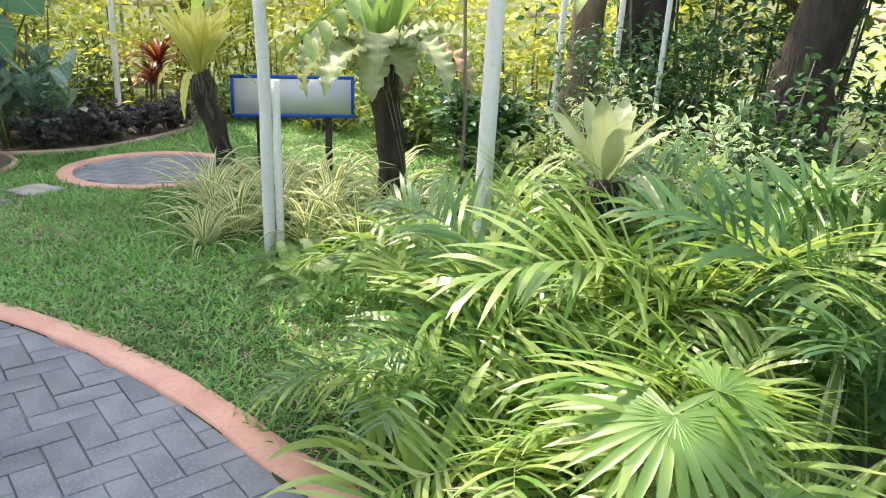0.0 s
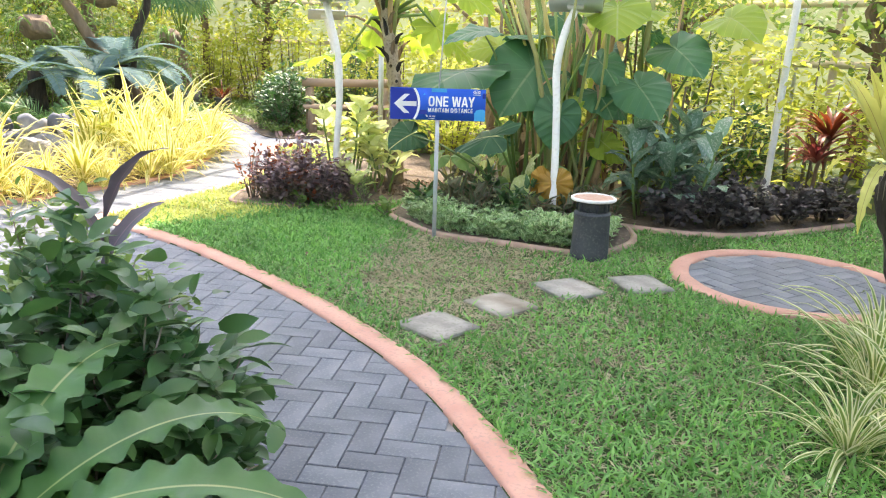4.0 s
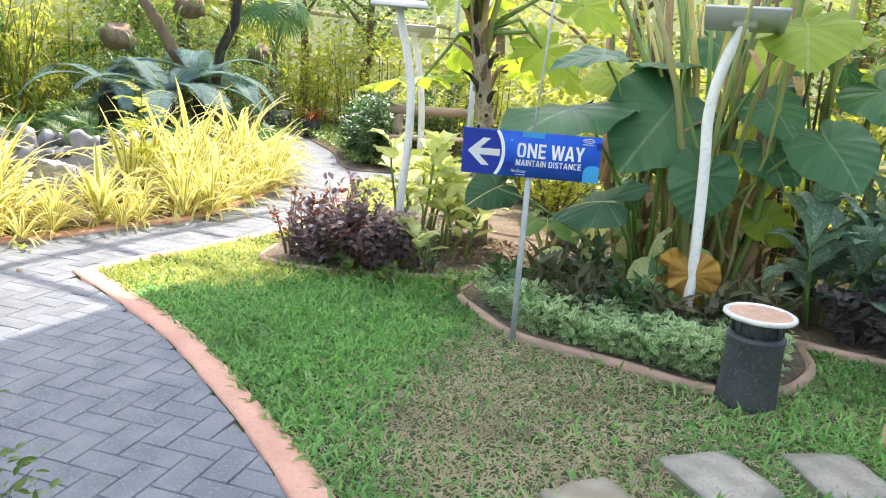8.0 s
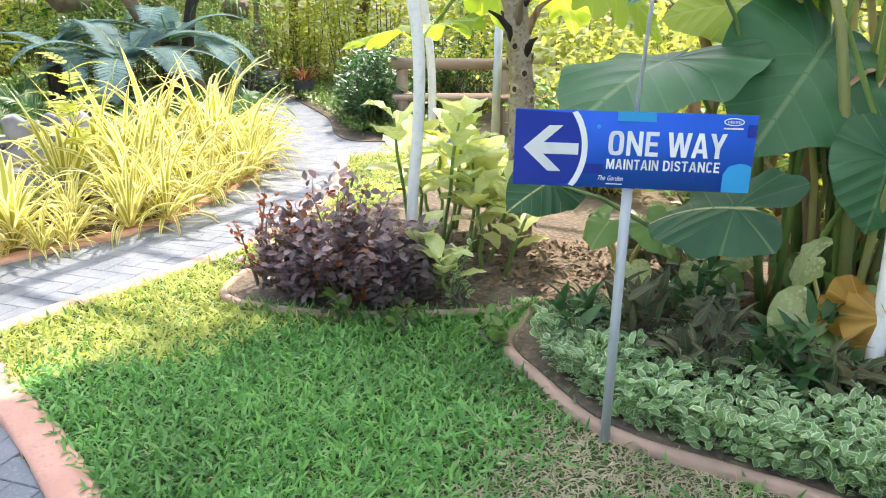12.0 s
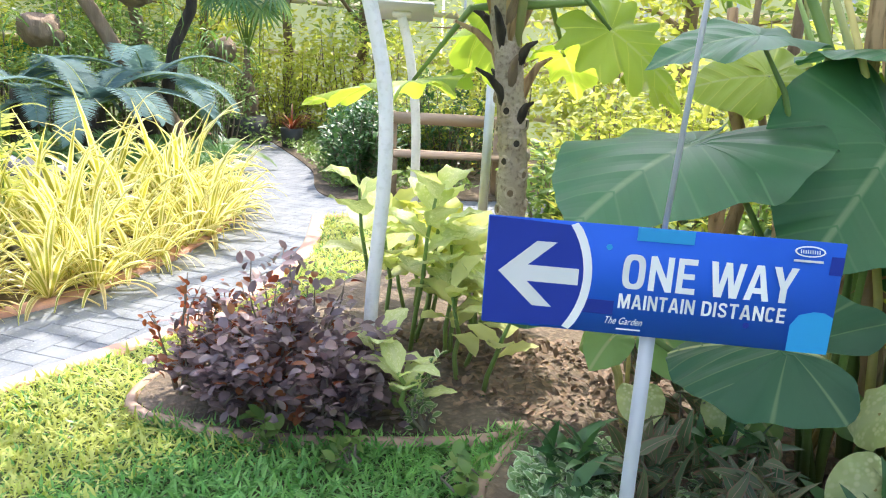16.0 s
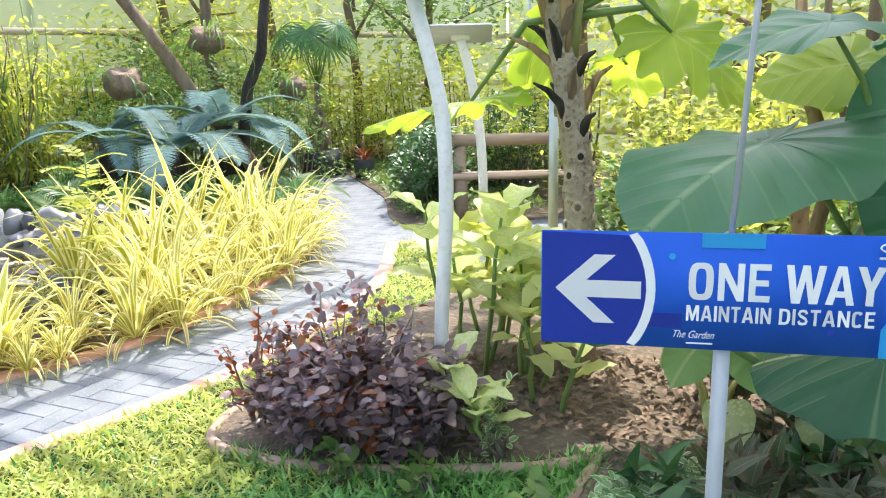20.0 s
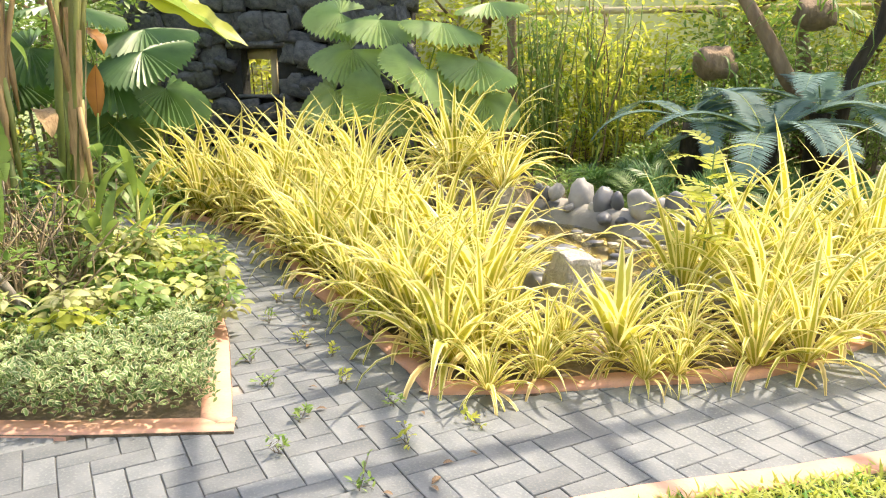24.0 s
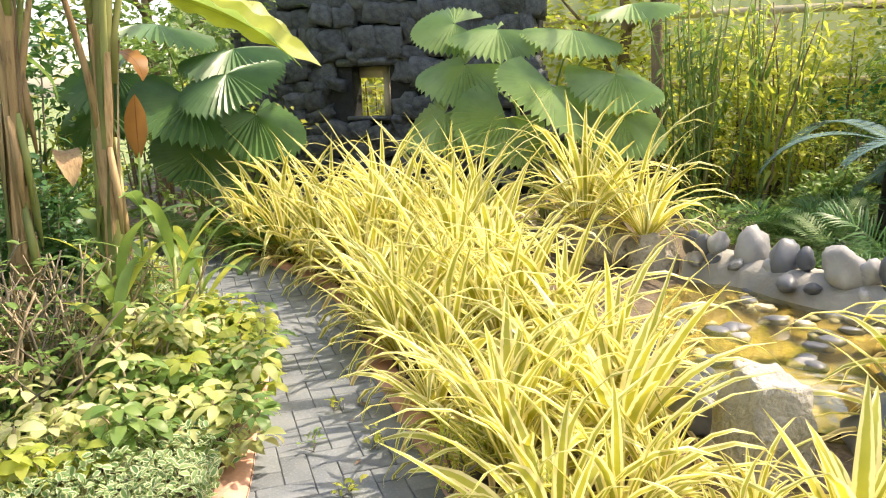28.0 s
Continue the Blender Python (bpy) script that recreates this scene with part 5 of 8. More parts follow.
# tall pitted front rock with broken faces
bm = bmesh.new()
bmesh.ops.create_cube(bm, size=1)
bmesh.ops.subdivide_edges(bm, edges=bm.edges[:], cuts=9, use_grid_fill=True)
for v in bm.verts:
    h = v.co.z + 0.5
    v.co.x = v.co.x * (0.36 - 0.15 * h) + 0.05 * h
    v.co.y = v.co.y * (0.32 - 0.12 * h)
    v.co.z = h * 0.44 * (1 - 0.35 * v.co.x - 0.25 * v.co.y)
    q = v.co * 6
    v.co += Vector((noise.noise(q), noise.noise(q + Vector((7, 0, 0))), 0.6 * noise.noise(q + Vector((0, 9, 0))))) * 0.035 + Vector((noise.noise(q * 4), noise.noise(q * 4 + Vector((3, 0, 0))), noise.noise(q * 4 + Vector((0, 5, 0))))) * 0.012
ob = part("rock", bm, PALEROCK)
ob.matrix_world = pose(-9.3, 3.86, -0.02, 0, 0, 30)
tagged(ob, "tall pale pitted rock at the front of the pond", "rock")
for x, y, z, sx, sy, sz, mat, label in ((-9.62, 3.62, 0.08, 0.17, 0.13, 0.13, DARKPEBBLE, "dark wet rock beside the pale rock"), (-9.55, 4.4, 0.08, 0.2, 0.15, 0.17, DARKPEBBLE, "dark wet rock at the pond edge"), (-10.3, 3.3, 0.06, 0.2, 0.17, 0.12, DARKPEBBLE, "dark wet rock at the pond edge"), (-9.7, 4.85, 0.08, 0.22, 0.18, 0.14, PEBBLE, "grey rock at the pond edge"),
                                        (-12.85, 2.75, 0.12, 0.42, 0.26, 0.24, BUFFROCK, "buff rock retaining the striped plants"), (-12.55, 3.2, 0.1, 0.25, 0.2, 0.2, BUFFROCK, "buff rock retaining the striped plants"), (-13.3, 2.35, 0.1, 0.34, 0.22, 0.2, BUFFROCK, "buff rock retaining the striped plants")):
    me = rock_mesh("rock", sx, sy, sz, x * 3, 0.3, 3)
    me.materials.append(mat)
    ob = new("rock", me)
    ob.matrix_world = pose(x, y, z, 0, 0, 40)
    tagged(ob, label, "rock")

# dark stone ruin with a window
WALL_AT, WALL_TURN = (-16.75, -1.2), 84.0
ruin = thing("stone_ruin", (*WALL_AT, 0), "black rough stone wall with a small square window opening", "stone wall", turn=WALL_TURN)
wx0, wx1, wz0, wz1 = -0.33, 0.33, 1.1, 1.84
for x0, x1, z0, z1 in ((-2.6, wx0, 0, 3.4), (wx1, 2.6, 0, 3.4), (wx0, wx1, 0, wz0), (wx0, wx1, wz1, 3.4)):
    part("core", box(x1 - x0, 0.26, z1 - z0, ((x0 + x1) / 2, 0.08, (z0 + z1) / 2), 0.0), MORTAR, ruin, smooth=False)
BLOCKS = []
for s in range(8):
    bm = bmesh.new()
    bmesh.ops.create_cube(bm, size=1)
    bmesh.ops.subdivide_edges(bm, edges=bm.edges[:], cuts=2, use_grid_fill=True)
    for v in bm.verts:
        q = v.co * 2.2 + Vector((s * 5, 0, 0))
        v.co = v.co.lerp(v.co.normalized() * 0.62, 0.3)
        v.co *= 1 + 0.35 * noise.noise(q) + 0.18 * noise.noise(q * 2.7)
    me = bpy.data.meshes.new("stone")
    bm.to_mesh(me)
    bm.free()
    me.shade_smooth()
    me.materials.append(LAVA)
    BLOCKS.append(me)
r = random.Random(31)
z = 0.1
while z < 3.4:
    h = r.uniform(0.16, 0.34)
    x = -2.5 + r.uniform(0, 0.2)
    while x < 2.55:
        w = r.uniform(0.14, 0.5)
        if not (x + w > wx0 - 0.02 and x < wx1 + 0.02 and z + h > wz0 + 0.03 and z < wz1 - 0.03):
            ob = new("stone", r.choice(BLOCKS))
            ob.parent = ruin
            ob.matrix_local = pose(x + w / 2, -0.06 + r.uniform(-0.05, 0.03), z + h / 2 + r.uniform(-0.07, 0.07), r.uniform(-16, 16), r.uniform(-16, 16), r.uniform(-12, 12)) @ Matrix.Diagonal((w * 1.08, r.uniform(0.2, 0.34), h * 1.1, 1))
        x += w
    z += h
part("lintel", box(1.05, 0.2, 0.11, (0, -0.1, 1.9), 0.02), LAVA, ruin, "dark stone lintel")
part("window_sill", box(0.75, 0.2, 0.06, (0, -0.08, 1.08), 0.015), LAVA, ruin, "dark stone sill")
part("window_frame", box(0.7, 0.06, 0.17, (0, 0.2, 1.76), 0.006), CREAM, ruin, "cream painted rail seen through the window")
part("window_frame", box(0.1, 0.08, 0.75, (0.14, 0.2, 1.45), 0.006), CREAM, ruin, "cream painted post seen through the window")

# ---- the planting bed behind the sign ----
ear_plant("elephant_ear", (-5.15, 6.9, 0.04), [
    ((-5.52, 6.4, 1.27), (-5.5, 5.8, 1.13), 0.7, EAR, (0.0, -0.02, 1.0)),
    ((-5.12, 6.86, 1.31), (-5.04, 6.38, 0.98), 0.62, EAR, (0.62, -0.55, 0.55)),
    ((-4.99, 6.22, 0.765), (-5.45, 6.17, 0.69), 0.47, EARVAR, (0.38, -0.32, 0.85)),
    ((-5.98, 6.2, 0.68), (-6.0, 5.92, 0.58), 0.3, EARVAR, (0.5, -0.6, 0.6)),
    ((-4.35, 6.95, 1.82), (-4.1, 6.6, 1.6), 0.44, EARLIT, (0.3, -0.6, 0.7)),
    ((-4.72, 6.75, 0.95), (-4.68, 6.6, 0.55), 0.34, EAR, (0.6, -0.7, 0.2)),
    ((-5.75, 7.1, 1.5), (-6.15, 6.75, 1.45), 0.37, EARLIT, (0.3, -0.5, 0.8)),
    ((-4.3, 7.3, 1.2), (-3.95, 7.2, 0.95), 0.42, EAR, (0.5, -0.6, 0.6)),
    ((-5.45, 6.55, 1.62), (-5.75, 6.2, 1.6), 0.4, EAR, (0.1, -0.2, 0.95)),
    ((-5.35, 7.05, 1.6), (-5.1, 6.75, 1.62), 0.4, EAR, (0.0, -0.1, 1.0)),
], "large elephant ear plant with broad dark green waxy leaves")
ear_plant("elephant_ear", (-4.7, 8.1, 0.04), [
    ((-4.3, 7.85, 1.52), (-3.85, 7.7, 1.3), 0.46, EAR),
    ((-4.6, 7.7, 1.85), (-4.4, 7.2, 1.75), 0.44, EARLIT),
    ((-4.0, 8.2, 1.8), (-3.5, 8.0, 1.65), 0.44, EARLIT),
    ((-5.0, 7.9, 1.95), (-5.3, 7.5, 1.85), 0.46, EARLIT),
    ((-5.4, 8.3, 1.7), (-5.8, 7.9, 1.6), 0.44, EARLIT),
], "tall elephant ear plant with large lobed leaves")
# thick old stems behind the ears, with a fan of leaf stalks
r = random.Random(15)
stalks = thing("stalk_clump", (-5.1, 7.2, 0.04), "fan of long green and yellow leaf stalks behind the big leaves", "plant stems")
for i in range(20):
    a, lean = r.uniform(0, 6.28), r.uniform(0.25, 0.95)
    foot = Vector((r.gauss(0, 0.12), r.gauss(0, 0.12), 0))
    way = Vector((math.cos(a) * lean, math.sin(a) * lean, 0))
    L = r.uniform(1.9, 2.6)
    w = r.uniform(0.012, 0.026)
    g = Geo()
    g.tube([foot, foot + way * 0.12 + Vector((0, 0, L * 0.3)), foot + way * 0.42 + Vector((0, 0, L * 0.62)), foot + way * 1.0 + Vector((0, 0, L * 0.97))], [w * 1.3, w, w * 0.85, w * 0.55], 8)
    part("stalk", g, (STALK, CANE, YELLOWSTALK, STALK)[i % 4], stalks)
r = random.Random(5)
for k, (cx, cy, n) in enumerate(((-4.98, 7.32, 14), (-5.6, 7.35, 10), (-4.75, 8.0, 7))):
    clump = thing("stem_clump", (cx, cy, 0.04), "clump of brown and green upright stems behind the big leaves", "plant stems")
    for i in range(n):
        a, q = r.uniform(0, 6.28), r.uniform(0.02, 0.28)
        foot = Vector((q * math.cos(a), q * math.sin(a), 0))
        top = foot + Vector((0.5 * math.cos(a) * q * 3, 0.5 * math.sin(a) * q * 3, r.uniform(1.6, 2.5)))
        g = Geo()
        rad = r.choice((0.012, 0.014, 0.018, 0.022, 0.035))
        g.tube(trunk_line(foot, top, 5, 0.05, i + k * 20), [rad * (1.2 - 0.11 * j) for j in range(6)], 8)
        part("stem", g, r.choice((SHEATH, CANE, STALK, SHEATH, BARK, BARK)), clump)
    for i in range(22):
        g = Geo()
        g.blade((r.gauss(0, 0.16), r.gauss(0, 0.16), r.uniform(0.3, 1.7)), r.uniform(0, 6.28), r.uniform(0.2, 0.5), r.uniform(0.03, 0.09), r.uniform(-0.9, 0.3), 1.4, 5)
        part("dry_leaf", g, SHEATH, clump, "hanging dry leaf")
    for i in range(9):
        a = r.uniform(0, 6.28)
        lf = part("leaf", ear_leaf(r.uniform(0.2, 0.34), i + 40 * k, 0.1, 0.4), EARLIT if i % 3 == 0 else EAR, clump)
        e = Vector((0.32 * math.cos(a), 0.32 * math.sin(a), r.uniform(0.5, 1.9)))
        lf.matrix_local = aim(e, e + Vector((math.cos(a), math.sin(a), -0.6)), (0.3, -0.5, 0.8))

# scarred trunk with lobed sunlit leaves
pt = thing("papaya_trunk", (-6.75, 6.66, 0.04), "pale scarred trunk with a crown of large sunlit lobed leaves", "tree")
g = Geo()
line = [Vector((0.02, 0.0, 0)), Vector((0.01, 0.0, 0.5)), Vector((0.0, -0.01, 1.0)), Vector((-0.03, -0.06, 1.45)), Vector((-0.06, -0.12, 1.75)), Vector((-0.07, -0.16, 2.1))]
g.tube(line, [0.085, 0.075, 0.07, 0.068, 0.06, 0.045], 14)
g.v = [(x * (1 + 0.1 * noise.noise(Vector((x * 20, y * 20, z * 14)))), y * (1 + 0.1 * noise.noise(Vector((x * 20, y * 20, z * 14 + 4)))), z) for x, y, z in g.v]
part("trunk", g, PALEBARK, pt)
def trunk_axis(z):
    for p, q in zip(line, line[1:]):
        if z <= q.z:
            return p.lerp(q, (z - p.z) / (q.z - p.z))
    return line[-1]


for i in range(34):
    a, z = i * 2.4, 0.3 + i * 0.03
    out = Vector((math.cos(a), math.sin(a), 0))
    side = Vector((-math.sin(a), math.cos(a), 0))
    c = trunk_axis(z) + out * (0.07 + 0.008 * (z < 0.6))
    g, rows = Geo(), []
    for lift, w, h in ((-0.006, 0.030, 0.034), (0.009, 0.026, 0.029), (0.010, 0.020, 0.022), (0.001, 0.013, 0.014)):
        rows.append([c + out * lift + side * w * math.cos(k * math.pi / 6) + Vector((0, 0, h * math.sin(k * math.pi / 6))) for k in range(13)])
    g.sheet(rows)
    part("scar", g, PALEBARK, pt, "raised leaf scar ring")
    g = Geo()
    g.add([c + out * 0.004 + side * 0.017 * math.cos(k * math.pi / 5) + Vector((0, 0, 0.019 * math.sin(k * math.pi / 5))) for k in range(10)], [tuple(range(10))])
    part("scar_heart", g, DARKBARK if i % 3 else BARK, pt, "dark heart of a leaf scar")
for i in range(24):
    a = i * 2.4
    z = 1.18 + 0.034 * i
    out = Vector((math.cos(a), math.sin(a), 0))
    c = trunk_axis(z) + out * 0.052
    L = 0.1 + 0.035 * (i % 4)
    lean = 0.35 + 0.5 * (i % 5 == 2)
    g = Geo()
    g.tube([c - out * 0.01 - Vector((0, 0, 0.02)), c + out * 0.02 + Vector((0, 0, L * 0.4)), c + out * (0.03 + L * lean * 0.5) + Vector((0, 0, L * 0.8)), c + out * (0.05 + L * lean) + Vector((0.01, 0, L))], [0.02, 0.024, 0.016, 0.006], 6)
    part("stub", g, (DARKBARK, BARK, DARKBARK, SHEATH)[i % 4], pt, "dark torn leaf base")
for i in range(6):
    a = i * 1.05 + 0.4
    out = Vector((math.cos(a), math.sin(a), 0))
    c = trunk_axis(1.5)
    g = Geo()
    g.tube([c + out * 0.03, c + out * 0.06 + Vector((0, 0, 0.25)), c + out * 0.13 + Vector((0, 0, 0.55)), c + out * 0.3 + Vector((0, 0, 0.95))], [0.03, 0.027, 0.022, 0.015], 8)
    part("leaf_stalk", g, (CANE, STALK, SHEATH)[i % 3], pt, "thick leaf stalk")
for i, (dx, dy, z, L) in enumerate(((-0.3, -0.42, 1.34, 0.62), (0.3, 0.25, 1.62, 0.46), (0.3, 0.5, 1.45, 0.34), (-0.36, 0.12, 1.72, 0.6), (0.1, -0.35, 2.1, 0.5), (-0.5, 0.3, 1.9, 0.44), (0.5, 0.45, 1.95, 0.42), (-0.2, 0.45, 1.5, 0.36))):
    e = Vector((dx, dy, z))
    lf = part("leaf", ear_leaf(L, i + 3, 0.12, 0.35, lobe=0.22), EARLIT, pt, "yellow-green lobed leaf")
    lf.matrix_local = aim(e, e + Vector((dx, dy, -0.05 if i == 0 else -0.25)), (0.0, 0.1, 1.0) if i == 0 else (0.2, -0.5, 0.8))
    g = Geo()
    g.tube([(-0.05, -0.12, 1.7), (dx * 0.5, dy * 0.5, (1.8 + z) / 2 + 0.12), e], [0.024, 0.017, 0.009], 8)
    part("stalk", g, STALK, pt)

bush("burgundy_shrub", (-6.64, 5.38, 0.04), (0.44, 0.34, 0.5), LEAF_WIDE, 0.062, BURGUNDY, "low burgundy-leaved shrub with rust red tips, in the kerbed bed", stems=44, per=30, seed=3, second=RUST, up=0.2)
bush("burgundy_shrub", (-6.42, 5.68, 0.04), (0.24, 0.22, 0.4), LEAF_WIDE, 0.068, BURGUNDY, "dark burgundy-leaved shrub at the kerb beside the white lamp", stems=18, per=30, seed=5, up=0.15)
bush("burgundy_shrub", (-6.9, 5.22, 0.04), (0.26, 0.24, 0.42), LEAF_WIDE, 0.05, BURGUNDY, "thin burgundy-leaved shrub with rust red shoots", stems=18, per=26, seed=4, second=RUST, up=0.3)
bush("burgundy_shrub", (-6.82, 5.5, 0.04), (0.42, 0.34, 0.66), LEAF_WIDE, 0.058, BURGUNDY, "tall thin burgundy shoots above the low shrub", stems=22, per=11, seed=6, second=RUST, up=0.35, low=0.5)
bush("burgundy_shrub", (-6.72, 5.2, 0.04), (0.24, 0.18, 0.34), LEAF_WIDE, 0.064, BURGUNDY, "low dark burgundy shrub leaning over the kerb", stems=18, per=24, seed=8, up=0.15)
bush("burgundy_shrub", (-6.42, 5.52, 0.04), (0.2, 0.18, 0.36), LEAF_WIDE, 0.066, BURGUNDY, "low dark burgundy shrub leaning over the kerb", stems=16, per=24, seed=9, up=0.15)
bush("burgundy_shrub", (-7.0, 5.12, 0.04), (0.24, 0.2, 0.56), LEAF_WIDE, 0.045, RUST, "sparse rust red shoots leaning over the kerb", stems=9, per=9, seed=7, up=0.45, low=0.45)


def cane_plant(name, at, h, n, leaf_len, material, label, seed, width=0.6, category="foliage plant", count=9, low=0.22, rise=(0.25, 0.95), sag=(0.9, 1.7)):
    """Thick canes with large spotted leaves, each leaf a part."""
    r = random.Random(seed)
    ob = thing(name, at, label, category)
    for c in range(n):
        a = r.uniform(0, 6.28)
        foot = Vector((0.1 * math.cos(a), 0.1 * math.sin(a), 0))
        top = foot + Vector((0.12 * math.cos(a), 0.12 * math.sin(a), h * r.uniform(0.55, 0.8)))
        g = Geo()
        g.tube(trunk_line(foot, top, 4, 0.012, seed + c), [0.013, 0.012, 0.011, 0.01, 0.007], 8)
        part("cane", g, STALK, ob)
        for k in range(count):
            u = low + (1 - low) * k / (count - 1)
            q = foot.lerp(top, u)
            b = k * 2.4 + c + r.uniform(-0.3, 0.3)
            lf = Geo()
            strap(lf, (0, 0, 0), b, leaf_len * r.uniform(0.75, 1.1), leaf_len * width * r.uniform(0.85, 1.1), rise[0] + rise[1] * u * r.uniform(0.7, 1.1), r.uniform(*sag), 0.12, 9)
            f = part("leaf", lf, material, ob)
            f.location = q
    return ob


BROAD = dict(count=7, low=0.5, rise=(-0.1, 1.1), sag=(0.4, 1.5))
cane_plant("dumb_cane", (-7.05, 6.22, 0.04), 1.02, 4, 0.3, DIEFF, "dumb cane with large cream-mottled green leaves", 8, 0.62, **BROAD)
cane_plant("dumb_cane", (-6.72, 6.3, 0.04), 0.8, 3, 0.28, DIEFF, "dumb cane with broad cream-mottled leaves on green canes", 28, 0.62, **BROAD)
cane_plant("dumb_cane", (-6.45, 6.22, 0.04), 0.62, 2, 0.25, PALELEAF, "young dumb cane with pale mottled leaves", 9, 0.46, **BROAD)
cane_plant("dumb_cane", (-7.45, 6.6, 0.04), 0.8, 4, 0.27, SUNNY, "dumb cane with pale yellow-cream leaves", 10, 0.62, **BROAD)
cane_plant("dumb_cane", (-6.98, 6.75, 0.04), 0.75, 3, 0.27, PALELEAF, "dumb cane with pale yellow oval leaves", 30, 0.62, **BROAD)
cane_plant("dumb_cane", (-6.28, 5.92, 0.04), 0.42, 2, 0.22, DIEFF, "small dumb cane with cream-mottled leaves", 19, 0.5, **BROAD)
cane_plant("silver_aglaonema", (-4.25, 7.48, 0.04), 0.95, 5, 0.42, AGLAO, "silver-mottled dark green foliage plant", 11, 0.33)
cane_plant("silver_aglaonema", (-3.92, 7.68, 0.04), 0.9, 5, 0.42, AGLAO, "silver-mottled dark green foliage plant", 12, 0.33)
cane_plant("silver_aglaonema", (-4.4, 8.05, 0.04), 1.05, 5, 0.42, AGLAO, "silver-mottled dark green foliage plant", 13, 0.33)
for i, (x, y) in enumerate(((-3.95, 7.42), (-3.65, 7.65), (-3.5, 7.98), (-3.3, 8.4), (-3.75, 8.1), (-3.15, 8.8))):
    bush("purple_bush", (x, y, 0.04), (0.3, 0.28, 0.36), LEAF_WIDE, 0.075, PURPLE, "low dark purple-leaved bush along the kerb", stems=13, per=44, seed=40 + i, up=0.2, group="low purple bushes")
carpet("mint_cover", [(-5.66, 5.84), (-5.38, 5.71), (-4.97, 5.635), (-4.42, 5.84), (-3.98, 6.01), (-3.8, 6.33), (-4.0, 6.75), (-4.8, 6.5), (-5.6, 6.2)], 0.04, 5200, LEAF_WIDE, 0.048, 0.2, MINT, "low pale-edged mint-like ground cover beside the kerb", "ground cover", 2)
carpet("mint_cover", [(-5.64, 5.86), (-5.38, 5.73), (-4.97, 5.655), (-4.42, 5.87), (-4.0, 6.03), (-3.83, 6.33), (-4.0, 6.4), (-4.2, 6.2), (-4.5, 6.1), (-4.97, 5.9), (-5.5, 6.0)], 0.03, 2600, LEAF_WIDE, 0.045, 0.07, MINT, "lowest leaves of the mint-like cover against the kerb", "ground cover", 12)
carpet("leaf_litter", [(-6.5, 5.9), (-6.1, 6.25), (-5.5, 6.1), (-4.2, 6.6), (-4.3, 7.3), (-6.4, 7.3), (-7.2, 6.4), (-7.0, 5.6)], 0.05, 2400, LEAF_OVAL, 0.05, 0.02, LITTER, "dry brown leaves strewn on the soil", "leaf litter", 3, 0.1)
for i, (x, y, h) in enumerate(((-5.35, 6.15, 0.3), (-5.05, 6.3, 0.34), (-4.75, 6.45, 0.34), (-4.45, 6.6, 0.32), (-4.55, 6.3, 0.28), (-5.5, 6.0, 0.24), (-5.2, 6.05, 0.26), (-4.95, 6.1, 0.3), (-4.7, 6.2, 0.28), (-6.0, 6.9, 0.4), (-5.55, 6.7, 0.36), (-5.3, 6.5, 0.34), (-7.1, 6.9, 0.4), (-4.3, 6.85, 0.34))):
    bush("bronze_plant", (x, y, 0.04), (0.17, 0.17, h), LEAF_BRONZE, 0.16, (OLIVE, OLIVE, SHRUBDARK)[i % 3], "small bronze and olive leaved foliage plant on leaf litter", "foliage plant", 8, 9, 60 + i, up=0.45)
for i, (x, y) in enumerate(((-5.82, 6.58), (-5.3, 7.05), (-4.75, 6.62), (-5.5, 6.75))):
    r = random.Random(500 + i)
    ca = thing("caladium", (x, y, 0.04), "young mottled green caladium on yellow stalks", "foliage plant", "caladiums under the big leaves")
    for k in range(6):
        a = k * 2.4 + i
        e = Vector((0.16 * math.cos(a), 0.16 * math.sin(a), r.uniform(0.22, 0.5)))
        lf = part("leaf", ear_leaf(r.uniform(0.13, 0.2), k + 9 * i, 0.06, 0.4), DIEFF if k % 2 else NESTGREEN, ca)
        lf.matrix_local = aim(e, e + Vector((math.cos(a), math.sin(a), -0.7)), (0.4, -0.5, 0.7))
        g = Geo()
        g.tube([(0, 0, 0), (e.x * 0.4, e.y * 0.4, e.z * 0.6), e], [0.013, 0.01, 0.006], 7)
        part("stalk", g, YELLOWSTALK, ca, "yellow stalk")
yl = thing("fallen_leaf", (-4.55, 6.52, 0.05), "large yellowed elephant ear leaf hanging low by the white lamp", "leaf")
for i, (dx, tip) in enumerate(((0.03, (0.2, 0.1, 0.08)), (-0.05, (-0.16, -0.1, 0.1)))):
    lf = part("blade", ear_leaf(0.25, i + 70, 0.25, 0.5), YELLOWLEAF, yl)
    lf.matrix_local = aim((dx, 0, 0.36), (dx + tip[0] * 0.4, tip[1] * 0.4, 0.05), (0.5, -0.8, 0.2))
g = Geo()
g.tube([(0, 0.03, 0), (0.01, 0.03, 0.2), (0, 0, 0.38)], [0.009, 0.008, 0.006], 6)
part("stalk", g, SHEATH, yl)
for i, (x, y) in enumerate(((-6.15, 5.5), (-6.4, 5.25), (-5.75, 5.75))):
    bush("seedling", (x, y, 0.01), (0.1, 0.1, 0.13), LEAF_WIDE, 0.075, SHRUB, "small green seedling at the edge of the lawn", "seedling", 5, 5, 90 + i)
bush("pale_sprig", (-6.2, 5.85, 0.04), (0.09, 0.09, 0.32), LEAF_WIDE, 0.04, PLECTRA, "slim pale-edged sprig at the kerb", "seedling", 5, 26, 97)

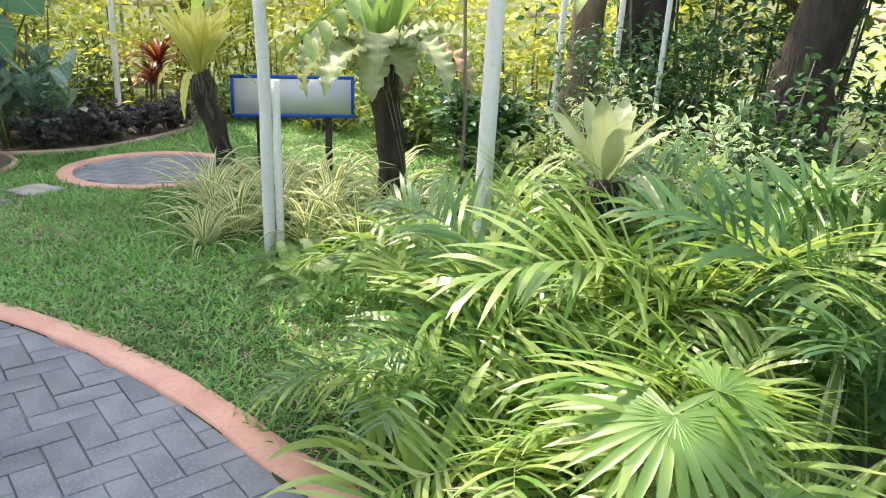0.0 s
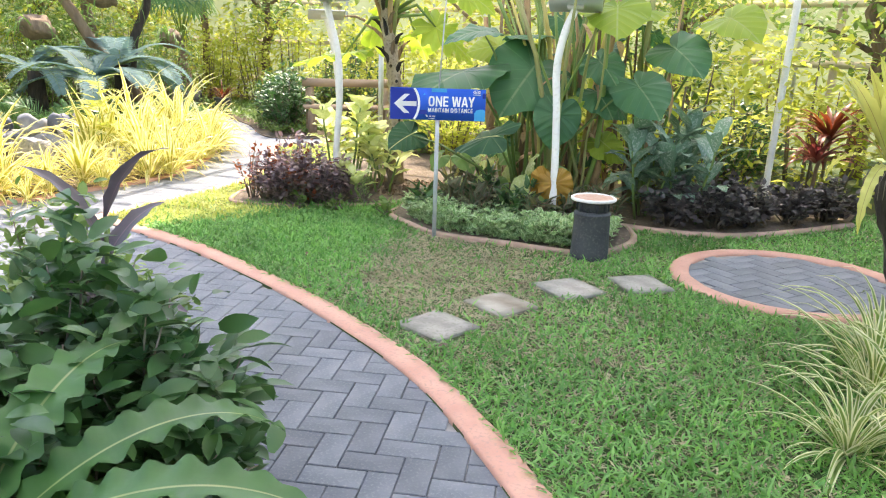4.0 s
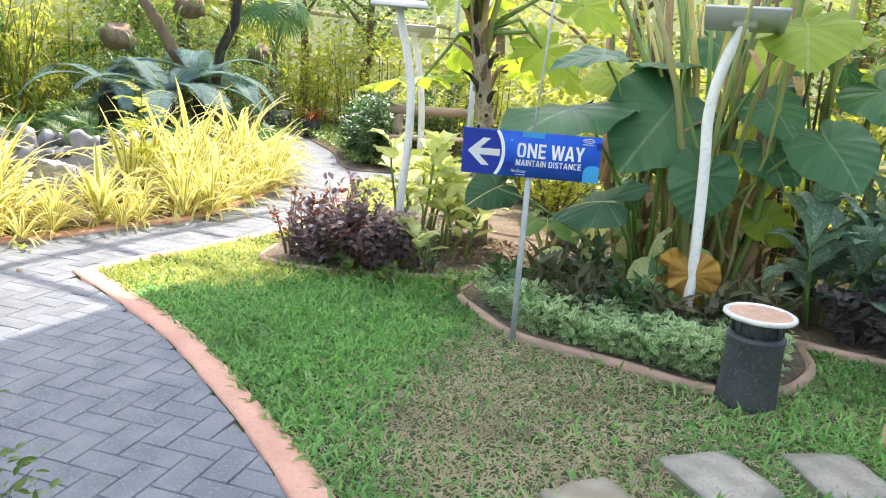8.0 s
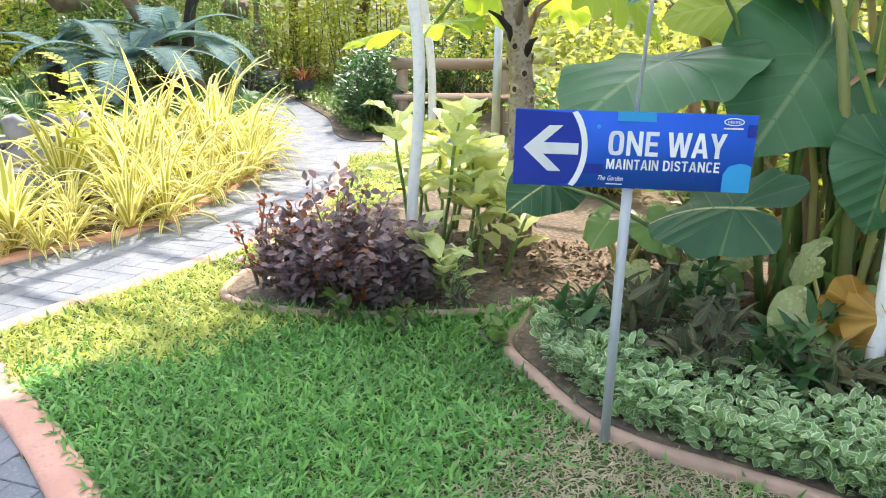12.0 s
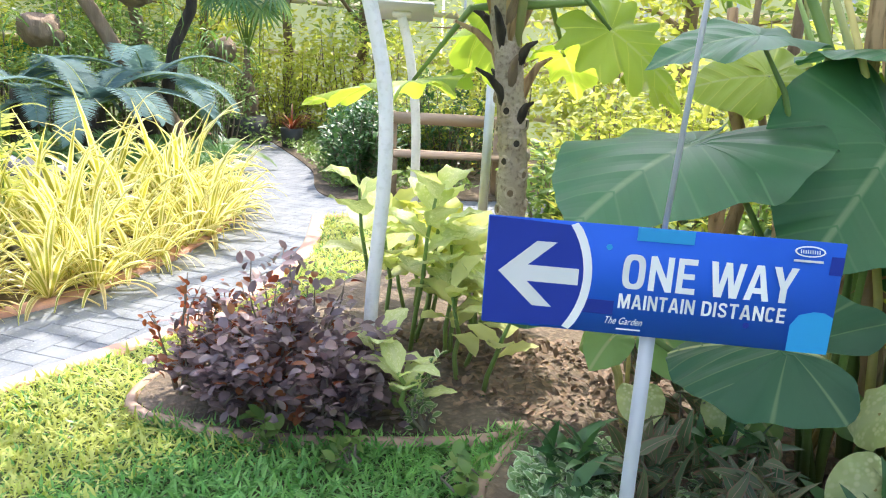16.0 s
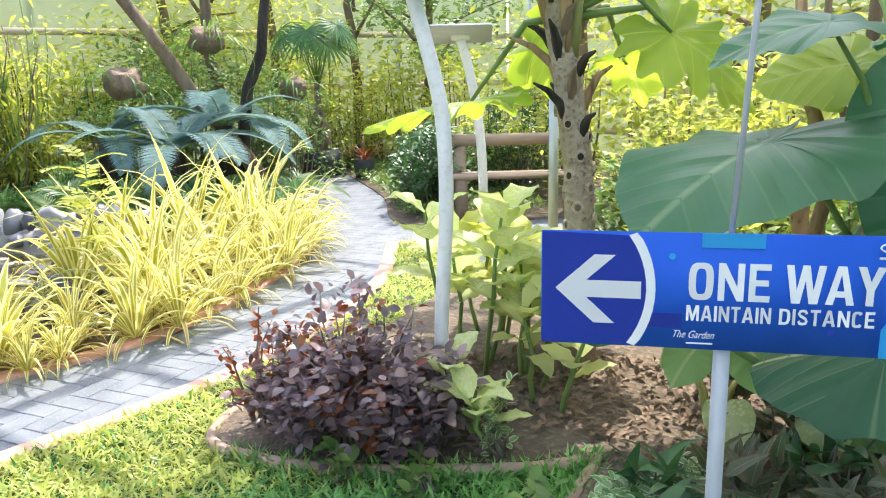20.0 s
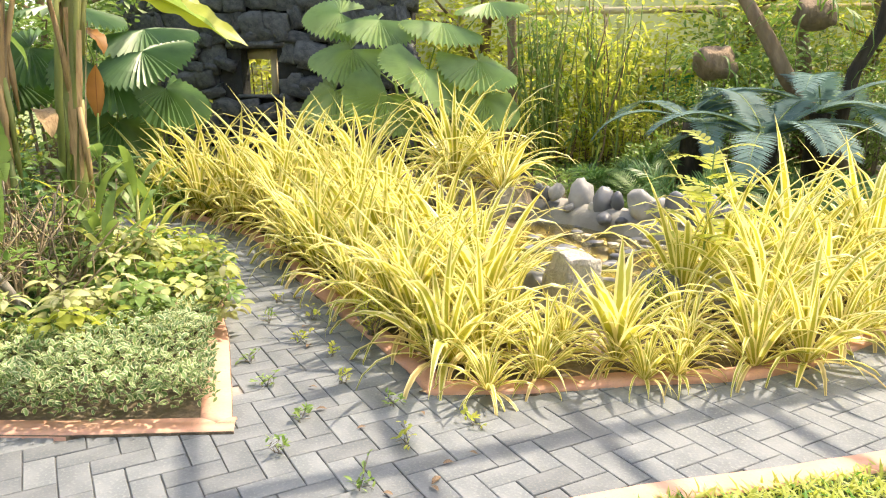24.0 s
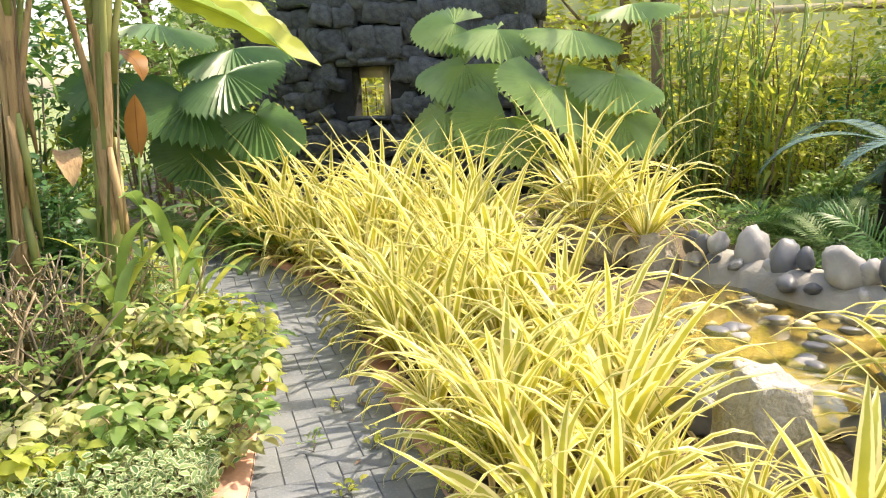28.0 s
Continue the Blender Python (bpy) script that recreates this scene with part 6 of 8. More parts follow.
# ---- lawn's east side: nest ferns, striped plants, palms ----
SILVER = []
for i in range(20):
    g, q = Geo(), (i % 10) / 9
    g.blade((0.05 * (1 - q), 0, 0), 0, 0.66 * (0.75 + 0.35 * q) * rnd.uniform(0.65, 1.1), 0.032 * rnd.uniform(0.7, 1.25), 0.35 + 1.1 * q, rnd.uniform(0.9, 2.2), 7, 0.3, rnd.uniform(-0.9, 0.9))
    me = g.mesh("blade")
    me.materials.append(SPIDER2)
    SILVER.append(me)
for x, y, z, s in [(-1.62, 5.2, 0.01, 1.0), (-1.35, 4.85, 0.01, 1.0), (-1.75, 5.65, 0.01, 1.0), (-1.15, 5.2, 0.01, 1.1), (-0.75, 4.95, 0.01, 1.15), (-0.5, 4.5, 0.01, 1.1), (-1.3, 5.7, 0.01, 1.0), (-0.8, 5.5, 0.01, 1.05), (-0.3, 4.95, 0.01, 1.1), (-0.15, 4.3, 0.01, 1.1), (-1.5, 4.55, 0.01, 0.8), (-0.85, 4.62, 0.01, 0.9), (-1.0, 5.75, 0.01, 1.0), (-0.4, 5.75, 0.01, 1.0)]:
    tuft = thing("striped_plant", (x, y, z), "tuft of arching green and cream striped leaves", "striped plant", "striped plants beside the white post")
    tuft.scale = (s, s, s * rnd.uniform(0.9, 1.1))
    for i in range(40):
        b = new("blade", SILVER[i % 20])
        b.parent = tuft
        b.matrix_local = pose(0, 0, 0, rnd.uniform(-5, 5), rnd.uniform(-5, 5), i * 137.5 + rnd.uniform(-25, 25))


def nest_fern(at, crown, r0, leaf_n, leaf_len, leaf_w, mat, label, seed, hang=0, hang_mat=None):
    """A dark fibrous trunk with a rosette of strap leaves on top; hang: old leaves that droop down round it."""
    ob = thing("nest_fern", at, label, "fern")
    top = Vector(crown) - Vector(at)
    g = Geo()
    line = trunk_line((0, 0, 0), top, 9, 0.012, seed)
    g.tube(line, [r0 * k for k in (1.15, 1.0, 0.96, 0.94, 0.95, 1.0, 1.0, 1.05, 1.15, 1.0)], 14)
    g.v = [(x + 0.2 * r0 * noise.noise(Vector((x * 25, y * 25, z * 12))), y + 0.2 * r0 * noise.noise(Vector((x * 25 + 9, y * 25, z * 12))), z) for x, y, z in g.v]
    part("trunk", g, DARKBARK, ob, "dark fibrous trunk")
    g = Geo()
    rr = random.Random(seed)
    for i in range(40):
        a = rr.uniform(0, 6.28)
        q = top + Vector((r0 * math.cos(a), r0 * math.sin(a), rr.uniform(-0.1, 0.02)))
        g.tube([q, q + Vector((0.05 * math.cos(a), 0.05 * math.sin(a), -0.06)), q + Vector((0.04 * math.cos(a), 0.04 * math.sin(a), -0.16))], [0.003, 0.003, 0.002], 4)
    for i in range(3):
        a = rr.uniform(3, 6)
        g.tube([top + Vector((r0 * 1.05 * math.cos(a + k * 0.35), r0 * 1.05 * math.sin(a + k * 0.35), -k * top.z / 5)) - Vector((top.x, top.y, 0)) * (k / 5) for k in range(5)], 0.004, 5)
    tagged(part("root_tangle", g, TWIG, ob, "pale hanging roots"), kind="stuff")
    for i in range(leaf_n):
        g = Geo()
        h = 2.4 * i + rr.uniform(-0.2, 0.2)
        q = i / leaf_n
        strap(g, top + Vector((0.03 * math.cos(h), 0.03 * math.sin(h), 0)), h, leaf_len * rr.uniform(0.8, 1.1), leaf_w * rr.uniform(0.8, 1.1), 0.85 + 0.6 * q, rr.uniform(0.2, 0.8), 0.1)
        part("leaf", g, mat, ob)
    for i in range(hang):
        g = Geo()
        h = 2.4 * i + rr.uniform(-0.3, 0.3)
        strap(g, top + Vector((0.05 * math.cos(h), 0.05 * math.sin(h), -0.02)), h, leaf_len * rr.uniform(0.85, 1.3), leaf_w * (1.45 if hang > 5 else 0.6), rr.uniform(0.3, 0.85), rr.uniform(1.7, 2.5), 0.3)
        part("leaf", g, SHEATH if i % 6 == 5 else (hang_mat or mat), ob, "dry brown hanging leaf" if i % 6 == 5 else "drooping ruffled leaf")
    return ob


nest_fern((-1.83, 6.42, 0.01), (-2.0, 6.3, 0.92), 0.085, 30, 0.6, 0.1, NEST, "nest fern with yellow-green leaves on a dark leaning trunk", 51, 3)
nest_fern((-0.33, 5.42, 0.01), (-0.42, 5.2, 1.17), 0.1, 12, 0.72, 0.15, NESTGREEN, "tall nest fern with drooping ruffled leaves on a dark trunk", 52, 20, PALEFERN)
nest_fern((0.75, 3.35, 0.01), (0.72, 3.3, 0.78), 0.09, 9, 0.42, 0.11, PALEFERN, "nest fern with pale and brown leaves among the palms", 53, 3)

ARECA = palm_meshes(0.95, 0.34, 27, (1, 2, 3, 6, 7), PALM, CANE, width=0.021, arch=1.7, rise=1.15, droop=0.8, rib=0.007, wild=0.17, segs=4)
DUSK = palm_meshes(1.0, 0.32, 28, (4, 5), DARKPALM, STALK, width=0.02, arch=1.5, rise=1.2, droop=0.7, rib=0.007, wild=0.14)
MIXED = ARECA + DUSK


def palm_clump(at, n, kinds, label, seed, lean=(0, 25), size=(0.75, 1.1), name="areca_palm"):
    r = random.Random(seed)
    ob = thing(name, at, label, "palm")
    for i in range(n):
        s = r.uniform(*size)
        add_frond(ob, r.choice(kinds), pose(r.gauss(0, 0.06), r.gauss(0, 0.06), r.uniform(0.0, 0.12), r.uniform(-lean[1] - 8, lean[0] + 12), r.uniform(-28, 28), i * 137.5 + r.uniform(-20, 20)) @ Matrix.Diagonal((s, s, s, 1)))
    return ob


for i, (x, y, n, kind, s) in enumerate(((0.05, 2.3, 12, MIXED, (0.6, 0.9)), (0.3, 2.05, 11, ARECA, (0.6, 0.9)), (0.0, 2.75, 9, MIXED, (0.6, 0.9)), (0.55, 2.6, 12, MIXED, (0.9, 1.25)), (0.95, 2.3, 12, MIXED, (0.9, 1.3)), (0.5, 3.2, 11, ARECA, (1.0, 1.35)), (1.2, 2.9, 12, ARECA, (1.1, 1.5)), (0.75, 1.85, 8, ARECA, (0.6, 0.85)), (1.5, 2.2, 10, DUSK, (0.9, 1.2)), (1.7, 3.4, 10, DUSK, (1.0, 1.3)))):
    palm_clump((x, y, 0.01), n, kind, "feathery bright green clumping palm at the lawn edge" if kind is not DUSK else "feathery dark green clumping palm", 100 + i, size=s)
for i, (x, y, s_) in enumerate(((-0.05, 1.95, 0.8), (0.5, 1.75, 0.9), (0.85, 1.55, 0.9), (-0.2, 2.2, 0.7), (1.1, 1.9, 1.0), (0.15, 2.6, 1.0))):
    pl = thing("strap_plant", (x, y, 0.01), "upright pale green strap-leaved plant among the palms", "foliage plant")
    strap_rosette(pl, 10, 0.62 * s_, 0.05, (PALM, SPIDER2, PALM)[i % 3], 190 + i, (0.75, 1.45), (0.5, 1.6))
fp = thing("fan_palm", (0.42, 1.5, 0.01), "young fan palm with a pale green finger-split leaf", "palm")
for i, (dx, dy, z, R, tx, ty) in enumerate(((0.1, 0.02, 0.6, 0.27, -0.25, -0.5), (0.25, 0.15, 0.6, 0.26, 0.6, -0.2), (0.3, -0.1, 0.45, 0.24, 0.5, -0.5))):
    lf = part("leaf", split_fan(R * (1.15 if i == 0 else 0.9), i, 22), FANGREEN, fp)
    lf.matrix_local = aim((dx, dy, z), (dx + tx, dy + ty, z - 0.16), (0, -0.25, 1))
    g = Geo()
    g.tube([(0, 0, 0), (dx * 0.4, dy * 0.4, z * 0.65), (dx, dy, z)], [0.009, 0.007, 0.005], 6)
    part("stalk", g, STALK, fp)
FERNS = palm_meshes(0.5, 0.075, 27, (6, 7), FERN, STALK, width=0.0125, arch=1.5, rise=0.95, droop=0.3, rib=0.004, vee=0.05, segs=2)
for i, (x, y, s) in enumerate(((-0.85, 3.95, 0.6), (-0.62, 3.7, 0.75), (-0.4, 4.1, 0.8), (-0.75, 4.3, 0.6), (-0.2, 3.5, 0.8), (-0.05, 3.9, 0.8))):
    palm_clump((x, y, 0.01), 11, FERNS, "low bright green sword fern in the grass", 130 + i, (0, 20), (0.75 * s, 1.05 * s), "sword_fern")

SLENDER = [leaf_shape(5, 0.34, k, 0.25, "oval").mesh("leaflet") for k in (0.5, 0.9, 1.2)]
# slender tree whose compound leaf arches over the lawn
br = thing("slender_tree", (0.12, 4.75, 0.01), "slender tree with a long compound leaf arching over the lawn", "tree")
g = Geo()
g.tube([(0, 0, 0), (0.02, 0, 0.9), (-0.02, 0, 1.9), (0, 0, 2.6)], [0.014, 0.012, 0.01, 0.008], 7)
part("trunk", g, TWIG, br)
for k, line in enumerate(([(-0.02, 0, 1.8), (-0.4, -0.35, 1.83), (-0.85, -0.6, 1.72), (-1.35, -0.75, 1.52)], [(-0.02, 0, 1.75), (-0.35, -0.45, 1.7), (-0.6, -0.7, 1.55), (-0.85, -0.9, 1.3)], [(0, 0, 1.9), (0.3, -0.4, 1.95), (0.5, -0.7, 1.8), (0.6, -0.9, 1.6)])):
    line = [Vector(q) for q in line]
    g = Geo()
    g.tube(line, [0.009, 0.007, 0.005, 0.003], 6)
    leafstalk = part("leaf_stalk", g, STALK, br)
    for i, u in enumerate(np.linspace(0.5, 2.98, 20)):
        q = line[int(u)].lerp(line[int(u) + 1], u - int(u))
        way = (line[int(u) + 1] - line[int(u)]).normalized()
        side = way.cross(Vector((0, 0, 1))).normalized() * (1 if i % 2 else -1)
        lf = put("leaflet", SLENDER[i % 3], SHRUB, leafstalk)
        lf.matrix_local = aim(q, q + side + way * 0.5 + Vector((0, 0, -0.45))) @ Matrix.Diagonal((0.21,) * 3 + (1,))

palm_clump((-0.72, 3.75, 0.01), 12, FERNS, "low pale green sword fern at the lawn edge", 138, (0, 20), (0.5, 0.75), "sword_fern")
palm_clump((1.35, 3.15, 0.01), 11, MIXED, "upright green feathery palm", 139, (0, 5), (1.1, 1.5))

# ---- bed beside the path's start ----
bush("dark_shrub", (-3.05, 2.2, 0.012), (0.56, 0.46, 0.85), LEAF_OVAL, 0.115, SHRUBDARK, "dense dark green glossy-leaved shrub overhanging the path", stems=34, per=40, seed=14, up=0.15)
bush("dark_shrub", (-2.6, 1.95, 0.012), (0.36, 0.34, 0.72), LEAF_OVAL, 0.115, SHRUBDARK, "dark green glossy-leaved shrub", stems=18, per=30, seed=15, up=0.15)
bush("green_shrub", (-3.75, 2.45, 0.012), (0.5, 0.42, 0.85), LEAF_OVAL, 0.07, SHRUB, "fine-leaved green shrub overhanging the path", stems=24, per=44, seed=16, up=0.2)
bush("green_shrub", (-4.25, 2.62, 0.012), (0.5, 0.46, 0.66), LEAF_OVAL, 0.048, SHRUB, "fine-leaved green shrub at the end of the bed", stems=26, per=60, seed=17, up=0.2)
bush("dark_shrub", (-2.1, 1.4, 0.012), (0.4, 0.4, 0.75), LEAF_OVAL, 0.12, SHRUBDARK, "dark green glossy-leaved shrub", stems=16, per=28, seed=18, up=0.15)
bush("dark_shrub", (-3.2, 1.3, 0.012), (0.7, 0.6, 1.05), LEAF_OVAL, 0.125, SHRUBDARK, "tall dark green shrub at the back of the bed", stems=22, per=34, seed=19, up=0.15)
bush("dark_shrub", (-2.72, 2.36, 0.012), (0.36, 0.34, 0.8), LEAF_OVAL, 0.12, SHRUBDARK, "dense dark green glossy-leaved shrub leaning over the paving", stems=26, per=36, seed=24, up=0.1)
bush("dark_shrub", (-3.12, 2.42, 0.012), (0.36, 0.3, 0.72), LEAF_OVAL, 0.12, SHRUBDARK, "dark green glossy-leaved shrub beside the paving", stems=18, per=30, seed=25, up=0.1)
cane_plant("plum_cordyline", (-3.42, 2.3, 0.012), 1.2, 1, 0.36, CORDY, "cordyline with drooping plum-grey leaves", 21, 0.26)
nf = thing("nest_fern", (-2.3, 1.78, 0.4), "nest fern with long ruffled green leaves over the path", "fern")
for i, (h, L, rise, sag) in enumerate(((0.9, 0.85, 0.75, 1.5), (0.35, 0.9, 0.5, 1.3), (1.5, 0.85, 0.8, 1.7), (2.2, 0.8, 0.9, 1.4), (-0.1, 0.85, 0.6, 1.6), (2.9, 0.7, 0.8, 1.2), (-1.0, 0.8, 0.8, 1.4), (3.8, 0.7, 0.9, 1.3))):
    g = Geo()
    strap(g, (0, 0, 0), h, L, 0.15, rise, sag, 0.17, 26)
    part("leaf", g, PATHFERN, nf)
g = Geo()
g.tube([(0, 0, -0.39), (0, 0, 0.0)], [0.1, 0.07], 10)
part("crown_base", g, DARKBARK, nf)

# ---- bed beside the pond path ----
def umbrella_shrub(at, spots, leaf_len, mats, label, seed):
    """Thin bent stems, each ending in whorls of drooping oval leaves."""
    r = random.Random(seed)
    ob = thing("umbrella_shrub", at, label, "shrub", "variegated shrubs beside the kerb")
    g, sets = Geo(), [([], []) for _ in mats]
    for x, y, h in spots:
        foot = Vector((x * 0.35, y * 0.35, 0))
        tip = Vector((x, y, h))
        g.tube([foot, foot.lerp(tip, 0.5) + Vector((r.gauss(0, 0.03), r.gauss(0, 0.03), 0.03)), tip], [0.007, 0.006, 0.004], 5)
        for w in range(r.choice((2, 3, 3))):
            c = tip - Vector((r.gauss(0, 0.025), r.gauss(0, 0.025), 0.055 * w))
            k = r.randrange(len(mats))
            n = r.choice((6, 7, 8))
            turn = r.uniform(0, 6.28)
            for i in range(n):
                a = turn + 6.283 * i / n + r.uniform(-0.2, 0.2)
                d = Vector((math.cos(a), math.sin(a), r.uniform(-0.75, 0.25)))
                sets[k][0].append(np.array(c + d * 0.025))
                sets[k][1].append(np.array(d))
    tagged(part("branchwork", g, TANTWIG, ob), kind="stuff")
    gen = np.random.default_rng(seed)
    for (p, d), m in zip(sets, mats):
        if p:
            n = len(p)
            tagged(put("foliage", many("foliage", LEAF_DROOP, np.array(p), frames(np.array(d), np.tile([0, 0, 1.0], (n, 1)) + gen.normal(0, 0.25, (n, 3))), leaf_len * gen.uniform(0.65, 1.2, n)), m, ob), kind="stuff")
    return ob


def twig_tangle(at, n, spread, height, seed):
    """Crooked bare stems that lean and cross, with a few leaves."""
    r = random.Random(seed)
    ob = thing("bare_shrub", at, "tangle of bare tan stems with a few green leaves", "shrub", "bare shrubs beside the pond path")
    p, d = [], []
    for i in range(n):
        foot = Vector((r.gauss(0, spread * 0.6), r.gauss(0, spread * 0.6), 0))
        way = Vector((r.gauss(0, 0.35), r.gauss(0, 0.35), 1)).normalized()
        line, q = [foot], foot.copy()
        for k in range(6):
            way = (way + Vector((r.gauss(0, 0.22), r.gauss(0, 0.22), 0.05))).normalized()
            q = q + way * height * r.uniform(0.7, 1.1) / 6
            line.append(q.copy())
        g = Geo()
        w = r.uniform(0.005, 0.0105)
        g.tube(line, [w * (1.15 - 0.11 * k) for k in range(7)], 5)
        for k in (2, 3, 4, 5):
            if r.random() < 0.6:
                e = line[k] + Vector((r.gauss(0, 0.1), r.gauss(0, 0.1), r.uniform(0.0, 0.16)))
                g.tube([line[k], line[k].lerp(e, 0.6) + Vector((0, 0, -0.01)), e], [w * 0.55, w * 0.45, w * 0.25], 4)
                for _ in range(3):
                    p.append(np.array(e))
                    d.append(np.array([r.gauss(0, 1), r.gauss(0, 1), 0.3]))
        part("stem", g, TANTWIG if i % 3 else TWIG, ob)
    gen = np.random.default_rng(seed)
    tagged(put("foliage", many("foliage", LEAF_OVAL, np.array(p), frames(np.array(d), np.tile([0, 0, 1.0], (len(p), 1))), gen.uniform(0.04, 0.09, len(p))), SHRUB, ob), kind="stuff")
    return ob


LEAF_DROOP = leaf_shape(4, 0.48, 1.1, 0.2, "oval")
carpet("white_edged_cover", [(-7.58, 2.36), (-8.4, 1.95), (-8.6, 1.75), (-8.45, 1.4), (-8.2, 1.1), (-7.45, 0.8), (-7.34, 1.6)], 0.012, 6500, LEAF_WIDE, 0.036, 0.3, PLECTRA, "low mounded white-edged ground cover beside the kerb", "ground cover", 5)
r = random.Random(77)
for i, (x, y, w, h, n, mats) in enumerate(((-9.2, 0.95, 0.26, 0.5, 13, (PSEUDER, PALELEAF, SHRUB)), (-8.15, 1.3, 0.24, 0.36, 11, (PSEUDER, PSEUDER, SUNNY)), (-8.5, 1.5, 0.2, 0.36, 9, (PSEUDER, SHRUB)), (-8.72, 1.72, 0.22, 0.3, 12, (PSEUDER, SHRUB, PALELEAF)), (-9.1, 1.5, 0.26, 0.34, 14, (PSEUDER, SUNNY, SHRUB)), (-7.85, 0.95, 0.24, 0.4, 11, (PSEUDER, PSEUDER, SHRUB)), (-9.5, 1.25, 0.25, 0.34, 13, (SUNNY, PSEUDER, SHRUB)), (-8.8, 1.2, 0.24, 0.42, 10, (SHRUB, PSEUDER)), (-7.5, 1.05, 0.2, 0.34, 8, (PSEUDER, SHRUB)), (-9.85, 0.95, 0.25, 0.34, 10, (SUNNY, SHRUB)), (-8.45, 1.05, 0.2, 0.4, 8, (SHRUB, SHRUB, PSEUDER)))):
    spots = []
    for k in range(n):
        a, q = k * 2.4, w * math.sqrt((k + 0.5) / n)
        spots.append((q * math.cos(a), q * math.sin(a), h * r.uniform(0.55, 1.05)))
    umbrella_shrub((x, y, 0.012), spots, 0.1, mats, "loose shrub with whorls of cream and yellow variegated leaves" if mats[0] is PSEUDER else "loose green shrub with some yellow variegated leaves", 150 + i)
for i, (x, y, n, h) in enumerate(((-8.4, 0.4, 17, 0.95), (-8.35, 0.7, 16, 0.8), (-8.8, 0.35, 16, 0.95), (-8.85, -0.25, 14, 1.1), (-9.05, 0.55, 14, 0.85), (-8.7, 0.8, 15, 0.7), (-8.05, 0.8, 13, 0.7), (-9.4, 0.5, 12, 0.85))):
    twig_tangle((x, y, 0.012), n, 0.17, h, 170 + i)
for i, (x, y, h, mat) in enumerate(((-10.2, -0.2, 0.5, SHRUB), (-10.6, -0.4, 0.5, SUNNY), (-9.5, 0.05, 0.5, SHRUBDARK), (-8.8, 0.5, 0.24, SHRUBDARK), (-9.05, 0.0, 0.45, SHRUB), (-8.3, 0.95, 0.22, SHRUBDARK), (-8.95, 0.8, 0.24, SHRUB))):
    bush("leafy_shrub", (x, y, 0.012), (0.3, 0.3, h), LEAF_OVAL, 0.07, mat, "small leafy green shrub between the bare stems", stems=14, per=20, seed=250 + i, up=0.3)
g = Geo()
g.tube([(0.36, -0.14, 0.8), (0.3, -0.12, 0.66), (0.16, -0.06, 0.38), (0.05, -0.01, 0.14), (0.0, 0.0, 0.0)], [0.022, 0.026, 0.027, 0.031, 0.034], 10)
g.v = [(x + 0.006 * noise.noise(Vector((x * 40, y * 40, z * 12))), y + 0.006 * noise.noise(Vector((x * 40 + 5, y * 40, z * 12))), z) for x, y, z in g.v]
stick = part("dead_branch", g, DRIFT)
stick.location = (-8.37, 0.92, 0.012)
tagged(stick, "weathered grey dead branch leaning in the shrubs", "branch")
for i, (x, y, s) in enumerate(((-9.62, 0.8, 1.5), (-9.3, 0.7, 1.3), (-9.9, 0.75, 1.2), (-9.0, 0.95, 1.0), (-9.6, 0.35, 1.4), (-10.1, 0.5, 1.3))):
    pl = thing("ginger_plant", (x, y, 0.012), "young ginger plant with a thick yellow-green stem and broad pointed leaves", "foliage plant")
    g = Geo()
    g.tube([(0, 0, 0), (0.01, 0, 0.2 * s), (0.0, 0.01, 0.42 * s)], [0.022, 0.018, 0.009], 8)
    part("stem", g, CANE, pl)
    rr = random.Random(180 + i)
    for k in range(9):
        g = Geo()
        strap(g, (0, 0, (0.1 + 0.035 * k) * s), k * 2.4 + i, 0.42 * s * rr.uniform(0.8, 1.15), 0.062 * rr.uniform(0.8, 1.2), 0.55 + 0.1 * k, rr.uniform(0.9, 1.9), 0.03)
        part("leaf", g, SUNNY if k % 3 == 0 else SHRUB, pl)
carpet("mixed_cover", [(-8.55, 1.9), (-9.4, 1.5), (-9.85, 1.17), (-10.4, 0.45), (-11.3, -0.65), (-10.9, -0.9), (-9.8, 0.3), (-8.6, 1.2)], 0.012, 4200, LEAF_WIDE, 0.045, 0.2, PLECTRA, "low leafy green and cream cover spilling over the kerb", "ground cover", 6)
carpet("mixed_cover", [(-8.7, 1.8), (-9.5, 1.42), (-9.95, 1.0), (-9.2, 0.9), (-8.6, 1.3)], 0.012, 700, LEAF_OVAL, 0.07, 0.3, SHRUB, "green leafy stems beside the path", "ground cover", 7)
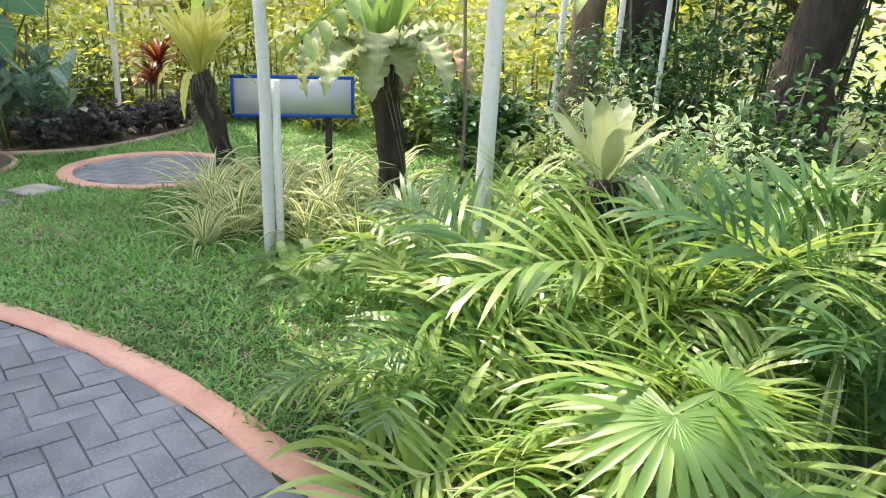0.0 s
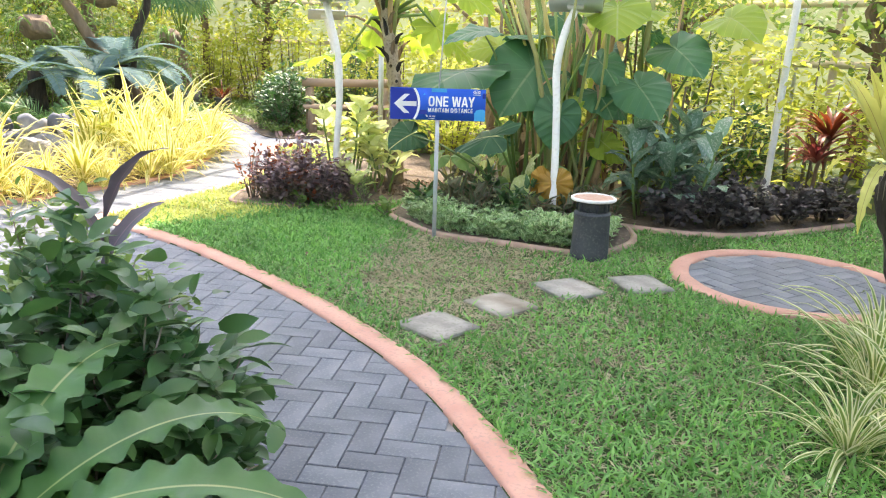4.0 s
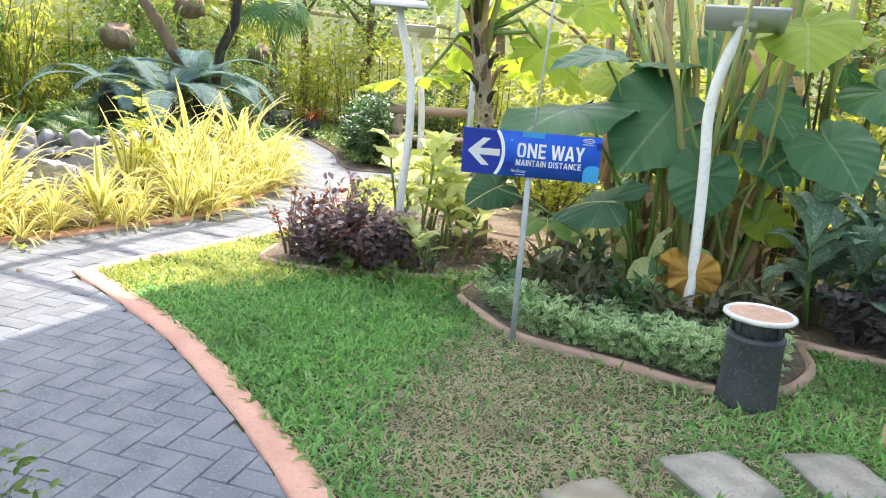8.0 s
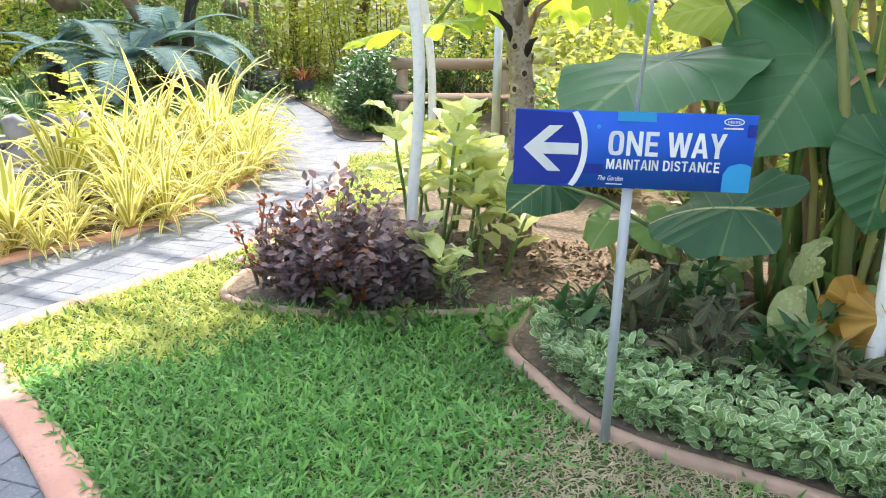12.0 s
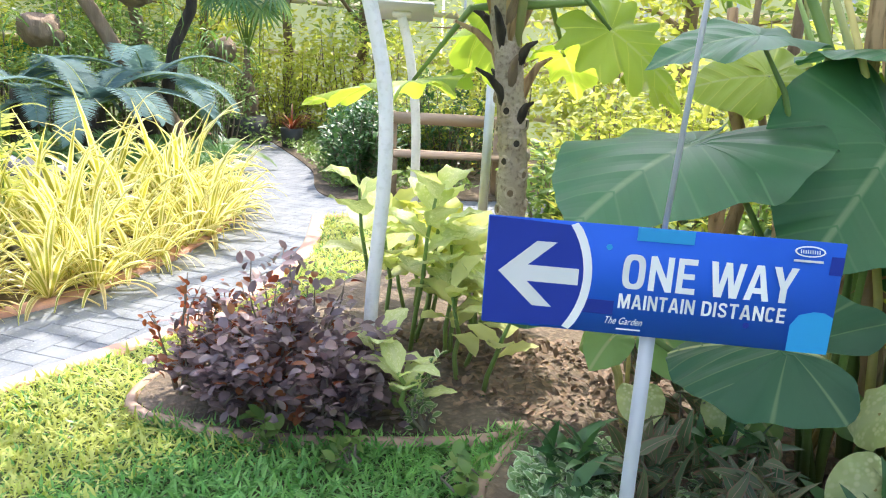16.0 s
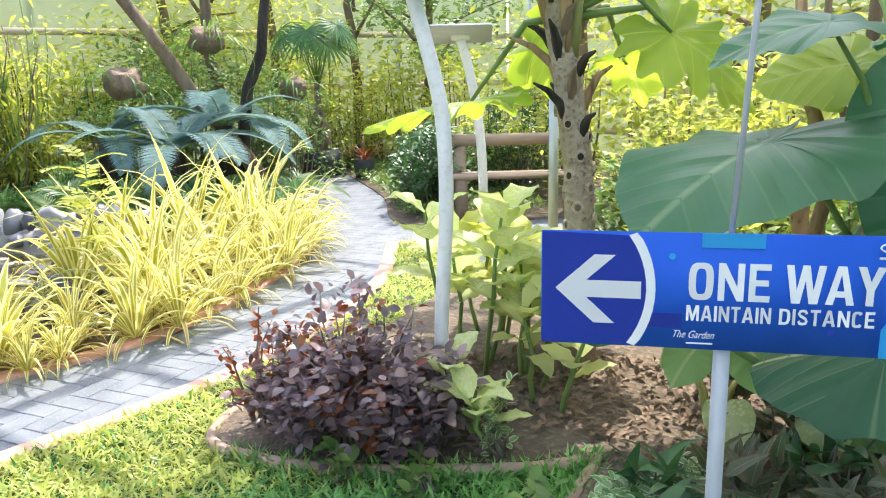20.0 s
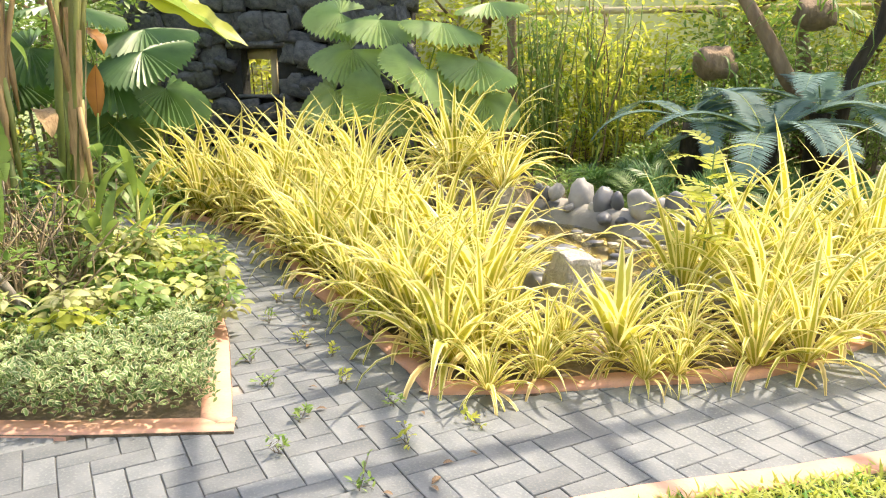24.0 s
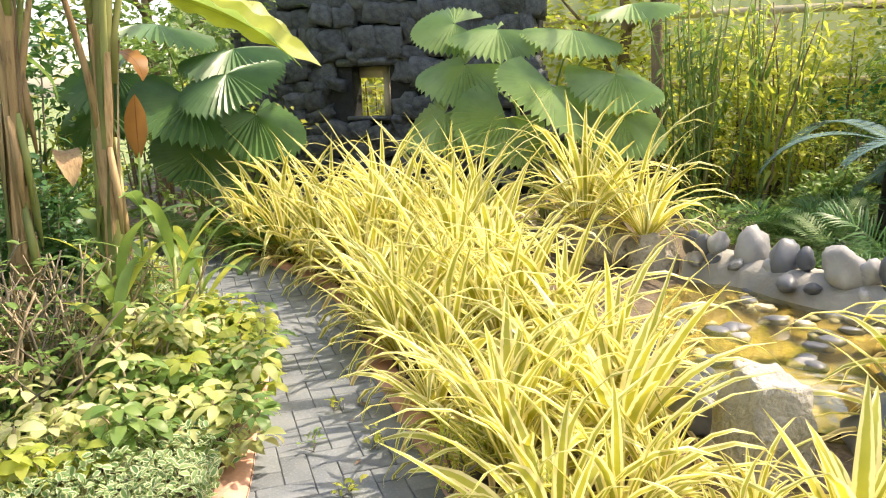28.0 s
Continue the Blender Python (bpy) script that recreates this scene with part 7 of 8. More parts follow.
# banana clump
for i, (x, y, lean, h, rad, mat) in enumerate(((-9.66, 0.26, (-0.05, 0.22), 2.6, 0.06, CANE), (-9.36, -0.08, (-0.03, 0.2), 2.6, 0.06, SHEATH), (-9.0, -0.75, (0.1, 0.1), 2.4, 0.06, SHEATH))):
    bn = thing("banana_plant", (x, y, 0.012), "banana plant with a fibrous brown and green trunk", "banana plant", "banana plants beside the pond path")
    g = Geo()
    g.tube(trunk_line((0, 0, 0), (lean[0], lean[1], h), 8, 0.012, 60 + i), [rad * k for k in (1.3, 1.15, 1.05, 1.0, 0.95, 0.9, 0.85, 0.8, 0.7)], 12)
    part("trunk", g, mat, bn)
    rr = random.Random(i)
    for k in range(16):
        a, z0 = k * 2.4 + rr.uniform(-0.2, 0.2), rr.uniform(0.0, 1.2)
        z1 = z0 + rr.uniform(0.7, 1.4)
        g, rows = Geo(), []
        for j in range(9):
            z = z0 + (z1 - z0) * j / 8
            c = Vector((lean[0] * z / h, lean[1] * z / h, z))
            q = rad * (1.18 - 0.1 * z) + 0.006 + (0.03 * (j / 8) ** 3 if k % 3 == 0 else 0)
            w = rr.uniform(0.14, 0.2) + 0.1 * math.sin(j * 0.8 + k)
            rows.append([c + Vector((q * math.cos(a + d), q * math.sin(a + d), 0)) for d in (-w, -w * 0.3, w * 0.3, w)])
        g.sheet(rows)
        part("sheath_strip", g, (SHEATH, CANE, BARK, SHEATH)[k % 4], bn, "peeling strip of leaf sheath")
    for k in range(7):
        a = rr.uniform(0, 6.28)
        g = Geo()
        z0 = rr.uniform(0.5, 1.9)
        c = Vector((lean[0] * z0 / h, lean[1] * z0 / h, z0))
        g.tube([c + Vector((rad * math.cos(a), rad * math.sin(a), 0)), c + Vector((rad * 1.15 * math.cos(a + 0.2), rad * 1.15 * math.sin(a + 0.2), -0.25)), c + Vector((rad * 1.4 * math.cos(a + 0.1), rad * 1.4 * math.sin(a + 0.1), -0.5))], [0.02, 0.026, 0.008], 6)
        part("sheath", g, SHEATH if k % 3 else CANE, bn, "peeling dry sheath")
    for k in range(6):
        a, z0 = 1.1 * k + 2 * i, 1.35 + 0.12 * k
        c = Vector((lean[0] * z0 / h, lean[1] * z0 / h, z0))
        g = Geo()
        out = Vector((math.cos(a), math.sin(a), 0))
        g.tube([c + out * rad * 0.8, c + out * (rad + 0.03) + Vector((0, 0, 0.3)), c + out * (rad + 0.14) + Vector((0, 0, 0.75)), c + out * (rad + 0.34) + Vector((0, 0, 1.15))], [0.026, 0.02, 0.015, 0.01], 7)
        part("leaf_stalk", g, CANE if k % 3 else SHEATH, bn, "yellow-green leaf stalk")
    for k in range(5):
        a = 1.3 * k + i
        g = Geo()
        strap(g, (lean[0], lean[1], h - 0.15), a, 1.0, 0.32, 1.1, 1.7, 0.08)
        part("leaf", g, BANANA, bn)
big = thing("banana_leaf", (-8.3, 0.55, 0.012), "tall upright banana shoot with a broad torn green leaf", "banana plant")
for j, (ox, oy, w, top, low) in enumerate(((0.18, 0.12, 0.34, 2.15, 0.35), (-0.35, -0.45, 0.3, 2.1, 0.9), (-0.28, -0.1, 0.2, 1.55, 0.85), (0.3, -0.25, 0.3, 2.2, 0.7))):
    g = Geo()
    rr = random.Random(j + 3)
    for side in (-1, 1):
        u = 0.0
        while u < 0.99:
            v = min(1.0, u + rr.uniform(0.05, 0.24))
            fold, sag, notch = rr.uniform(-0.3, 0.2), rr.uniform(0.0, 0.1), rr.choice((1.0, 0.93, 0.7))
            rows = []
            for i in range(7):
                q = u + (v - u) * i / 6
                z = top + (low - top) * q
                ww = w * 0.5 * min(1, 0.25 + 3.2 * q) * (1 - max(0, (q - 0.62) / 0.38) ** 1.8) + 0.002
                c = Vector((ox - 0.1 * q, oy + 0.12 * q, z))
                dx, out = Vector((-0.62, 0.72, 0)), Vector((0.7, 0.65, 0))
                rows.append([c + dx * side * ww * k + out * ww * fold * k * k + Vector((0, 0, -sag * ww * k)) for k in (0.0, 0.35, 0.7, notch if i in (0, 6) else 1.0)])
            g.sheet(rows, [(0.5 + 0.5 * side * k, u + (v - u) * i / 6) for i in range(7) for k in (0.0, 0.35, 0.7, 1.0)])
            u = v
    part("leaf", g, BANANA, big)
g = Geo()
g.tube([(0, 0, 0), (0.0, 0.0, 0.9), (0.1, 0.06, 2.2)], [0.04, 0.03, 0.015], 8)
part("stem", g, CANE, big)
arm = thing("arching_leaf", (-9.9, 0.02, 0.012), "banana leaf arching over the path, sunlight coloured in as yellow-green", "banana plant")
g = Geo()
g.tube([(0, 0, 0), (-0.03, 0.05, 1.3), (-0.15, 0.05, 2.15), (-0.42, 0.14, 2.2)], [0.045, 0.035, 0.025, 0.012], 9)
part("stem", g, CANE, arm)
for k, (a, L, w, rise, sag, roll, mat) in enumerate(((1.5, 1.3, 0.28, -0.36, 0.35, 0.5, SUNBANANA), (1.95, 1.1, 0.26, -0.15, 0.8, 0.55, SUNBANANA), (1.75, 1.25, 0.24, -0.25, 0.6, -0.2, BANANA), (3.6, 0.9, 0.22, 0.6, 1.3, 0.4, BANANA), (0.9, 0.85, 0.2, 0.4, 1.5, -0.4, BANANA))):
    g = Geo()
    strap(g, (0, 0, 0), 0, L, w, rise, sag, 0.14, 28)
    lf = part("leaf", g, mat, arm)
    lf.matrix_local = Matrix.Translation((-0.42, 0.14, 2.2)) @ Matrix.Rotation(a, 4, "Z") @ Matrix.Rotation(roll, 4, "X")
for k, (x, y, z, a, L, w, mat) in enumerate(((-0.02, 0.15, 1.75, 1.5, 0.42, 0.18, BROWNLEAF), (0.55, -0.4, 1.5, 2.0, 0.5, 0.2, PALELEAF), (0.62, -0.35, 1.75, 2.6, 0.75, 0.12, NESTGREEN), (0.45, -0.1, 2.15, 0.3, 0.6, 0.16, BROWNLEAF), (0.25, 0.05, 1.2, 0.9, 0.45, 0.14, SHEATH))):
    g = Geo()
    strap(g, (x, y, z), a, L, w, 0.3, 2.2, 0.1, 14)
    part("leaf", g, mat, arm, "drooping aged leaf" if mat in (BROWNLEAF, SHEATH) else "")
bl = thing("canna", (-9.92, 0.34, 0.012), "thin canna stem with one upright brown leaf", "foliage plant")
g = Geo()
g.tube([(0, 0, 0), (0.02, 0.0, 0.6), (-0.02, 0.02, 1.18)], [0.012, 0.01, 0.008], 6)
part("stem", g, STALK, bl)
g = Geo()
strap(g, (-0.02, 0.02, 1.15), 1.0, 0.38, 0.13, 1.5, 0.15, 0.05)
part("leaf", g, BROWNLEAF, bl, "brown upright leaf")
for a, z, L in ((2.2, 0.7, 0.4), (4.8, 0.5, 0.4), (0.4, 0.85, 0.35)):
    g = Geo()
    strap(g, (0, 0, z), a, L, 0.12, 0.8, 1.4, 0.05)
    part("leaf", g, NESTGREEN, bl)

# ---- behind the pond ----
fan = thing("fan_palm", (-14.6, 1.9, 0.0), "clump of large round pleated fan palm leaves", "palm")
FANS = [fan_leaf(0.5, s) for s in (1.0, 2.5, 4.0)]
fan_meshes = [f.mesh("leaf", False) for f in FANS]
for me in fan_meshes:
    me.materials.append(FAN)
# same fans in the shade-coloured material, for the palm by the ruin
shade_fans = [f.mesh("leaf", False) for f in FANS]
for me in shade_fans:
    me.materials.append(SHADEFAN)
r = random.Random(8)


def add_fans(ob, spec, meshes):
    for x, y, z, tx, ty, tz, s in spec:
        lf = new("leaf", r.choice(meshes))
        lf.parent = ob
        lf.matrix_local = aim((x, y, z), (x + tx, y + ty, z + tz), (0.3 + r.uniform(-0.25, 0.25), 0.3 + r.uniform(-0.35, 0.35), 0.85)) @ Matrix.Diagonal((s * 1.15, s * 1.15, s * 1.15, 1))
        g = Geo()
        g.tube([(r.uniform(-0.08, 0.08), r.uniform(-0.08, 0.08), 0), (x * 0.4, y * 0.4, z * 0.75), (x, y, z)], [0.014, 0.011, 0.008], 6)
        part("stalk", g, STALK, ob)


add_fans(fan, [(0.45, -0.8, 1.75, 0.5, -0.5, -0.22, 1.0), (0.95, 0.25, 1.5, 0.6, 0.15, -0.3, 1.0), (0.5, 0.8, 1.6, 0.4, 0.5, -0.3, 0.95), (0.7, -0.95, 1.25, 0.5, -0.4, -0.4, 1.0), (0.85, -0.25, 1.2, 0.6, -0.1, -0.4, 0.95), (0.4, -0.45, 2.1, 0.5, -0.3, -0.1, 0.95), (0.45, 0.35, 2.05, 0.5, 0.4, -0.15, 0.95), (0.2, -1.0, 2.2, 0.3, -0.6, 0.0, 0.85), (0.6, 0.9, 1.15, 0.5, 0.4, -0.45, 0.85), (0.15, 0.9, 2.3, 0.3, 0.5, 0.0, 0.85)], fan_meshes)
fan2 = thing("fan_palm", (-13.2, -1.7, 0.0), "fan palm with pleated leaves beside the ruin, shade painted into their colour", "palm")
add_fans(fan2, [(0.7, 0.5, 1.45, 0.5, 0.4, -0.35, 1.05), (0.3, 0.95, 1.3, 0.3, 0.5, -0.4, 1.0), (0.7, -0.4, 1.75, 0.6, -0.2, -0.2, 1.05), (0.3, 0.75, 1.95, 0.4, 0.5, -0.1, 1.05), (0.6, 0.1, 2.2, 0.6, 0.0, 0.0, 1.05), (0.5, -0.8, 1.4, 0.6, -0.3, -0.3, 1.0), (0.8, 1.0, 1.7, 0.5, 0.5, -0.2, 0.95), (0.6, 0.5, 0.95, 0.5, 0.3, -0.4, 0.9)], shade_fans)
sl = thing("strap_plant", (-12.9, -0.9, 0.0), "upright strap-leaved green plant", "foliage plant")
strap_rosette(sl, 22, 0.85, 0.07, SHRUB, 201, (0.8, 1.45), (0.3, 1.2))
for i, (x, y, s) in enumerate(((-12.2, -0.7, 1.3), (-11.9, -1.2, 1.2), (-12.5, -1.3, 1.3), (-12.7, -0.3, 1.2), (-12.0, -0.3, 1.0))):
    palm_clump((x, y, 0.01), 12, FERNS, "bright sunlit sword fern by the path", 210 + i, (0, 20), (0.8 * s, 1.1 * s), "sword_fern")
for k, (bx, by, n) in enumerate(((-16.0, 3.5, 24), (-15.9, 4.3, 20))):
    bamboo = thing("cane_clump", (bx, by, 0.0), "clump of thin upright green canes with narrow leaves", "bamboo")
    g = Geo()
    p, d = [], []
    for i in range(n):
        a, q = r.uniform(0, 6.28), r.uniform(0, 0.4)
        foot = Vector((q * math.cos(a), q * math.sin(a), 0))
        top = foot + Vector((r.gauss(0, 0.25), r.gauss(0, 0.25), r.uniform(1.8, 2.9)))
        cane = Geo()
        cane.tube(trunk_line(foot, top, 5, 0.02, i), [0.016, 0.015, 0.013, 0.011, 0.009, 0.006], 6)
        part("cane", cane, r.choice((CANE, STALK, STALK, BARK)), bamboo)
        for _ in range(22):
            u = r.uniform(0.2, 1.0)
            p.append(np.array(foot.lerp(top, u)) + rng.normal(0, 0.06, 3))
            d.append(rng.normal(0, 1, 3) * np.array([1, 1, 0.5]) - np.array([0, 0, 0.4]))
    p, d = np.array(p), np.array(d)
    put("foliage", many("leaves", LEAF_LANCE, p, frames(d, np.tile([0, 0, 1.0], (len(p), 1))), rng.uniform(0.16, 0.3, len(p))), SUNNY if k else SHRUB, bamboo)

# cycad and its neighbours
CYC = palm_meshes(1.3, 0.25, 52, (21, 22, 23), CYCAD, STALK, width=0.025, arch=1.6, rise=0.62, droop=0.25, rib=0.011, vee=0.12, spread=1.35, segs=2)


def cycad(at, n, stem, label, seed, size=(0.85, 1.1)):
    r = random.Random(seed)
    ob = thing("cycad", at, label, "cycad")
    g = Geo()
    g.tube([(0, 0, 0), (0, 0, stem * 0.5), (0, 0, stem)], [0.15, 0.14, 0.11], 12)
    part("trunk", g, DARKBARK, ob)
    for i in range(n):
        s = 1.15 * r.uniform(*size)
        add_frond(ob, r.choice(CYC), pose(0, 0, stem, r.uniform(-18, 18), 0, i * 137.5 + r.uniform(-12, 12)) @ Matrix.Diagonal((s, s, s, 1)), True)
    return ob


cycad((-13.1, 5.85, 0.0), 11, 0.75, "cycad with long blue-green feathery fronds behind the pond", 71)
cycad((-13.9, 6.6, 0.0), 8, 1.0, "tall cycad with blue-green arching fronds", 72)
cycad((-13.7, 5.2, 0.0), 6, 0.9, "cycad with blue-green arching fronds", 73, (0.7, 0.95))
for i, (x, y, s) in enumerate(((-12.3, 5.0, 1.3), (-12.5, 5.5, 1.3), (-12.1, 6.1, 1.3), (-12.9, 4.6, 1.3), (-12.2, 6.7, 1.2), (-13.2, 7.1, 1.3), (-13.3, 4.4, 1.3), (-11.7, 5.7, 1.1), (-11.5, 6.4, 1.0))):
    palm_clump((x, y, 0.01), 14, FERNS if i % 2 else DUSK, "low dark green fern behind the pond" if i % 2 else "low dark green feathery palm behind the pond", 230 + i, (0, 25), ((1.0 if i % 2 else 0.5) * s, (1.3 if i % 2 else 0.62) * s), "sword_fern" if i % 2 else "low_palm")
hang = thing("mossy_tree", (-14.7, 6.7, 0.0), "leaning tree trunk with a hanging fern root ball", "tree")
g = Geo()
g.tube(trunk_line((0.2, 0.6, 0), (-0.3, -1.4, 3.2), 7, 0.05, 3), [0.12, 0.11, 0.1, 0.1, 0.09, 0.08, 0.07, 0.06], 10)
part("trunk", g, BARK, hang)
g = Geo()
g.tube(trunk_line((0.0, 0.3, 0), (0.2, 0.9, 3.4), 7, 0.05, 5), [0.1, 0.09, 0.085, 0.08, 0.075, 0.07, 0.06, 0.05], 10)
part("trunk", g, DARKBARK, hang)
for x, y, z, s in ((0.05, -0.05, 2.1, 0.24), (0.1, -1.15, 1.55, 0.26), (0.1, 1.1, 1.45, 0.2)):
    me = rock_mesh("root_ball", s, s, s * 0.8, z * 7, 0.4)
    me.materials.append(BARK)
    rb = put("root_ball", me, BARK, hang, "brown fern root ball")
    rb.location = (x, y, z)
    g = Geo()
    for k in range(38):
        h = r.uniform(0, 6.28)
        g.blade((x + 0.16 * math.cos(h), y + 0.16 * math.sin(h), z + r.uniform(-0.1, 0.15)), h, r.uniform(0.5, 1.0), 0.03, r.uniform(0, 0.8), r.uniform(2.0, 3.0), 6)
    part("hanging_leaves", g, FERN, hang)

sap = thing("sapling", (-9.6, 4.68, 0.02), "slender sapling with sunlit yellow-green feathered leaves", "sapling")
g = Geo()
g.tube([(0, 0, 0), (0.01, 0.0, 0.5), (0.0, 0.02, 1.02)], [0.009, 0.007, 0.004], 6)
part("stem", g, STALK, sap)
SAPF = []
for sd in (41, 42):
    a, bits = frond(0.36, 0.13, 7, sd, width=0.045, arch=0.9, rise=0.55, droop=0.3, rib=0.003, vee=0.1, split=True)
    a = a.mesh("frond")
    a.materials.append(STALK)
    bits = [q.mesh("leaflet") for q in bits]
    for me in bits:
        me.materials.append(SUNNY)
    SAPF.append((a, bits))
for i in range(15):
    f = new("frond", SAPF[i % 2][0])
    f.parent = sap
    f.matrix_local = pose(0, 0, 0.3 + 0.05 * i, rnd.uniform(-8, 8), 0, i * 137.5) @ Matrix.Diagonal((1.15 - 0.03 * i,) * 3 + (1,))
    for me in SAPF[i % 2][1]:
        new("leaflet", me).parent = f

# palm in a dark planter, far end of the path
pp = thing("potted_palm", (-15.9, 8.6, 0.012), "palm with a rough trunk in a dark square planter", "palm")
part("planter", box(0.55, 0.55, 0.42, (0, 0, 0.21), 0.02), POT, pp, "dark square planter")
g = Geo()
g.tube(trunk_line((0, 0, 0.38), (-0.03, 0.03, 1.55), 9, 0.008, 3), [0.15, 0.17, 0.17, 0.16, 0.13, 0.09, 0.06, 0.05, 0.045, 0.04], 14)
g.v = [(x * (1 + 0.25 * noise.noise(Vector((x * 12, y * 12, z * 18)))), y * (1 + 0.25 * noise.noise(Vector((x * 12 + 5, y * 12, z * 18)))), z) for x, y, z in g.v]
part("trunk", g, BARK, pp)
for i in range(44):
    a, z = i * 2.4, 0.5 + 0.0135 * i
    q = 0.16 if z < 0.85 else 0.12
    g = Geo()
    g.blade((q * math.cos(a), q * math.sin(a), z), a, 0.11, 0.05, 1.0, 0.2, 3, 0.5)
    part("leaf_base", g, BARK if i % 3 else SHEATH, pp, "old brown leaf base")
for i in range(10):
    a = i * 2.4
    out = Vector((math.cos(a), math.sin(a), 0))
    e = Vector((-0.03, 0.03, 1.85 + 0.03 * i)) + out * 0.55 + Vector((0, 0, 0.3))
    g = Geo()
    g.tube([Vector((-0.03, 0.03, 1.3 + 0.03 * i)), Vector((-0.03, 0.03, 1.7 + 0.03 * i)) + out * 0.2 + Vector((0, 0, 0.2)), e], [0.015, 0.012, 0.008], 6)
    part("stalk", g, STALK, pp)
    lf = part("leaf", split_fan(0.5, i, 18), DARKPALM if i % 3 else SHRUB, pp, "hanging split fan leaf")
    lf.matrix_local = aim(e, e + out * 0.55 + Vector((0, 0, -0.75)), out + Vector((0, 0, 0.7)))
red = thing("bromeliad", (-15.1, 9.05, 0.012), "low rust-red strap-leaved plant in a dark pot", "foliage plant")
part("pot", lathe([(0, 0), (0.14, 0), (0.18, 0.3), (0.16, 0.3), (0.14, 0.26), (0, 0.26)], 20), POT, red)
g = Geo()
for i in range(36):
    g.blade((0, 0, 0.26), rnd.uniform(0, 6.28), rnd.uniform(0.35, 0.6), 0.03, rnd.uniform(0.4, 1.3), rnd.uniform(1.2, 2.2), 5)
part("leaves", g, RUST, red)

for x, y, q in ((-8.94, 2.96, 0.6), (-8.4, 3.3, 0.5), (-8.38, 3.74, 0.55), (-8.55, 4.1, 0.6), (-8.64, 4.47, 0.5), (-8.88, 4.94, 0.6)):
    blade_tuft(x, y, 0.02, q)
for x, y, q in ((-9.0, 2.9, 1.0), (-9.06, 3.34, 1.05), (-10.6, 2.0, 0.9), (-8.55, 4.1, 0.72)):
    tall = thing("tall_striped_plant", (x, y, 0.03), "tall upright gold striped plant with broad blades", "striped plant", "striped plants on the island")
    r = random.Random(x)
    for i in range(20):
        g = Geo()
        g.blade((0, 0, 0), i * 2.4 + r.uniform(-0.3, 0.3), q * r.uniform(0.6, 0.95), 0.068 * r.uniform(0.8, 1.2), 0.9 + 0.03 * i, r.uniform(0.3, 1.3), 7, 0.35, r.uniform(-0.5, 0.5))
        part("blade", g, SPIDER, tall)
for i, (x, y) in enumerate(((-8.47, 3.16), (-8.75, 2.75), (-9.2, 4.35), (-10.3, 1.62))):
    bush("feathery_sprig", (x, y, 0.02), (0.1, 0.1, 0.3), LEAF_THIN, 0.06, SUNNY, "small feathery yellow-green sprig between the striped plants", "seedling", 9, 40, 330 + i, up=0.4)

# taller lawn blades against the bed's kerb
line = np.array([q for q in PLANT_EDGE if -6.95 < q[0] < -5.75 and q[1] < 6.25])
gen = np.random.default_rng(44)
k = gen.integers(0, len(line) - 1, 1500)
spot = line[k] + (line[k + 1] - line[k]) * gen.random((1500, 1))
way = line[k + 1] - line[k]
way /= np.linalg.norm(way, axis=1, keepdims=True)
spot = spot + np.column_stack([way[:, 1], -way[:, 0]]) * gen.uniform(-0.01, 0.09, (1500, 1))
d = gen.normal(0, 1, (1500, 3))
d[:, 2] = np.abs(d[:, 2]) * 0.4 + 0.5
edge_grass = put("edge_grass", many("edge_grass", leaf_shape(2, 0.2, 0.8, 0.15, "lance"), np.column_stack([spot, np.full(1500, 0.005)]), frames(d, np.tile([0, 0, 1.0], (1500, 1)) + gen.normal(0, 0.3, (1500, 3))), gen.uniform(0.05, 0.1, 1500)), LAWN)
tagged(edge_grass, "longer green grass against the weathered kerb", "lawn", kind="stuff")

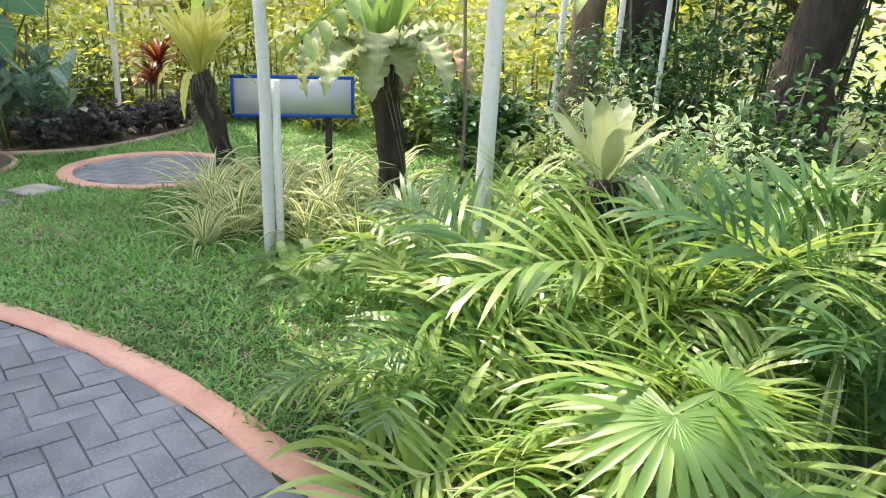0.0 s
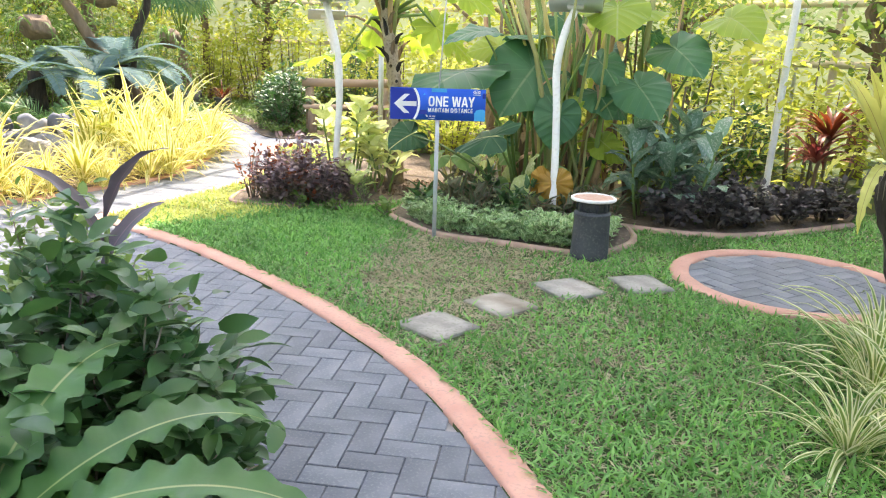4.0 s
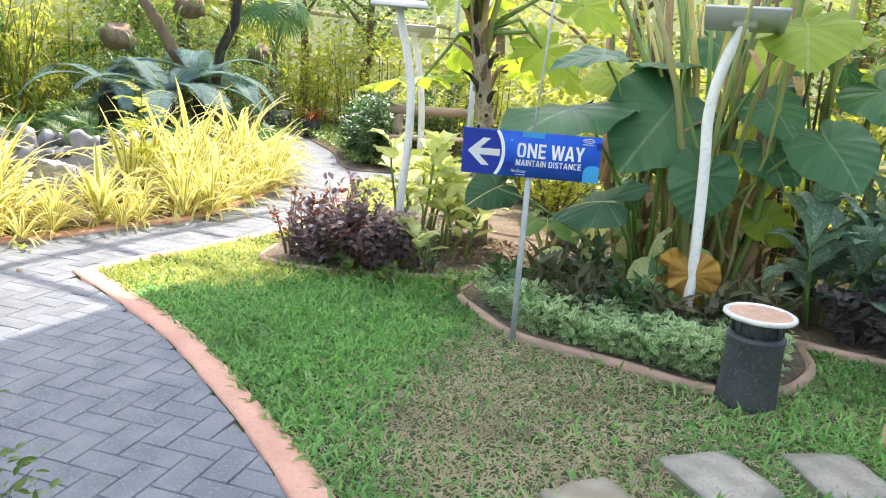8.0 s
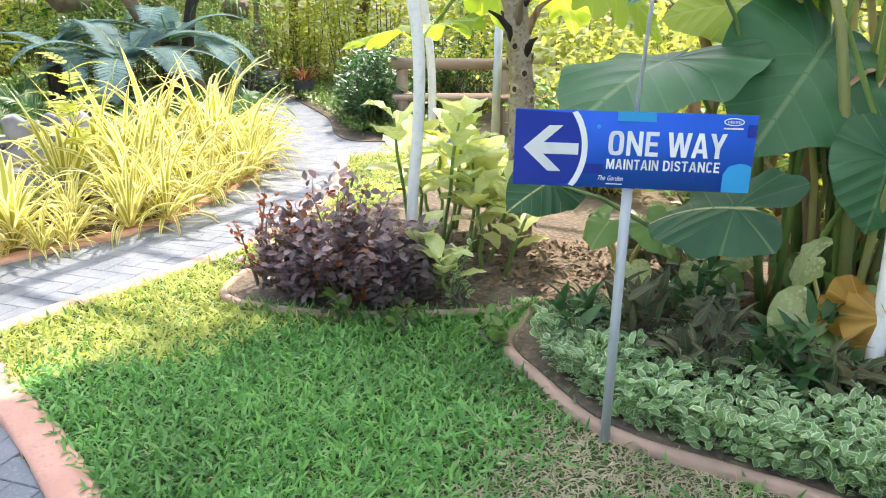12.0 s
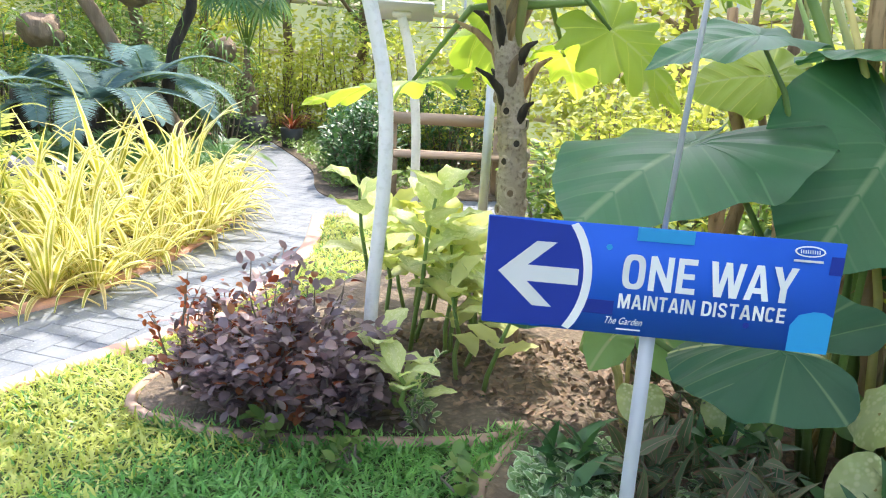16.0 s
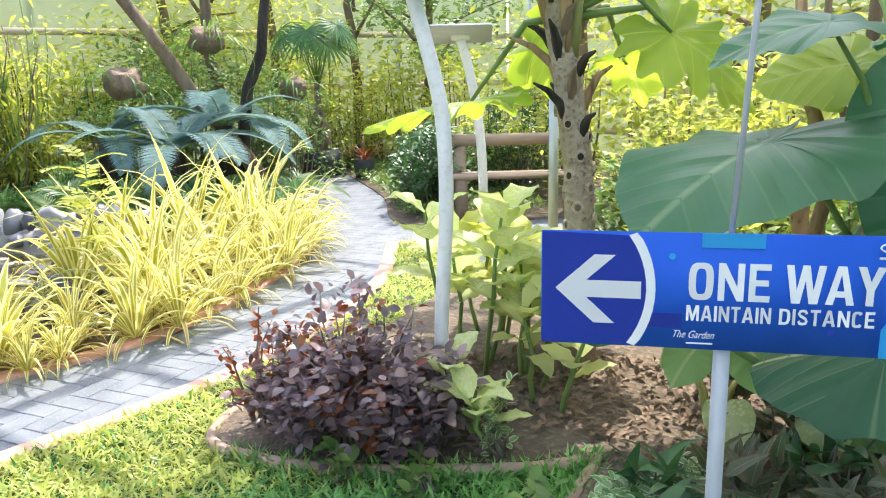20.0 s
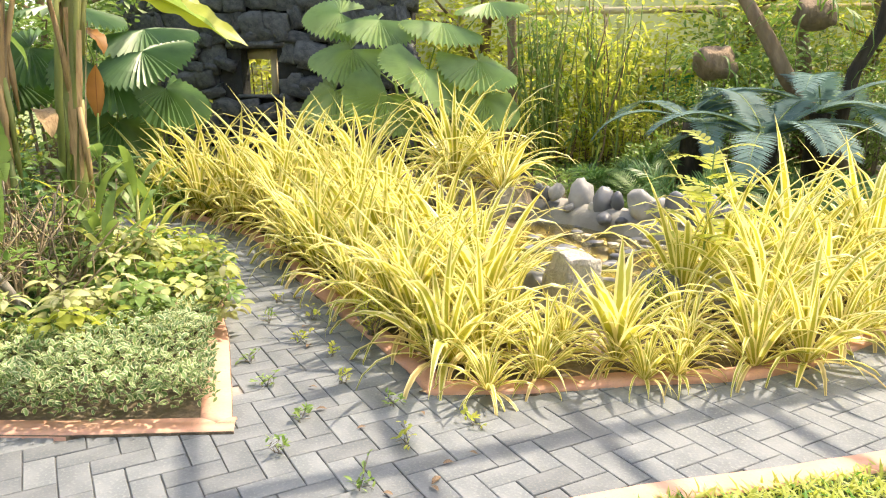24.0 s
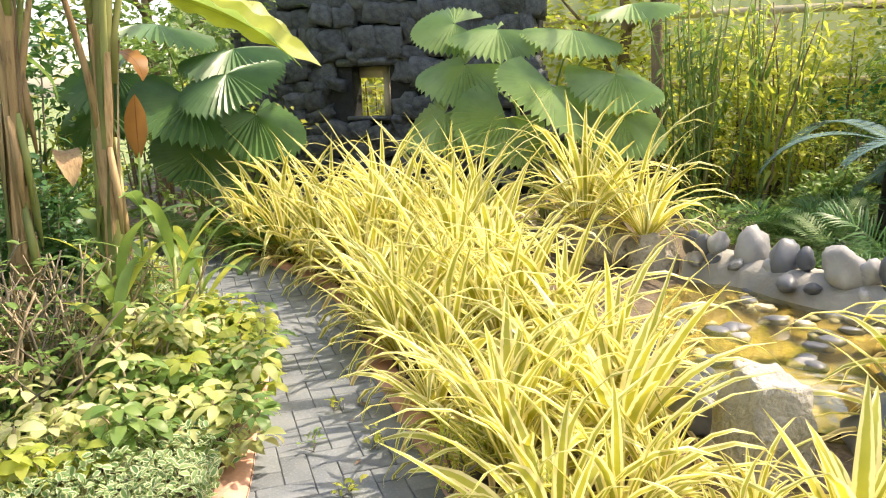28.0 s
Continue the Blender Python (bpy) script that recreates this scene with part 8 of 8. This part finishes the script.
# ---- shrubs and trees that close the garden ----
for i, (x, y, rx, h, mat, ll) in enumerate((
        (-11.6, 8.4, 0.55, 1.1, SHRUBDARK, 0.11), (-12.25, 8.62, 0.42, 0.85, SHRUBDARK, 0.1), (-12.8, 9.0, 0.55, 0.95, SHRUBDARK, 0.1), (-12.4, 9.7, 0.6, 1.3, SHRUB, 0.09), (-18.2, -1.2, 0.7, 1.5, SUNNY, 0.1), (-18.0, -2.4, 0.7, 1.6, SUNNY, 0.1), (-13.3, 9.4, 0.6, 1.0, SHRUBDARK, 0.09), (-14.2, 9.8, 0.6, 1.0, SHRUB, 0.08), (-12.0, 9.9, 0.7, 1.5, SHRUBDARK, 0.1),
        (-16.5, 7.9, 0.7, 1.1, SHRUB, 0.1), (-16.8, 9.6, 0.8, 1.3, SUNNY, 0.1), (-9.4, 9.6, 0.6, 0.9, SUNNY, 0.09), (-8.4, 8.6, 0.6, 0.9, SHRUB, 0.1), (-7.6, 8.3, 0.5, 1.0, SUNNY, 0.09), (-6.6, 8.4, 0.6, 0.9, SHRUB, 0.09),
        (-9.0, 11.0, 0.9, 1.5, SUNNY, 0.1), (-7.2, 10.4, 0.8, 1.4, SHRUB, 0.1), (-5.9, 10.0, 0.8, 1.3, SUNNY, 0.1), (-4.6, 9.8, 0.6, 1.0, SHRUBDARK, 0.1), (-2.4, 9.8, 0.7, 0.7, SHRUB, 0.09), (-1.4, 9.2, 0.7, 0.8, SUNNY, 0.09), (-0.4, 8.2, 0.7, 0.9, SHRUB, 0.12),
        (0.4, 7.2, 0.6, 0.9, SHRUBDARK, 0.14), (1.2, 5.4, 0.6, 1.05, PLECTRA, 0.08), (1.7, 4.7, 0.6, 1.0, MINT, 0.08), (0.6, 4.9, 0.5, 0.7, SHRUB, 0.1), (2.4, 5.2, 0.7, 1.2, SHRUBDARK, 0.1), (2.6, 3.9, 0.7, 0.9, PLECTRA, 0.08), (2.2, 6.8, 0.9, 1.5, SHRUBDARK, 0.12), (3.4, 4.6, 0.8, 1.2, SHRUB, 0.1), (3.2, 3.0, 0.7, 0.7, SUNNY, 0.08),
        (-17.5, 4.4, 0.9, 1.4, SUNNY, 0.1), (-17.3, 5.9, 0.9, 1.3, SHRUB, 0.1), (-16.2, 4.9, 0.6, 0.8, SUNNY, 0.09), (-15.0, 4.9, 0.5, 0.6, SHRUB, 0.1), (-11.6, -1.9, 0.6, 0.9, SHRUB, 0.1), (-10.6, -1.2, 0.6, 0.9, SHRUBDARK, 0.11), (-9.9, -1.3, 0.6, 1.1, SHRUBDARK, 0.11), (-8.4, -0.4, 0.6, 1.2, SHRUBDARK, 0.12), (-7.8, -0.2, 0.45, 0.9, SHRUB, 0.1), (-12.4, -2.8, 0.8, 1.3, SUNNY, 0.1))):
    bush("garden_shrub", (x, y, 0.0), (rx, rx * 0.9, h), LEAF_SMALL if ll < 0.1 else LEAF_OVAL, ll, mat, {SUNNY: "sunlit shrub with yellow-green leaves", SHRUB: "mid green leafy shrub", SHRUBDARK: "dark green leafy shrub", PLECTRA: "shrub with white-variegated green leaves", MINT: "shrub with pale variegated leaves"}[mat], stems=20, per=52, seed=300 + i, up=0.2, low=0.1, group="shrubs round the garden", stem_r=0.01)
crim = thing("crimson_cordyline", (-3.6, 9.6, 0.0), "crimson and bronze leaved cordyline", "foliage plant")
for k, m in enumerate((CRIMSON, RUST)):
    g = Geo()
    for i in range(36):
        g.blade((0.1 * k, 0, 0.45 + 0.25 * k), rnd.uniform(0, 6.28), rnd.uniform(0.35, 0.6), 0.06, rnd.uniform(0.2, 1.3), rnd.uniform(1.0, 2.0), 5)
    part("leaves", g, m, crim)
g = Geo()
g.tube([(0, 0, 0), (0.02, 0, 0.4), (0.1, 0, 0.75)], 0.02, 7)
part("stem", g, BARK, crim)

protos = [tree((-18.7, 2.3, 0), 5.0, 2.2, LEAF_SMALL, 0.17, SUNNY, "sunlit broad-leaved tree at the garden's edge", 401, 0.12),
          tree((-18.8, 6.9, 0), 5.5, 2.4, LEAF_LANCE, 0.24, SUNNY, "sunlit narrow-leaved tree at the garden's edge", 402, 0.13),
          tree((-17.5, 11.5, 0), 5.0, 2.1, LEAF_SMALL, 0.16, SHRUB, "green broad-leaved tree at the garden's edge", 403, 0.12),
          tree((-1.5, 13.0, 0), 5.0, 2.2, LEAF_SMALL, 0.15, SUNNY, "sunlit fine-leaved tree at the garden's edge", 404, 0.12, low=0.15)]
for i, (k, x, y, s) in enumerate(((1, -18.5, 8.8, 0.9), (2, -18.6, -4.5, 1.0), (3, -14.0, 12.5, 1.0), (0, -10.5, 12.5, 1.0), (1, -7.0, 13.0, 1.0), (2, -4.0, 12.0, 0.9), (3, 2.5, 10.5, 1.0), (2, 3.8, 7.5, 1.0), (0, 5.2, 5.2, 1.0), (2, 5.6, 2.0, 1.0), (2, -15.5, -4.2, 0.9), (0, -12.5, -5.5, 1.0), (1, -9.0, -5.5, 1.0), (2, -5.5, -5.5, 1.0), (3, -1.5, -5.5, 1.0), (1, 5.5, -2.0, 1.1), (3, 7.5, 9.5, 1.2))):
    copy_thing(protos[k], pose(x, y, 0, 0, 0, i * 77) @ Matrix.Diagonal((s, s, s, 1)))
for i, (x, y, h, rad) in enumerate(((2.0, 7.6, 4.0, 0.22), (1.3, 7.4, 4.0, 0.14), (2.9, 6.2, 4.0, 0.2), (-0.6, 8.9, 4.0, 0.1), (-6.0, 9.3, 4.0, 0.09), (-17.2, 7.3, 4.0, 0.09), (-16.4, 2.9, 4.0, 0.07), (-18.0, 10.2, 4.0, 0.08))):
    g = Geo()
    g.tube(trunk_line((0, 0, 0), (rnd.gauss(0, 0.2), rnd.gauss(0, 0.2), h), 8, 0.04, 500 + i), [rad * (1.3 - 0.06 * k) for k in range(9)], 10)
    t = thing("tree", (x, y, 0), "tall tree with a brown trunk behind the shrubs", "tree", "trees round the garden")
    part("trunk", g, DARKBARK if i in (0, 2) else BARK, t)
    for k in range(3):
        a, z0 = 2.1 * k + i, h * (0.6 + 0.12 * k)
        g = Geo()
        g.tube([(0, 0, z0), (0.35 * math.cos(a), 0.35 * math.sin(a), z0 + 0.5), (0.8 * math.cos(a), 0.8 * math.sin(a), z0 + 1.3)], [rad * 0.5, rad * 0.36, rad * 0.15], 7)
        part("limb", g, DARKBARK if i in (0, 2) else BARK, t)

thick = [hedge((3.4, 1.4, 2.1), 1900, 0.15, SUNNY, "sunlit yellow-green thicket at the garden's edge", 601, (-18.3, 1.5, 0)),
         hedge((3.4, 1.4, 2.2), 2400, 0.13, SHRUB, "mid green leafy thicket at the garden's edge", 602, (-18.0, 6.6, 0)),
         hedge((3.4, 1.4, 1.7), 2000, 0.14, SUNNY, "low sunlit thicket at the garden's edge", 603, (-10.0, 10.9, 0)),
         hedge((3.0, 1.4, 2.6), 3400, 0.13, SHRUBDARK, "dark green thicket at the garden's edge", 604, (2.9, 7.6, 0))]
for i, (k, x, y, turn) in enumerate(((0, -18.6, 4.0, 90), (0, -18.2, 9.6, 80), (0, -18.4, -1.7, 80), (0, -18.7, -4.6, 80), (0, -17.9, 5.3, 90), (2, -17.6, 3.0, 85), (0, -15.6, 11.2, 20), (2, -13.0, 11.2, 0), (1, -7.2, 11.6, 0), (2, -4.2, 11.0, 0), (0, -1.4, 11.2, 0), (2, 1.2, 9.6, -30), (3, 4.2, 5.6, 60), (3, 4.6, 2.8, 80), (0, 3.3, 9.9, -40), (1, -14.6, -3.2, 30), (3, -11.3, -3.0, 20), (3, -8.9, -2.6, 10), (3, -10.1, -2.1, 20), (3, -6.2, -4.0, 0), (1, -3.0, -4.2, 0), (3, 0.6, -4.4, 0), (1, 4.6, 0.0, 90), (2, -6.0, 9.2, 0))):
    copy_thing(thick[k], pose(x, y, 0, 0, 0, turn))

for i, (k, x, y, turn, s) in enumerate(((1, -15.9, 5.6, 70, 0.55), (1, -15.4, 7.6, 40, 0.6), (2, -16.2, 3.9, 80, 0.55), (1, -16.6, 7.0, 70, 0.8), (2, -12.6, 9.9, 10, 0.6), (0, -17.0, 10.2, 50, 0.7), (2, -16.0, -2.8, 60, 0.7), (0, -8.0, 9.6, 0, 0.6), (2, -5.2, 9.4, 0, 0.55), (0, -2.2, 10.4, 0, 0.6), (1, -0.4, 9.6, -10, 0.55), (3, 1.6, 6.3, 20, 0.5))):
    copy_thing(thick[k], pose(x, y, 0, 0, 0, turn) @ Matrix.Diagonal((s, s, s, 1)))
carpet("weeds", [(-11.1, 7.83), (-12.95, 8.42), (-15.0, 8.88), (-17.5, 9.6), (-17.5, 10.6), (-13, 10.2), (-10.6, 9.4)], 0.012, 6000, LEAF_SMALL, 0.07, 0.16, SHRUB, "low green weeds beside the far path", "ground cover", 77)
carpet("weeds", [(-12.0, 5.4), (-11.6, 6.9), (-14.5, 7.6), (-16.5, 7.9), (-16.5, 3.0), (-13.2, 3.6), (-12.5, 4.3)], 0.0, 7000, LEAF_SMALL, 0.08, 0.22, SHRUB, "low green undergrowth behind the pond", "ground cover", 78)
carpet("weeds", [(-9.7, -0.4), (-11.6, -1.2), (-11.8, -3.0), (-8.5, -3.0), (-7.6, -0.2), (-8.2, 0.6)], 0.012, 6000, LEAF_SMALL, 0.08, 0.22, SHRUBDARK, "low dark undergrowth under the banana plants", "ground cover", 79)

# pale fence and house front behind the trees
fence = thing("fence", (-19.0, 3.0, 0), "cream painted rail fence with green netting", "fence")
for k in range(9):
    part("post", box(0.1, 0.1, 2.6, (0, -9 + 2.6 * k, 1.3), 0.01), CREAM, fence)
for z in (0.5, 1.45, 2.5):
    part("rail", box(0.06, 21.0, 0.12, (0.09, 1.4, z), 0.01), CREAM, fence)
part("netting", box(0.01, 0.9, 0.9, (-0.06, 2.6, 0.95), 0.0), NETGREEN, fence, "green netting")
fence2 = thing("fence", (-5.0, 14.2, 0), "cream painted rail fence behind the trees", "fence")
for k in range(9):
    part("post", box(0.1, 0.1, 2.4, (-11 + 2.7 * k, 0, 1.2), 0.01), CREAM, fence2)
for z in (0.5, 1.4, 2.3):
    part("rail", box(22.0, 0.06, 0.12, (-0.2, -0.09, z), 0.01), CREAM, fence2)

m_screen, nt, p = nodes_of("green_grey_screen")
tr = nt.nodes.new("ShaderNodeBsdfTranslucent")
tr.inputs[0].default_value = (0.74, 0.78, 0.56, 1)
nt.links.new(mixed(nt, ramped(nt, noisy(nt, 0.7), 0.3, 0.7), (0.36, 0.4, 0.3), (0.52, 0.54, 0.44)), p.inputs["Base Color"])
p.inputs["Roughness"].default_value = 0.8
mx = nt.nodes.new("ShaderNodeMixShader")
nt.links.new(p.outputs[0], mx.inputs[1])
nt.links.new(tr.outputs[0], mx.inputs[2])
nt.links.new(mx.outputs[0], nt.nodes["Material Output"].inputs[0])
# translucent sheet walls of the garden house, outside the fences
for name_, x0, y0, x1, y1 in (("wall_west", -19.6, -7.0, -19.6, 14.8), ("wall_north", -19.5, 14.8, 8.0, 14.8)):
    L = math.hypot(x1 - x0, y1 - y0)
    wl = thing(name_, ((x0 + x1) / 2, (y0 + y1) / 2, 0), "pale translucent sheet wall of the garden house", "wall", kind="structure", turn=math.degrees(math.atan2(y1 - y0, x1 - x0)))
    part("sheet", box(L, 0.012, 3.6, (0, 0, 1.8), 0.0), m_screen, wl, "dull translucent wall sheet", smooth=False)
    for k in range(int(L / 1.8)):
        part("stud", box(0.05, 0.05, 3.6, (-L / 2 + 0.9 + 1.8 * k, -0.04 if name_ == "wall_north" else 0.04, 1.8), 0.004), STEEL, wl)

# ---- small and many: lawn blades, then the paving blocks ----
q = rng.uniform([-10.4, -0.2], [0.6, 9.6], (900000, 2))
keep = inside(LAWN_POLY, q[:, 0], q[:, 1]) & ~inside(PLANT_POLY, q[:, 0], q[:, 1]) & ~inside(DARK_POLY, q[:, 0], q[:, 1])
keep &= np.hypot(q[:, 0] - RING[0], q[:, 1] - RING[1]) > RING_R
edge_pts = np.array(LAWN_EDGE + LAWN_EDGE2)
for i in range(0, len(edge_pts)):
    keep &= np.hypot(q[:, 0] - edge_pts[i, 0], q[:, 1] - edge_pts[i, 1]) > 0.125
for x, y, s in ((-3.48, 4.23, 0.17), (-3.5, 4.77, 0.13), (-3.43, 5.32, 0.18), (-3.19, 5.78, 0.17)):
    keep &= np.maximum(np.abs((q[:, 0] - x) * 0.78 + (q[:, 1] - y) * 0.63), np.abs((q[:, 1] - y) * 0.78 - (q[:, 0] - x) * 0.63)) > s
near = np.exp(-((q[:, 0] + 4.2) ** 2 + (q[:, 1] - 4.6) ** 2) / 14)
keep &= rng.random(len(q)) < 0.3 + 0.7 * near
q = q[keep]
dirs = rng.normal(0, 1, (len(q), 3))
dirs[:, 2] = np.abs(dirs[:, 2]) * 0.35 + 0.22
ups = np.tile([0, 0, 1.0], (len(q), 1)) + rng.normal(0, 0.3, (len(q), 3))
BLADE = Geo()
BLADE.sheet([[(-0.045, 0, 0), (0.045, 0, 0)], [(-0.085, 0.45, 0.12), (0.085, 0.45, 0.12)], [(-0.008, 0.95, 0.03), (0.008, 0.95, 0.03)]])
# trodden straw-coloured patch round the sign
off_line = (q[:, 0] + 4.97) * 0.848 + (q[:, 1] - 5.06) * 0.53
patch = np.exp(-(np.maximum(off_line - 0.35, 0) / 1.2) ** 2) / (1 + np.exp(-off_line * 9)) / (1 + np.exp(-(q[:, 1] - 4.25) * 6))
lump = np.array([noise.noise(Vector((x * 1.6, y * 1.6, 2.0))) + 0.5 * noise.noise(Vector((x * 5, y * 5, 4.0))) for x, y in q])
straw = rng.random(len(q)) < np.clip(0.85 * patch + 0.04 + (0.32 + 0.4 * np.maximum(0, lump - 0.1)) / (1 + np.exp(-(q[:, 0] + 4.9) * 4)), 0, 0.92)
tall = rng.uniform(0.03, 0.078, len(q)) * np.where(straw, 0.62, 1.0)
flat_z = np.column_stack([q, np.full(len(q), 0.008)])
dirs[straw, 2] *= 0.4
# west of x = -6.35 sunlight is painted in with yellower blades
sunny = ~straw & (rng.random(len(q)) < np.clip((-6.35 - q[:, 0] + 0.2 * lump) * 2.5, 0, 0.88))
green = ~straw & ~sunny
grass = put("grass", many("grass", BLADE, flat_z[green], frames(dirs[green], ups[green]), tall[green]), LAWN)
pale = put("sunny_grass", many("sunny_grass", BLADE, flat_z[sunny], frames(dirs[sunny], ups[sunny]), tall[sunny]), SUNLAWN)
tagged(pale, "lawn blades with sunlight painted in as yellow-green", "lawn", kind="stuff")
tagged(grass, "short green lawn of broad blades", "lawn", kind="stuff")
dry = put("dry_grass", many("dry_grass", BLADE, flat_z[straw], frames(dirs[straw], ups[straw]), tall[straw]), STRAW)
tagged(dry, "dry straw-coloured trodden lawn blades", "lawn", kind="stuff")

PL, PW, GAP, ANG = 0.232, 0.116, 0.0042, math.radians(38)
PC, PS = math.cos(ANG), math.sin(ANG)


def paver_mesh(seed):
    bm = box(PL - GAP, PW - GAP, 0.03, (0, 0, -0.015), 0.0)
    top = [e for e in bm.edges if all(v.co.z > -0.001 for v in e.verts)]
    bmesh.ops.bevel(bm, geom=top, offset=0.003, segments=1, affect="EDGES")
    for v in bm.verts:
        v.co += Vector((noise.noise(v.co * 40 + Vector((seed, 0, 0))), noise.noise(v.co * 40 + Vector((0, seed, 0))), 0.3 * noise.noise(v.co * 30))) * 0.0025
    me = bpy.data.meshes.new("paver")
    bm.to_mesh(me)
    bm.free()
    me.materials.append(PAVER)
    return me


PAVERS = [paver_mesh(i * 7.3) for i in range(6)]
spots = []
# herringbone: each cell holds one lying and one standing block, cells step along the diagonal
for i in range(-170, 170):
    for j in range(-80, 80):
        x0 = i * PW + j * 2 * PL
        y0 = i * PW
        for lx, ly, turn in ((PL / 2, PW / 2, 0), (PL + PW / 2, 0, 90)):
            u, v = x0 + lx, y0 + ly
            spots.append((u * PC - v * PS - 8.0, u * PS + v * PC + 3.0, turn))
spots = np.array(spots)
X, Y = spots[:, 0], spots[:, 1]
ok = (X > -16.5) & (X < 0.75) & (Y > -2.3) & (Y < 11)
spots, X, Y = spots[ok], X[ok], Y[ok]


def shrunk(poly):
    """Blocks reach a little under the kerbs."""
    hit = np.ones(len(X), dtype=bool)
    for dx, dy in ((0.07, 0), (-0.07, 0), (0, 0.07), (0, -0.07)):
        hit &= inside(poly, X + dx, Y + dy)
    return hit


ok = ~(shrunk(LAWN_POLY) | shrunk(BED0_POLY) | shrunk(BED1_POLY) | shrunk(ISLE_POLY) | shrunk(FAR_POLY))
spots = spots[ok]
# the walked stretch first
rank = np.minimum(np.hypot(spots[:, 0] + 7.6, spots[:, 1] - 2.8), 0.9 * np.hypot(spots[:, 0] + 2.6, spots[:, 1] - 3.0))
order = np.argsort(rank)
for k in order[:300]:
    x, y, turn = spots[k]
    ob = new("paver", PAVERS[k % 6])
    ob.parent = paved
    ob.matrix_world = pose(x, y, rnd.uniform(-0.0015, 0.0015), rnd.uniform(-0.4, 0.4), rnd.uniform(-0.4, 0.4), math.degrees(ANG) + turn + rnd.choice((0, 180)))
base = PAVERS[0]
bv = np.array([v.co[:] for v in base.vertices])
bf = [tuple(p.vertices) for p in base.polygons]
pv, pf = [], []
for k in order[300:]:
    x, y, turn = spots[k]
    a = ANG + math.radians(turn)
    n = len(pv)
    pv += [(x + p[0] * math.cos(a) - p[1] * math.sin(a), y + p[0] * math.sin(a) + p[1] * math.cos(a), p[2]) for p in bv]
    pf += [tuple(n + i for i in f) for f in bf]
me = bpy.data.meshes.new("pavers")
me.from_pydata(pv, [], pf)
rest = put("pavers", me, PAVER, paved)
tagged(rest, kind="stuff")

RP = math.radians(75)
for i in range(-14, 14):
    for j in range(-4, 5):
        for lx, ly, turn in ((PL / 2, PW / 2, 0), (PL + PW / 2, 0, 90)):
            u, v = i * PW + j * 2 * PL + lx, i * PW + ly
            x, y = u * math.cos(RP) - v * math.sin(RP), u * math.sin(RP) + v * math.cos(RP)
            if math.hypot(x, y) < 0.66:
                ob = new("paver", PAVERS[(i + j) % 6])
                ob.parent = pad
                ob.matrix_world = pose(RING[0] + x, RING[1] + y, 0.024, 0, 0, 75 + turn)

# weeds in the joints and fallen leaves on the paving
r = random.Random(77)
for i, (x, y) in enumerate(((-7.9, 3.05), (-8.1, 2.75), (-7.7, 2.7), (-8.6, 2.35), (-8.9, 2.05), (-7.55, 3.2), (-7.4, 2.7), (-9.3, 1.95), (-8.3, 2.2), (-7.75, 3.45), (-8.0, 2.4), (-9.0, 2.3), (-7.2, 3.1), (-8.45, 2.6))):
    bush("path_weed", (x, y, 0.0), (0.045, 0.045, 0.05), LEAF_OVAL, 0.035, SUNNY if i % 2 else SHRUB, "tiny green weed in a paving joint", "weed", 5, 4, 700 + i, stem_r=0.0015, group="weeds in the paving joints")
lm = leaf_shape(3, 0.45, 0.9, 0.4, "oval").mesh("dry_leaf")
for i in range(38):
    x, y = (r.uniform(-9.4, -6.6), 0) if i < 26 else (r.uniform(-5.5, -2.6), 0)
    y = (2.0 + (x + 9.4) * 0.42 + r.uniform(0, 0.9)) if i < 26 else r.uniform(3.95, 5.4)
    ob = put("dry_leaf", lm, LITTER)
    s_ = r.uniform(0.03, 0.07)
    ob.matrix_world = pose(x, y, 0.008 if i < 26 else 0.035, r.uniform(-10, 10), r.uniform(-10, 10), r.uniform(0, 360)) @ Matrix.Diagonal((s_, s_, s_, 1))
    tagged(ob, "curled dry brown leaf lying on the ground", "leaf", "fallen leaves")
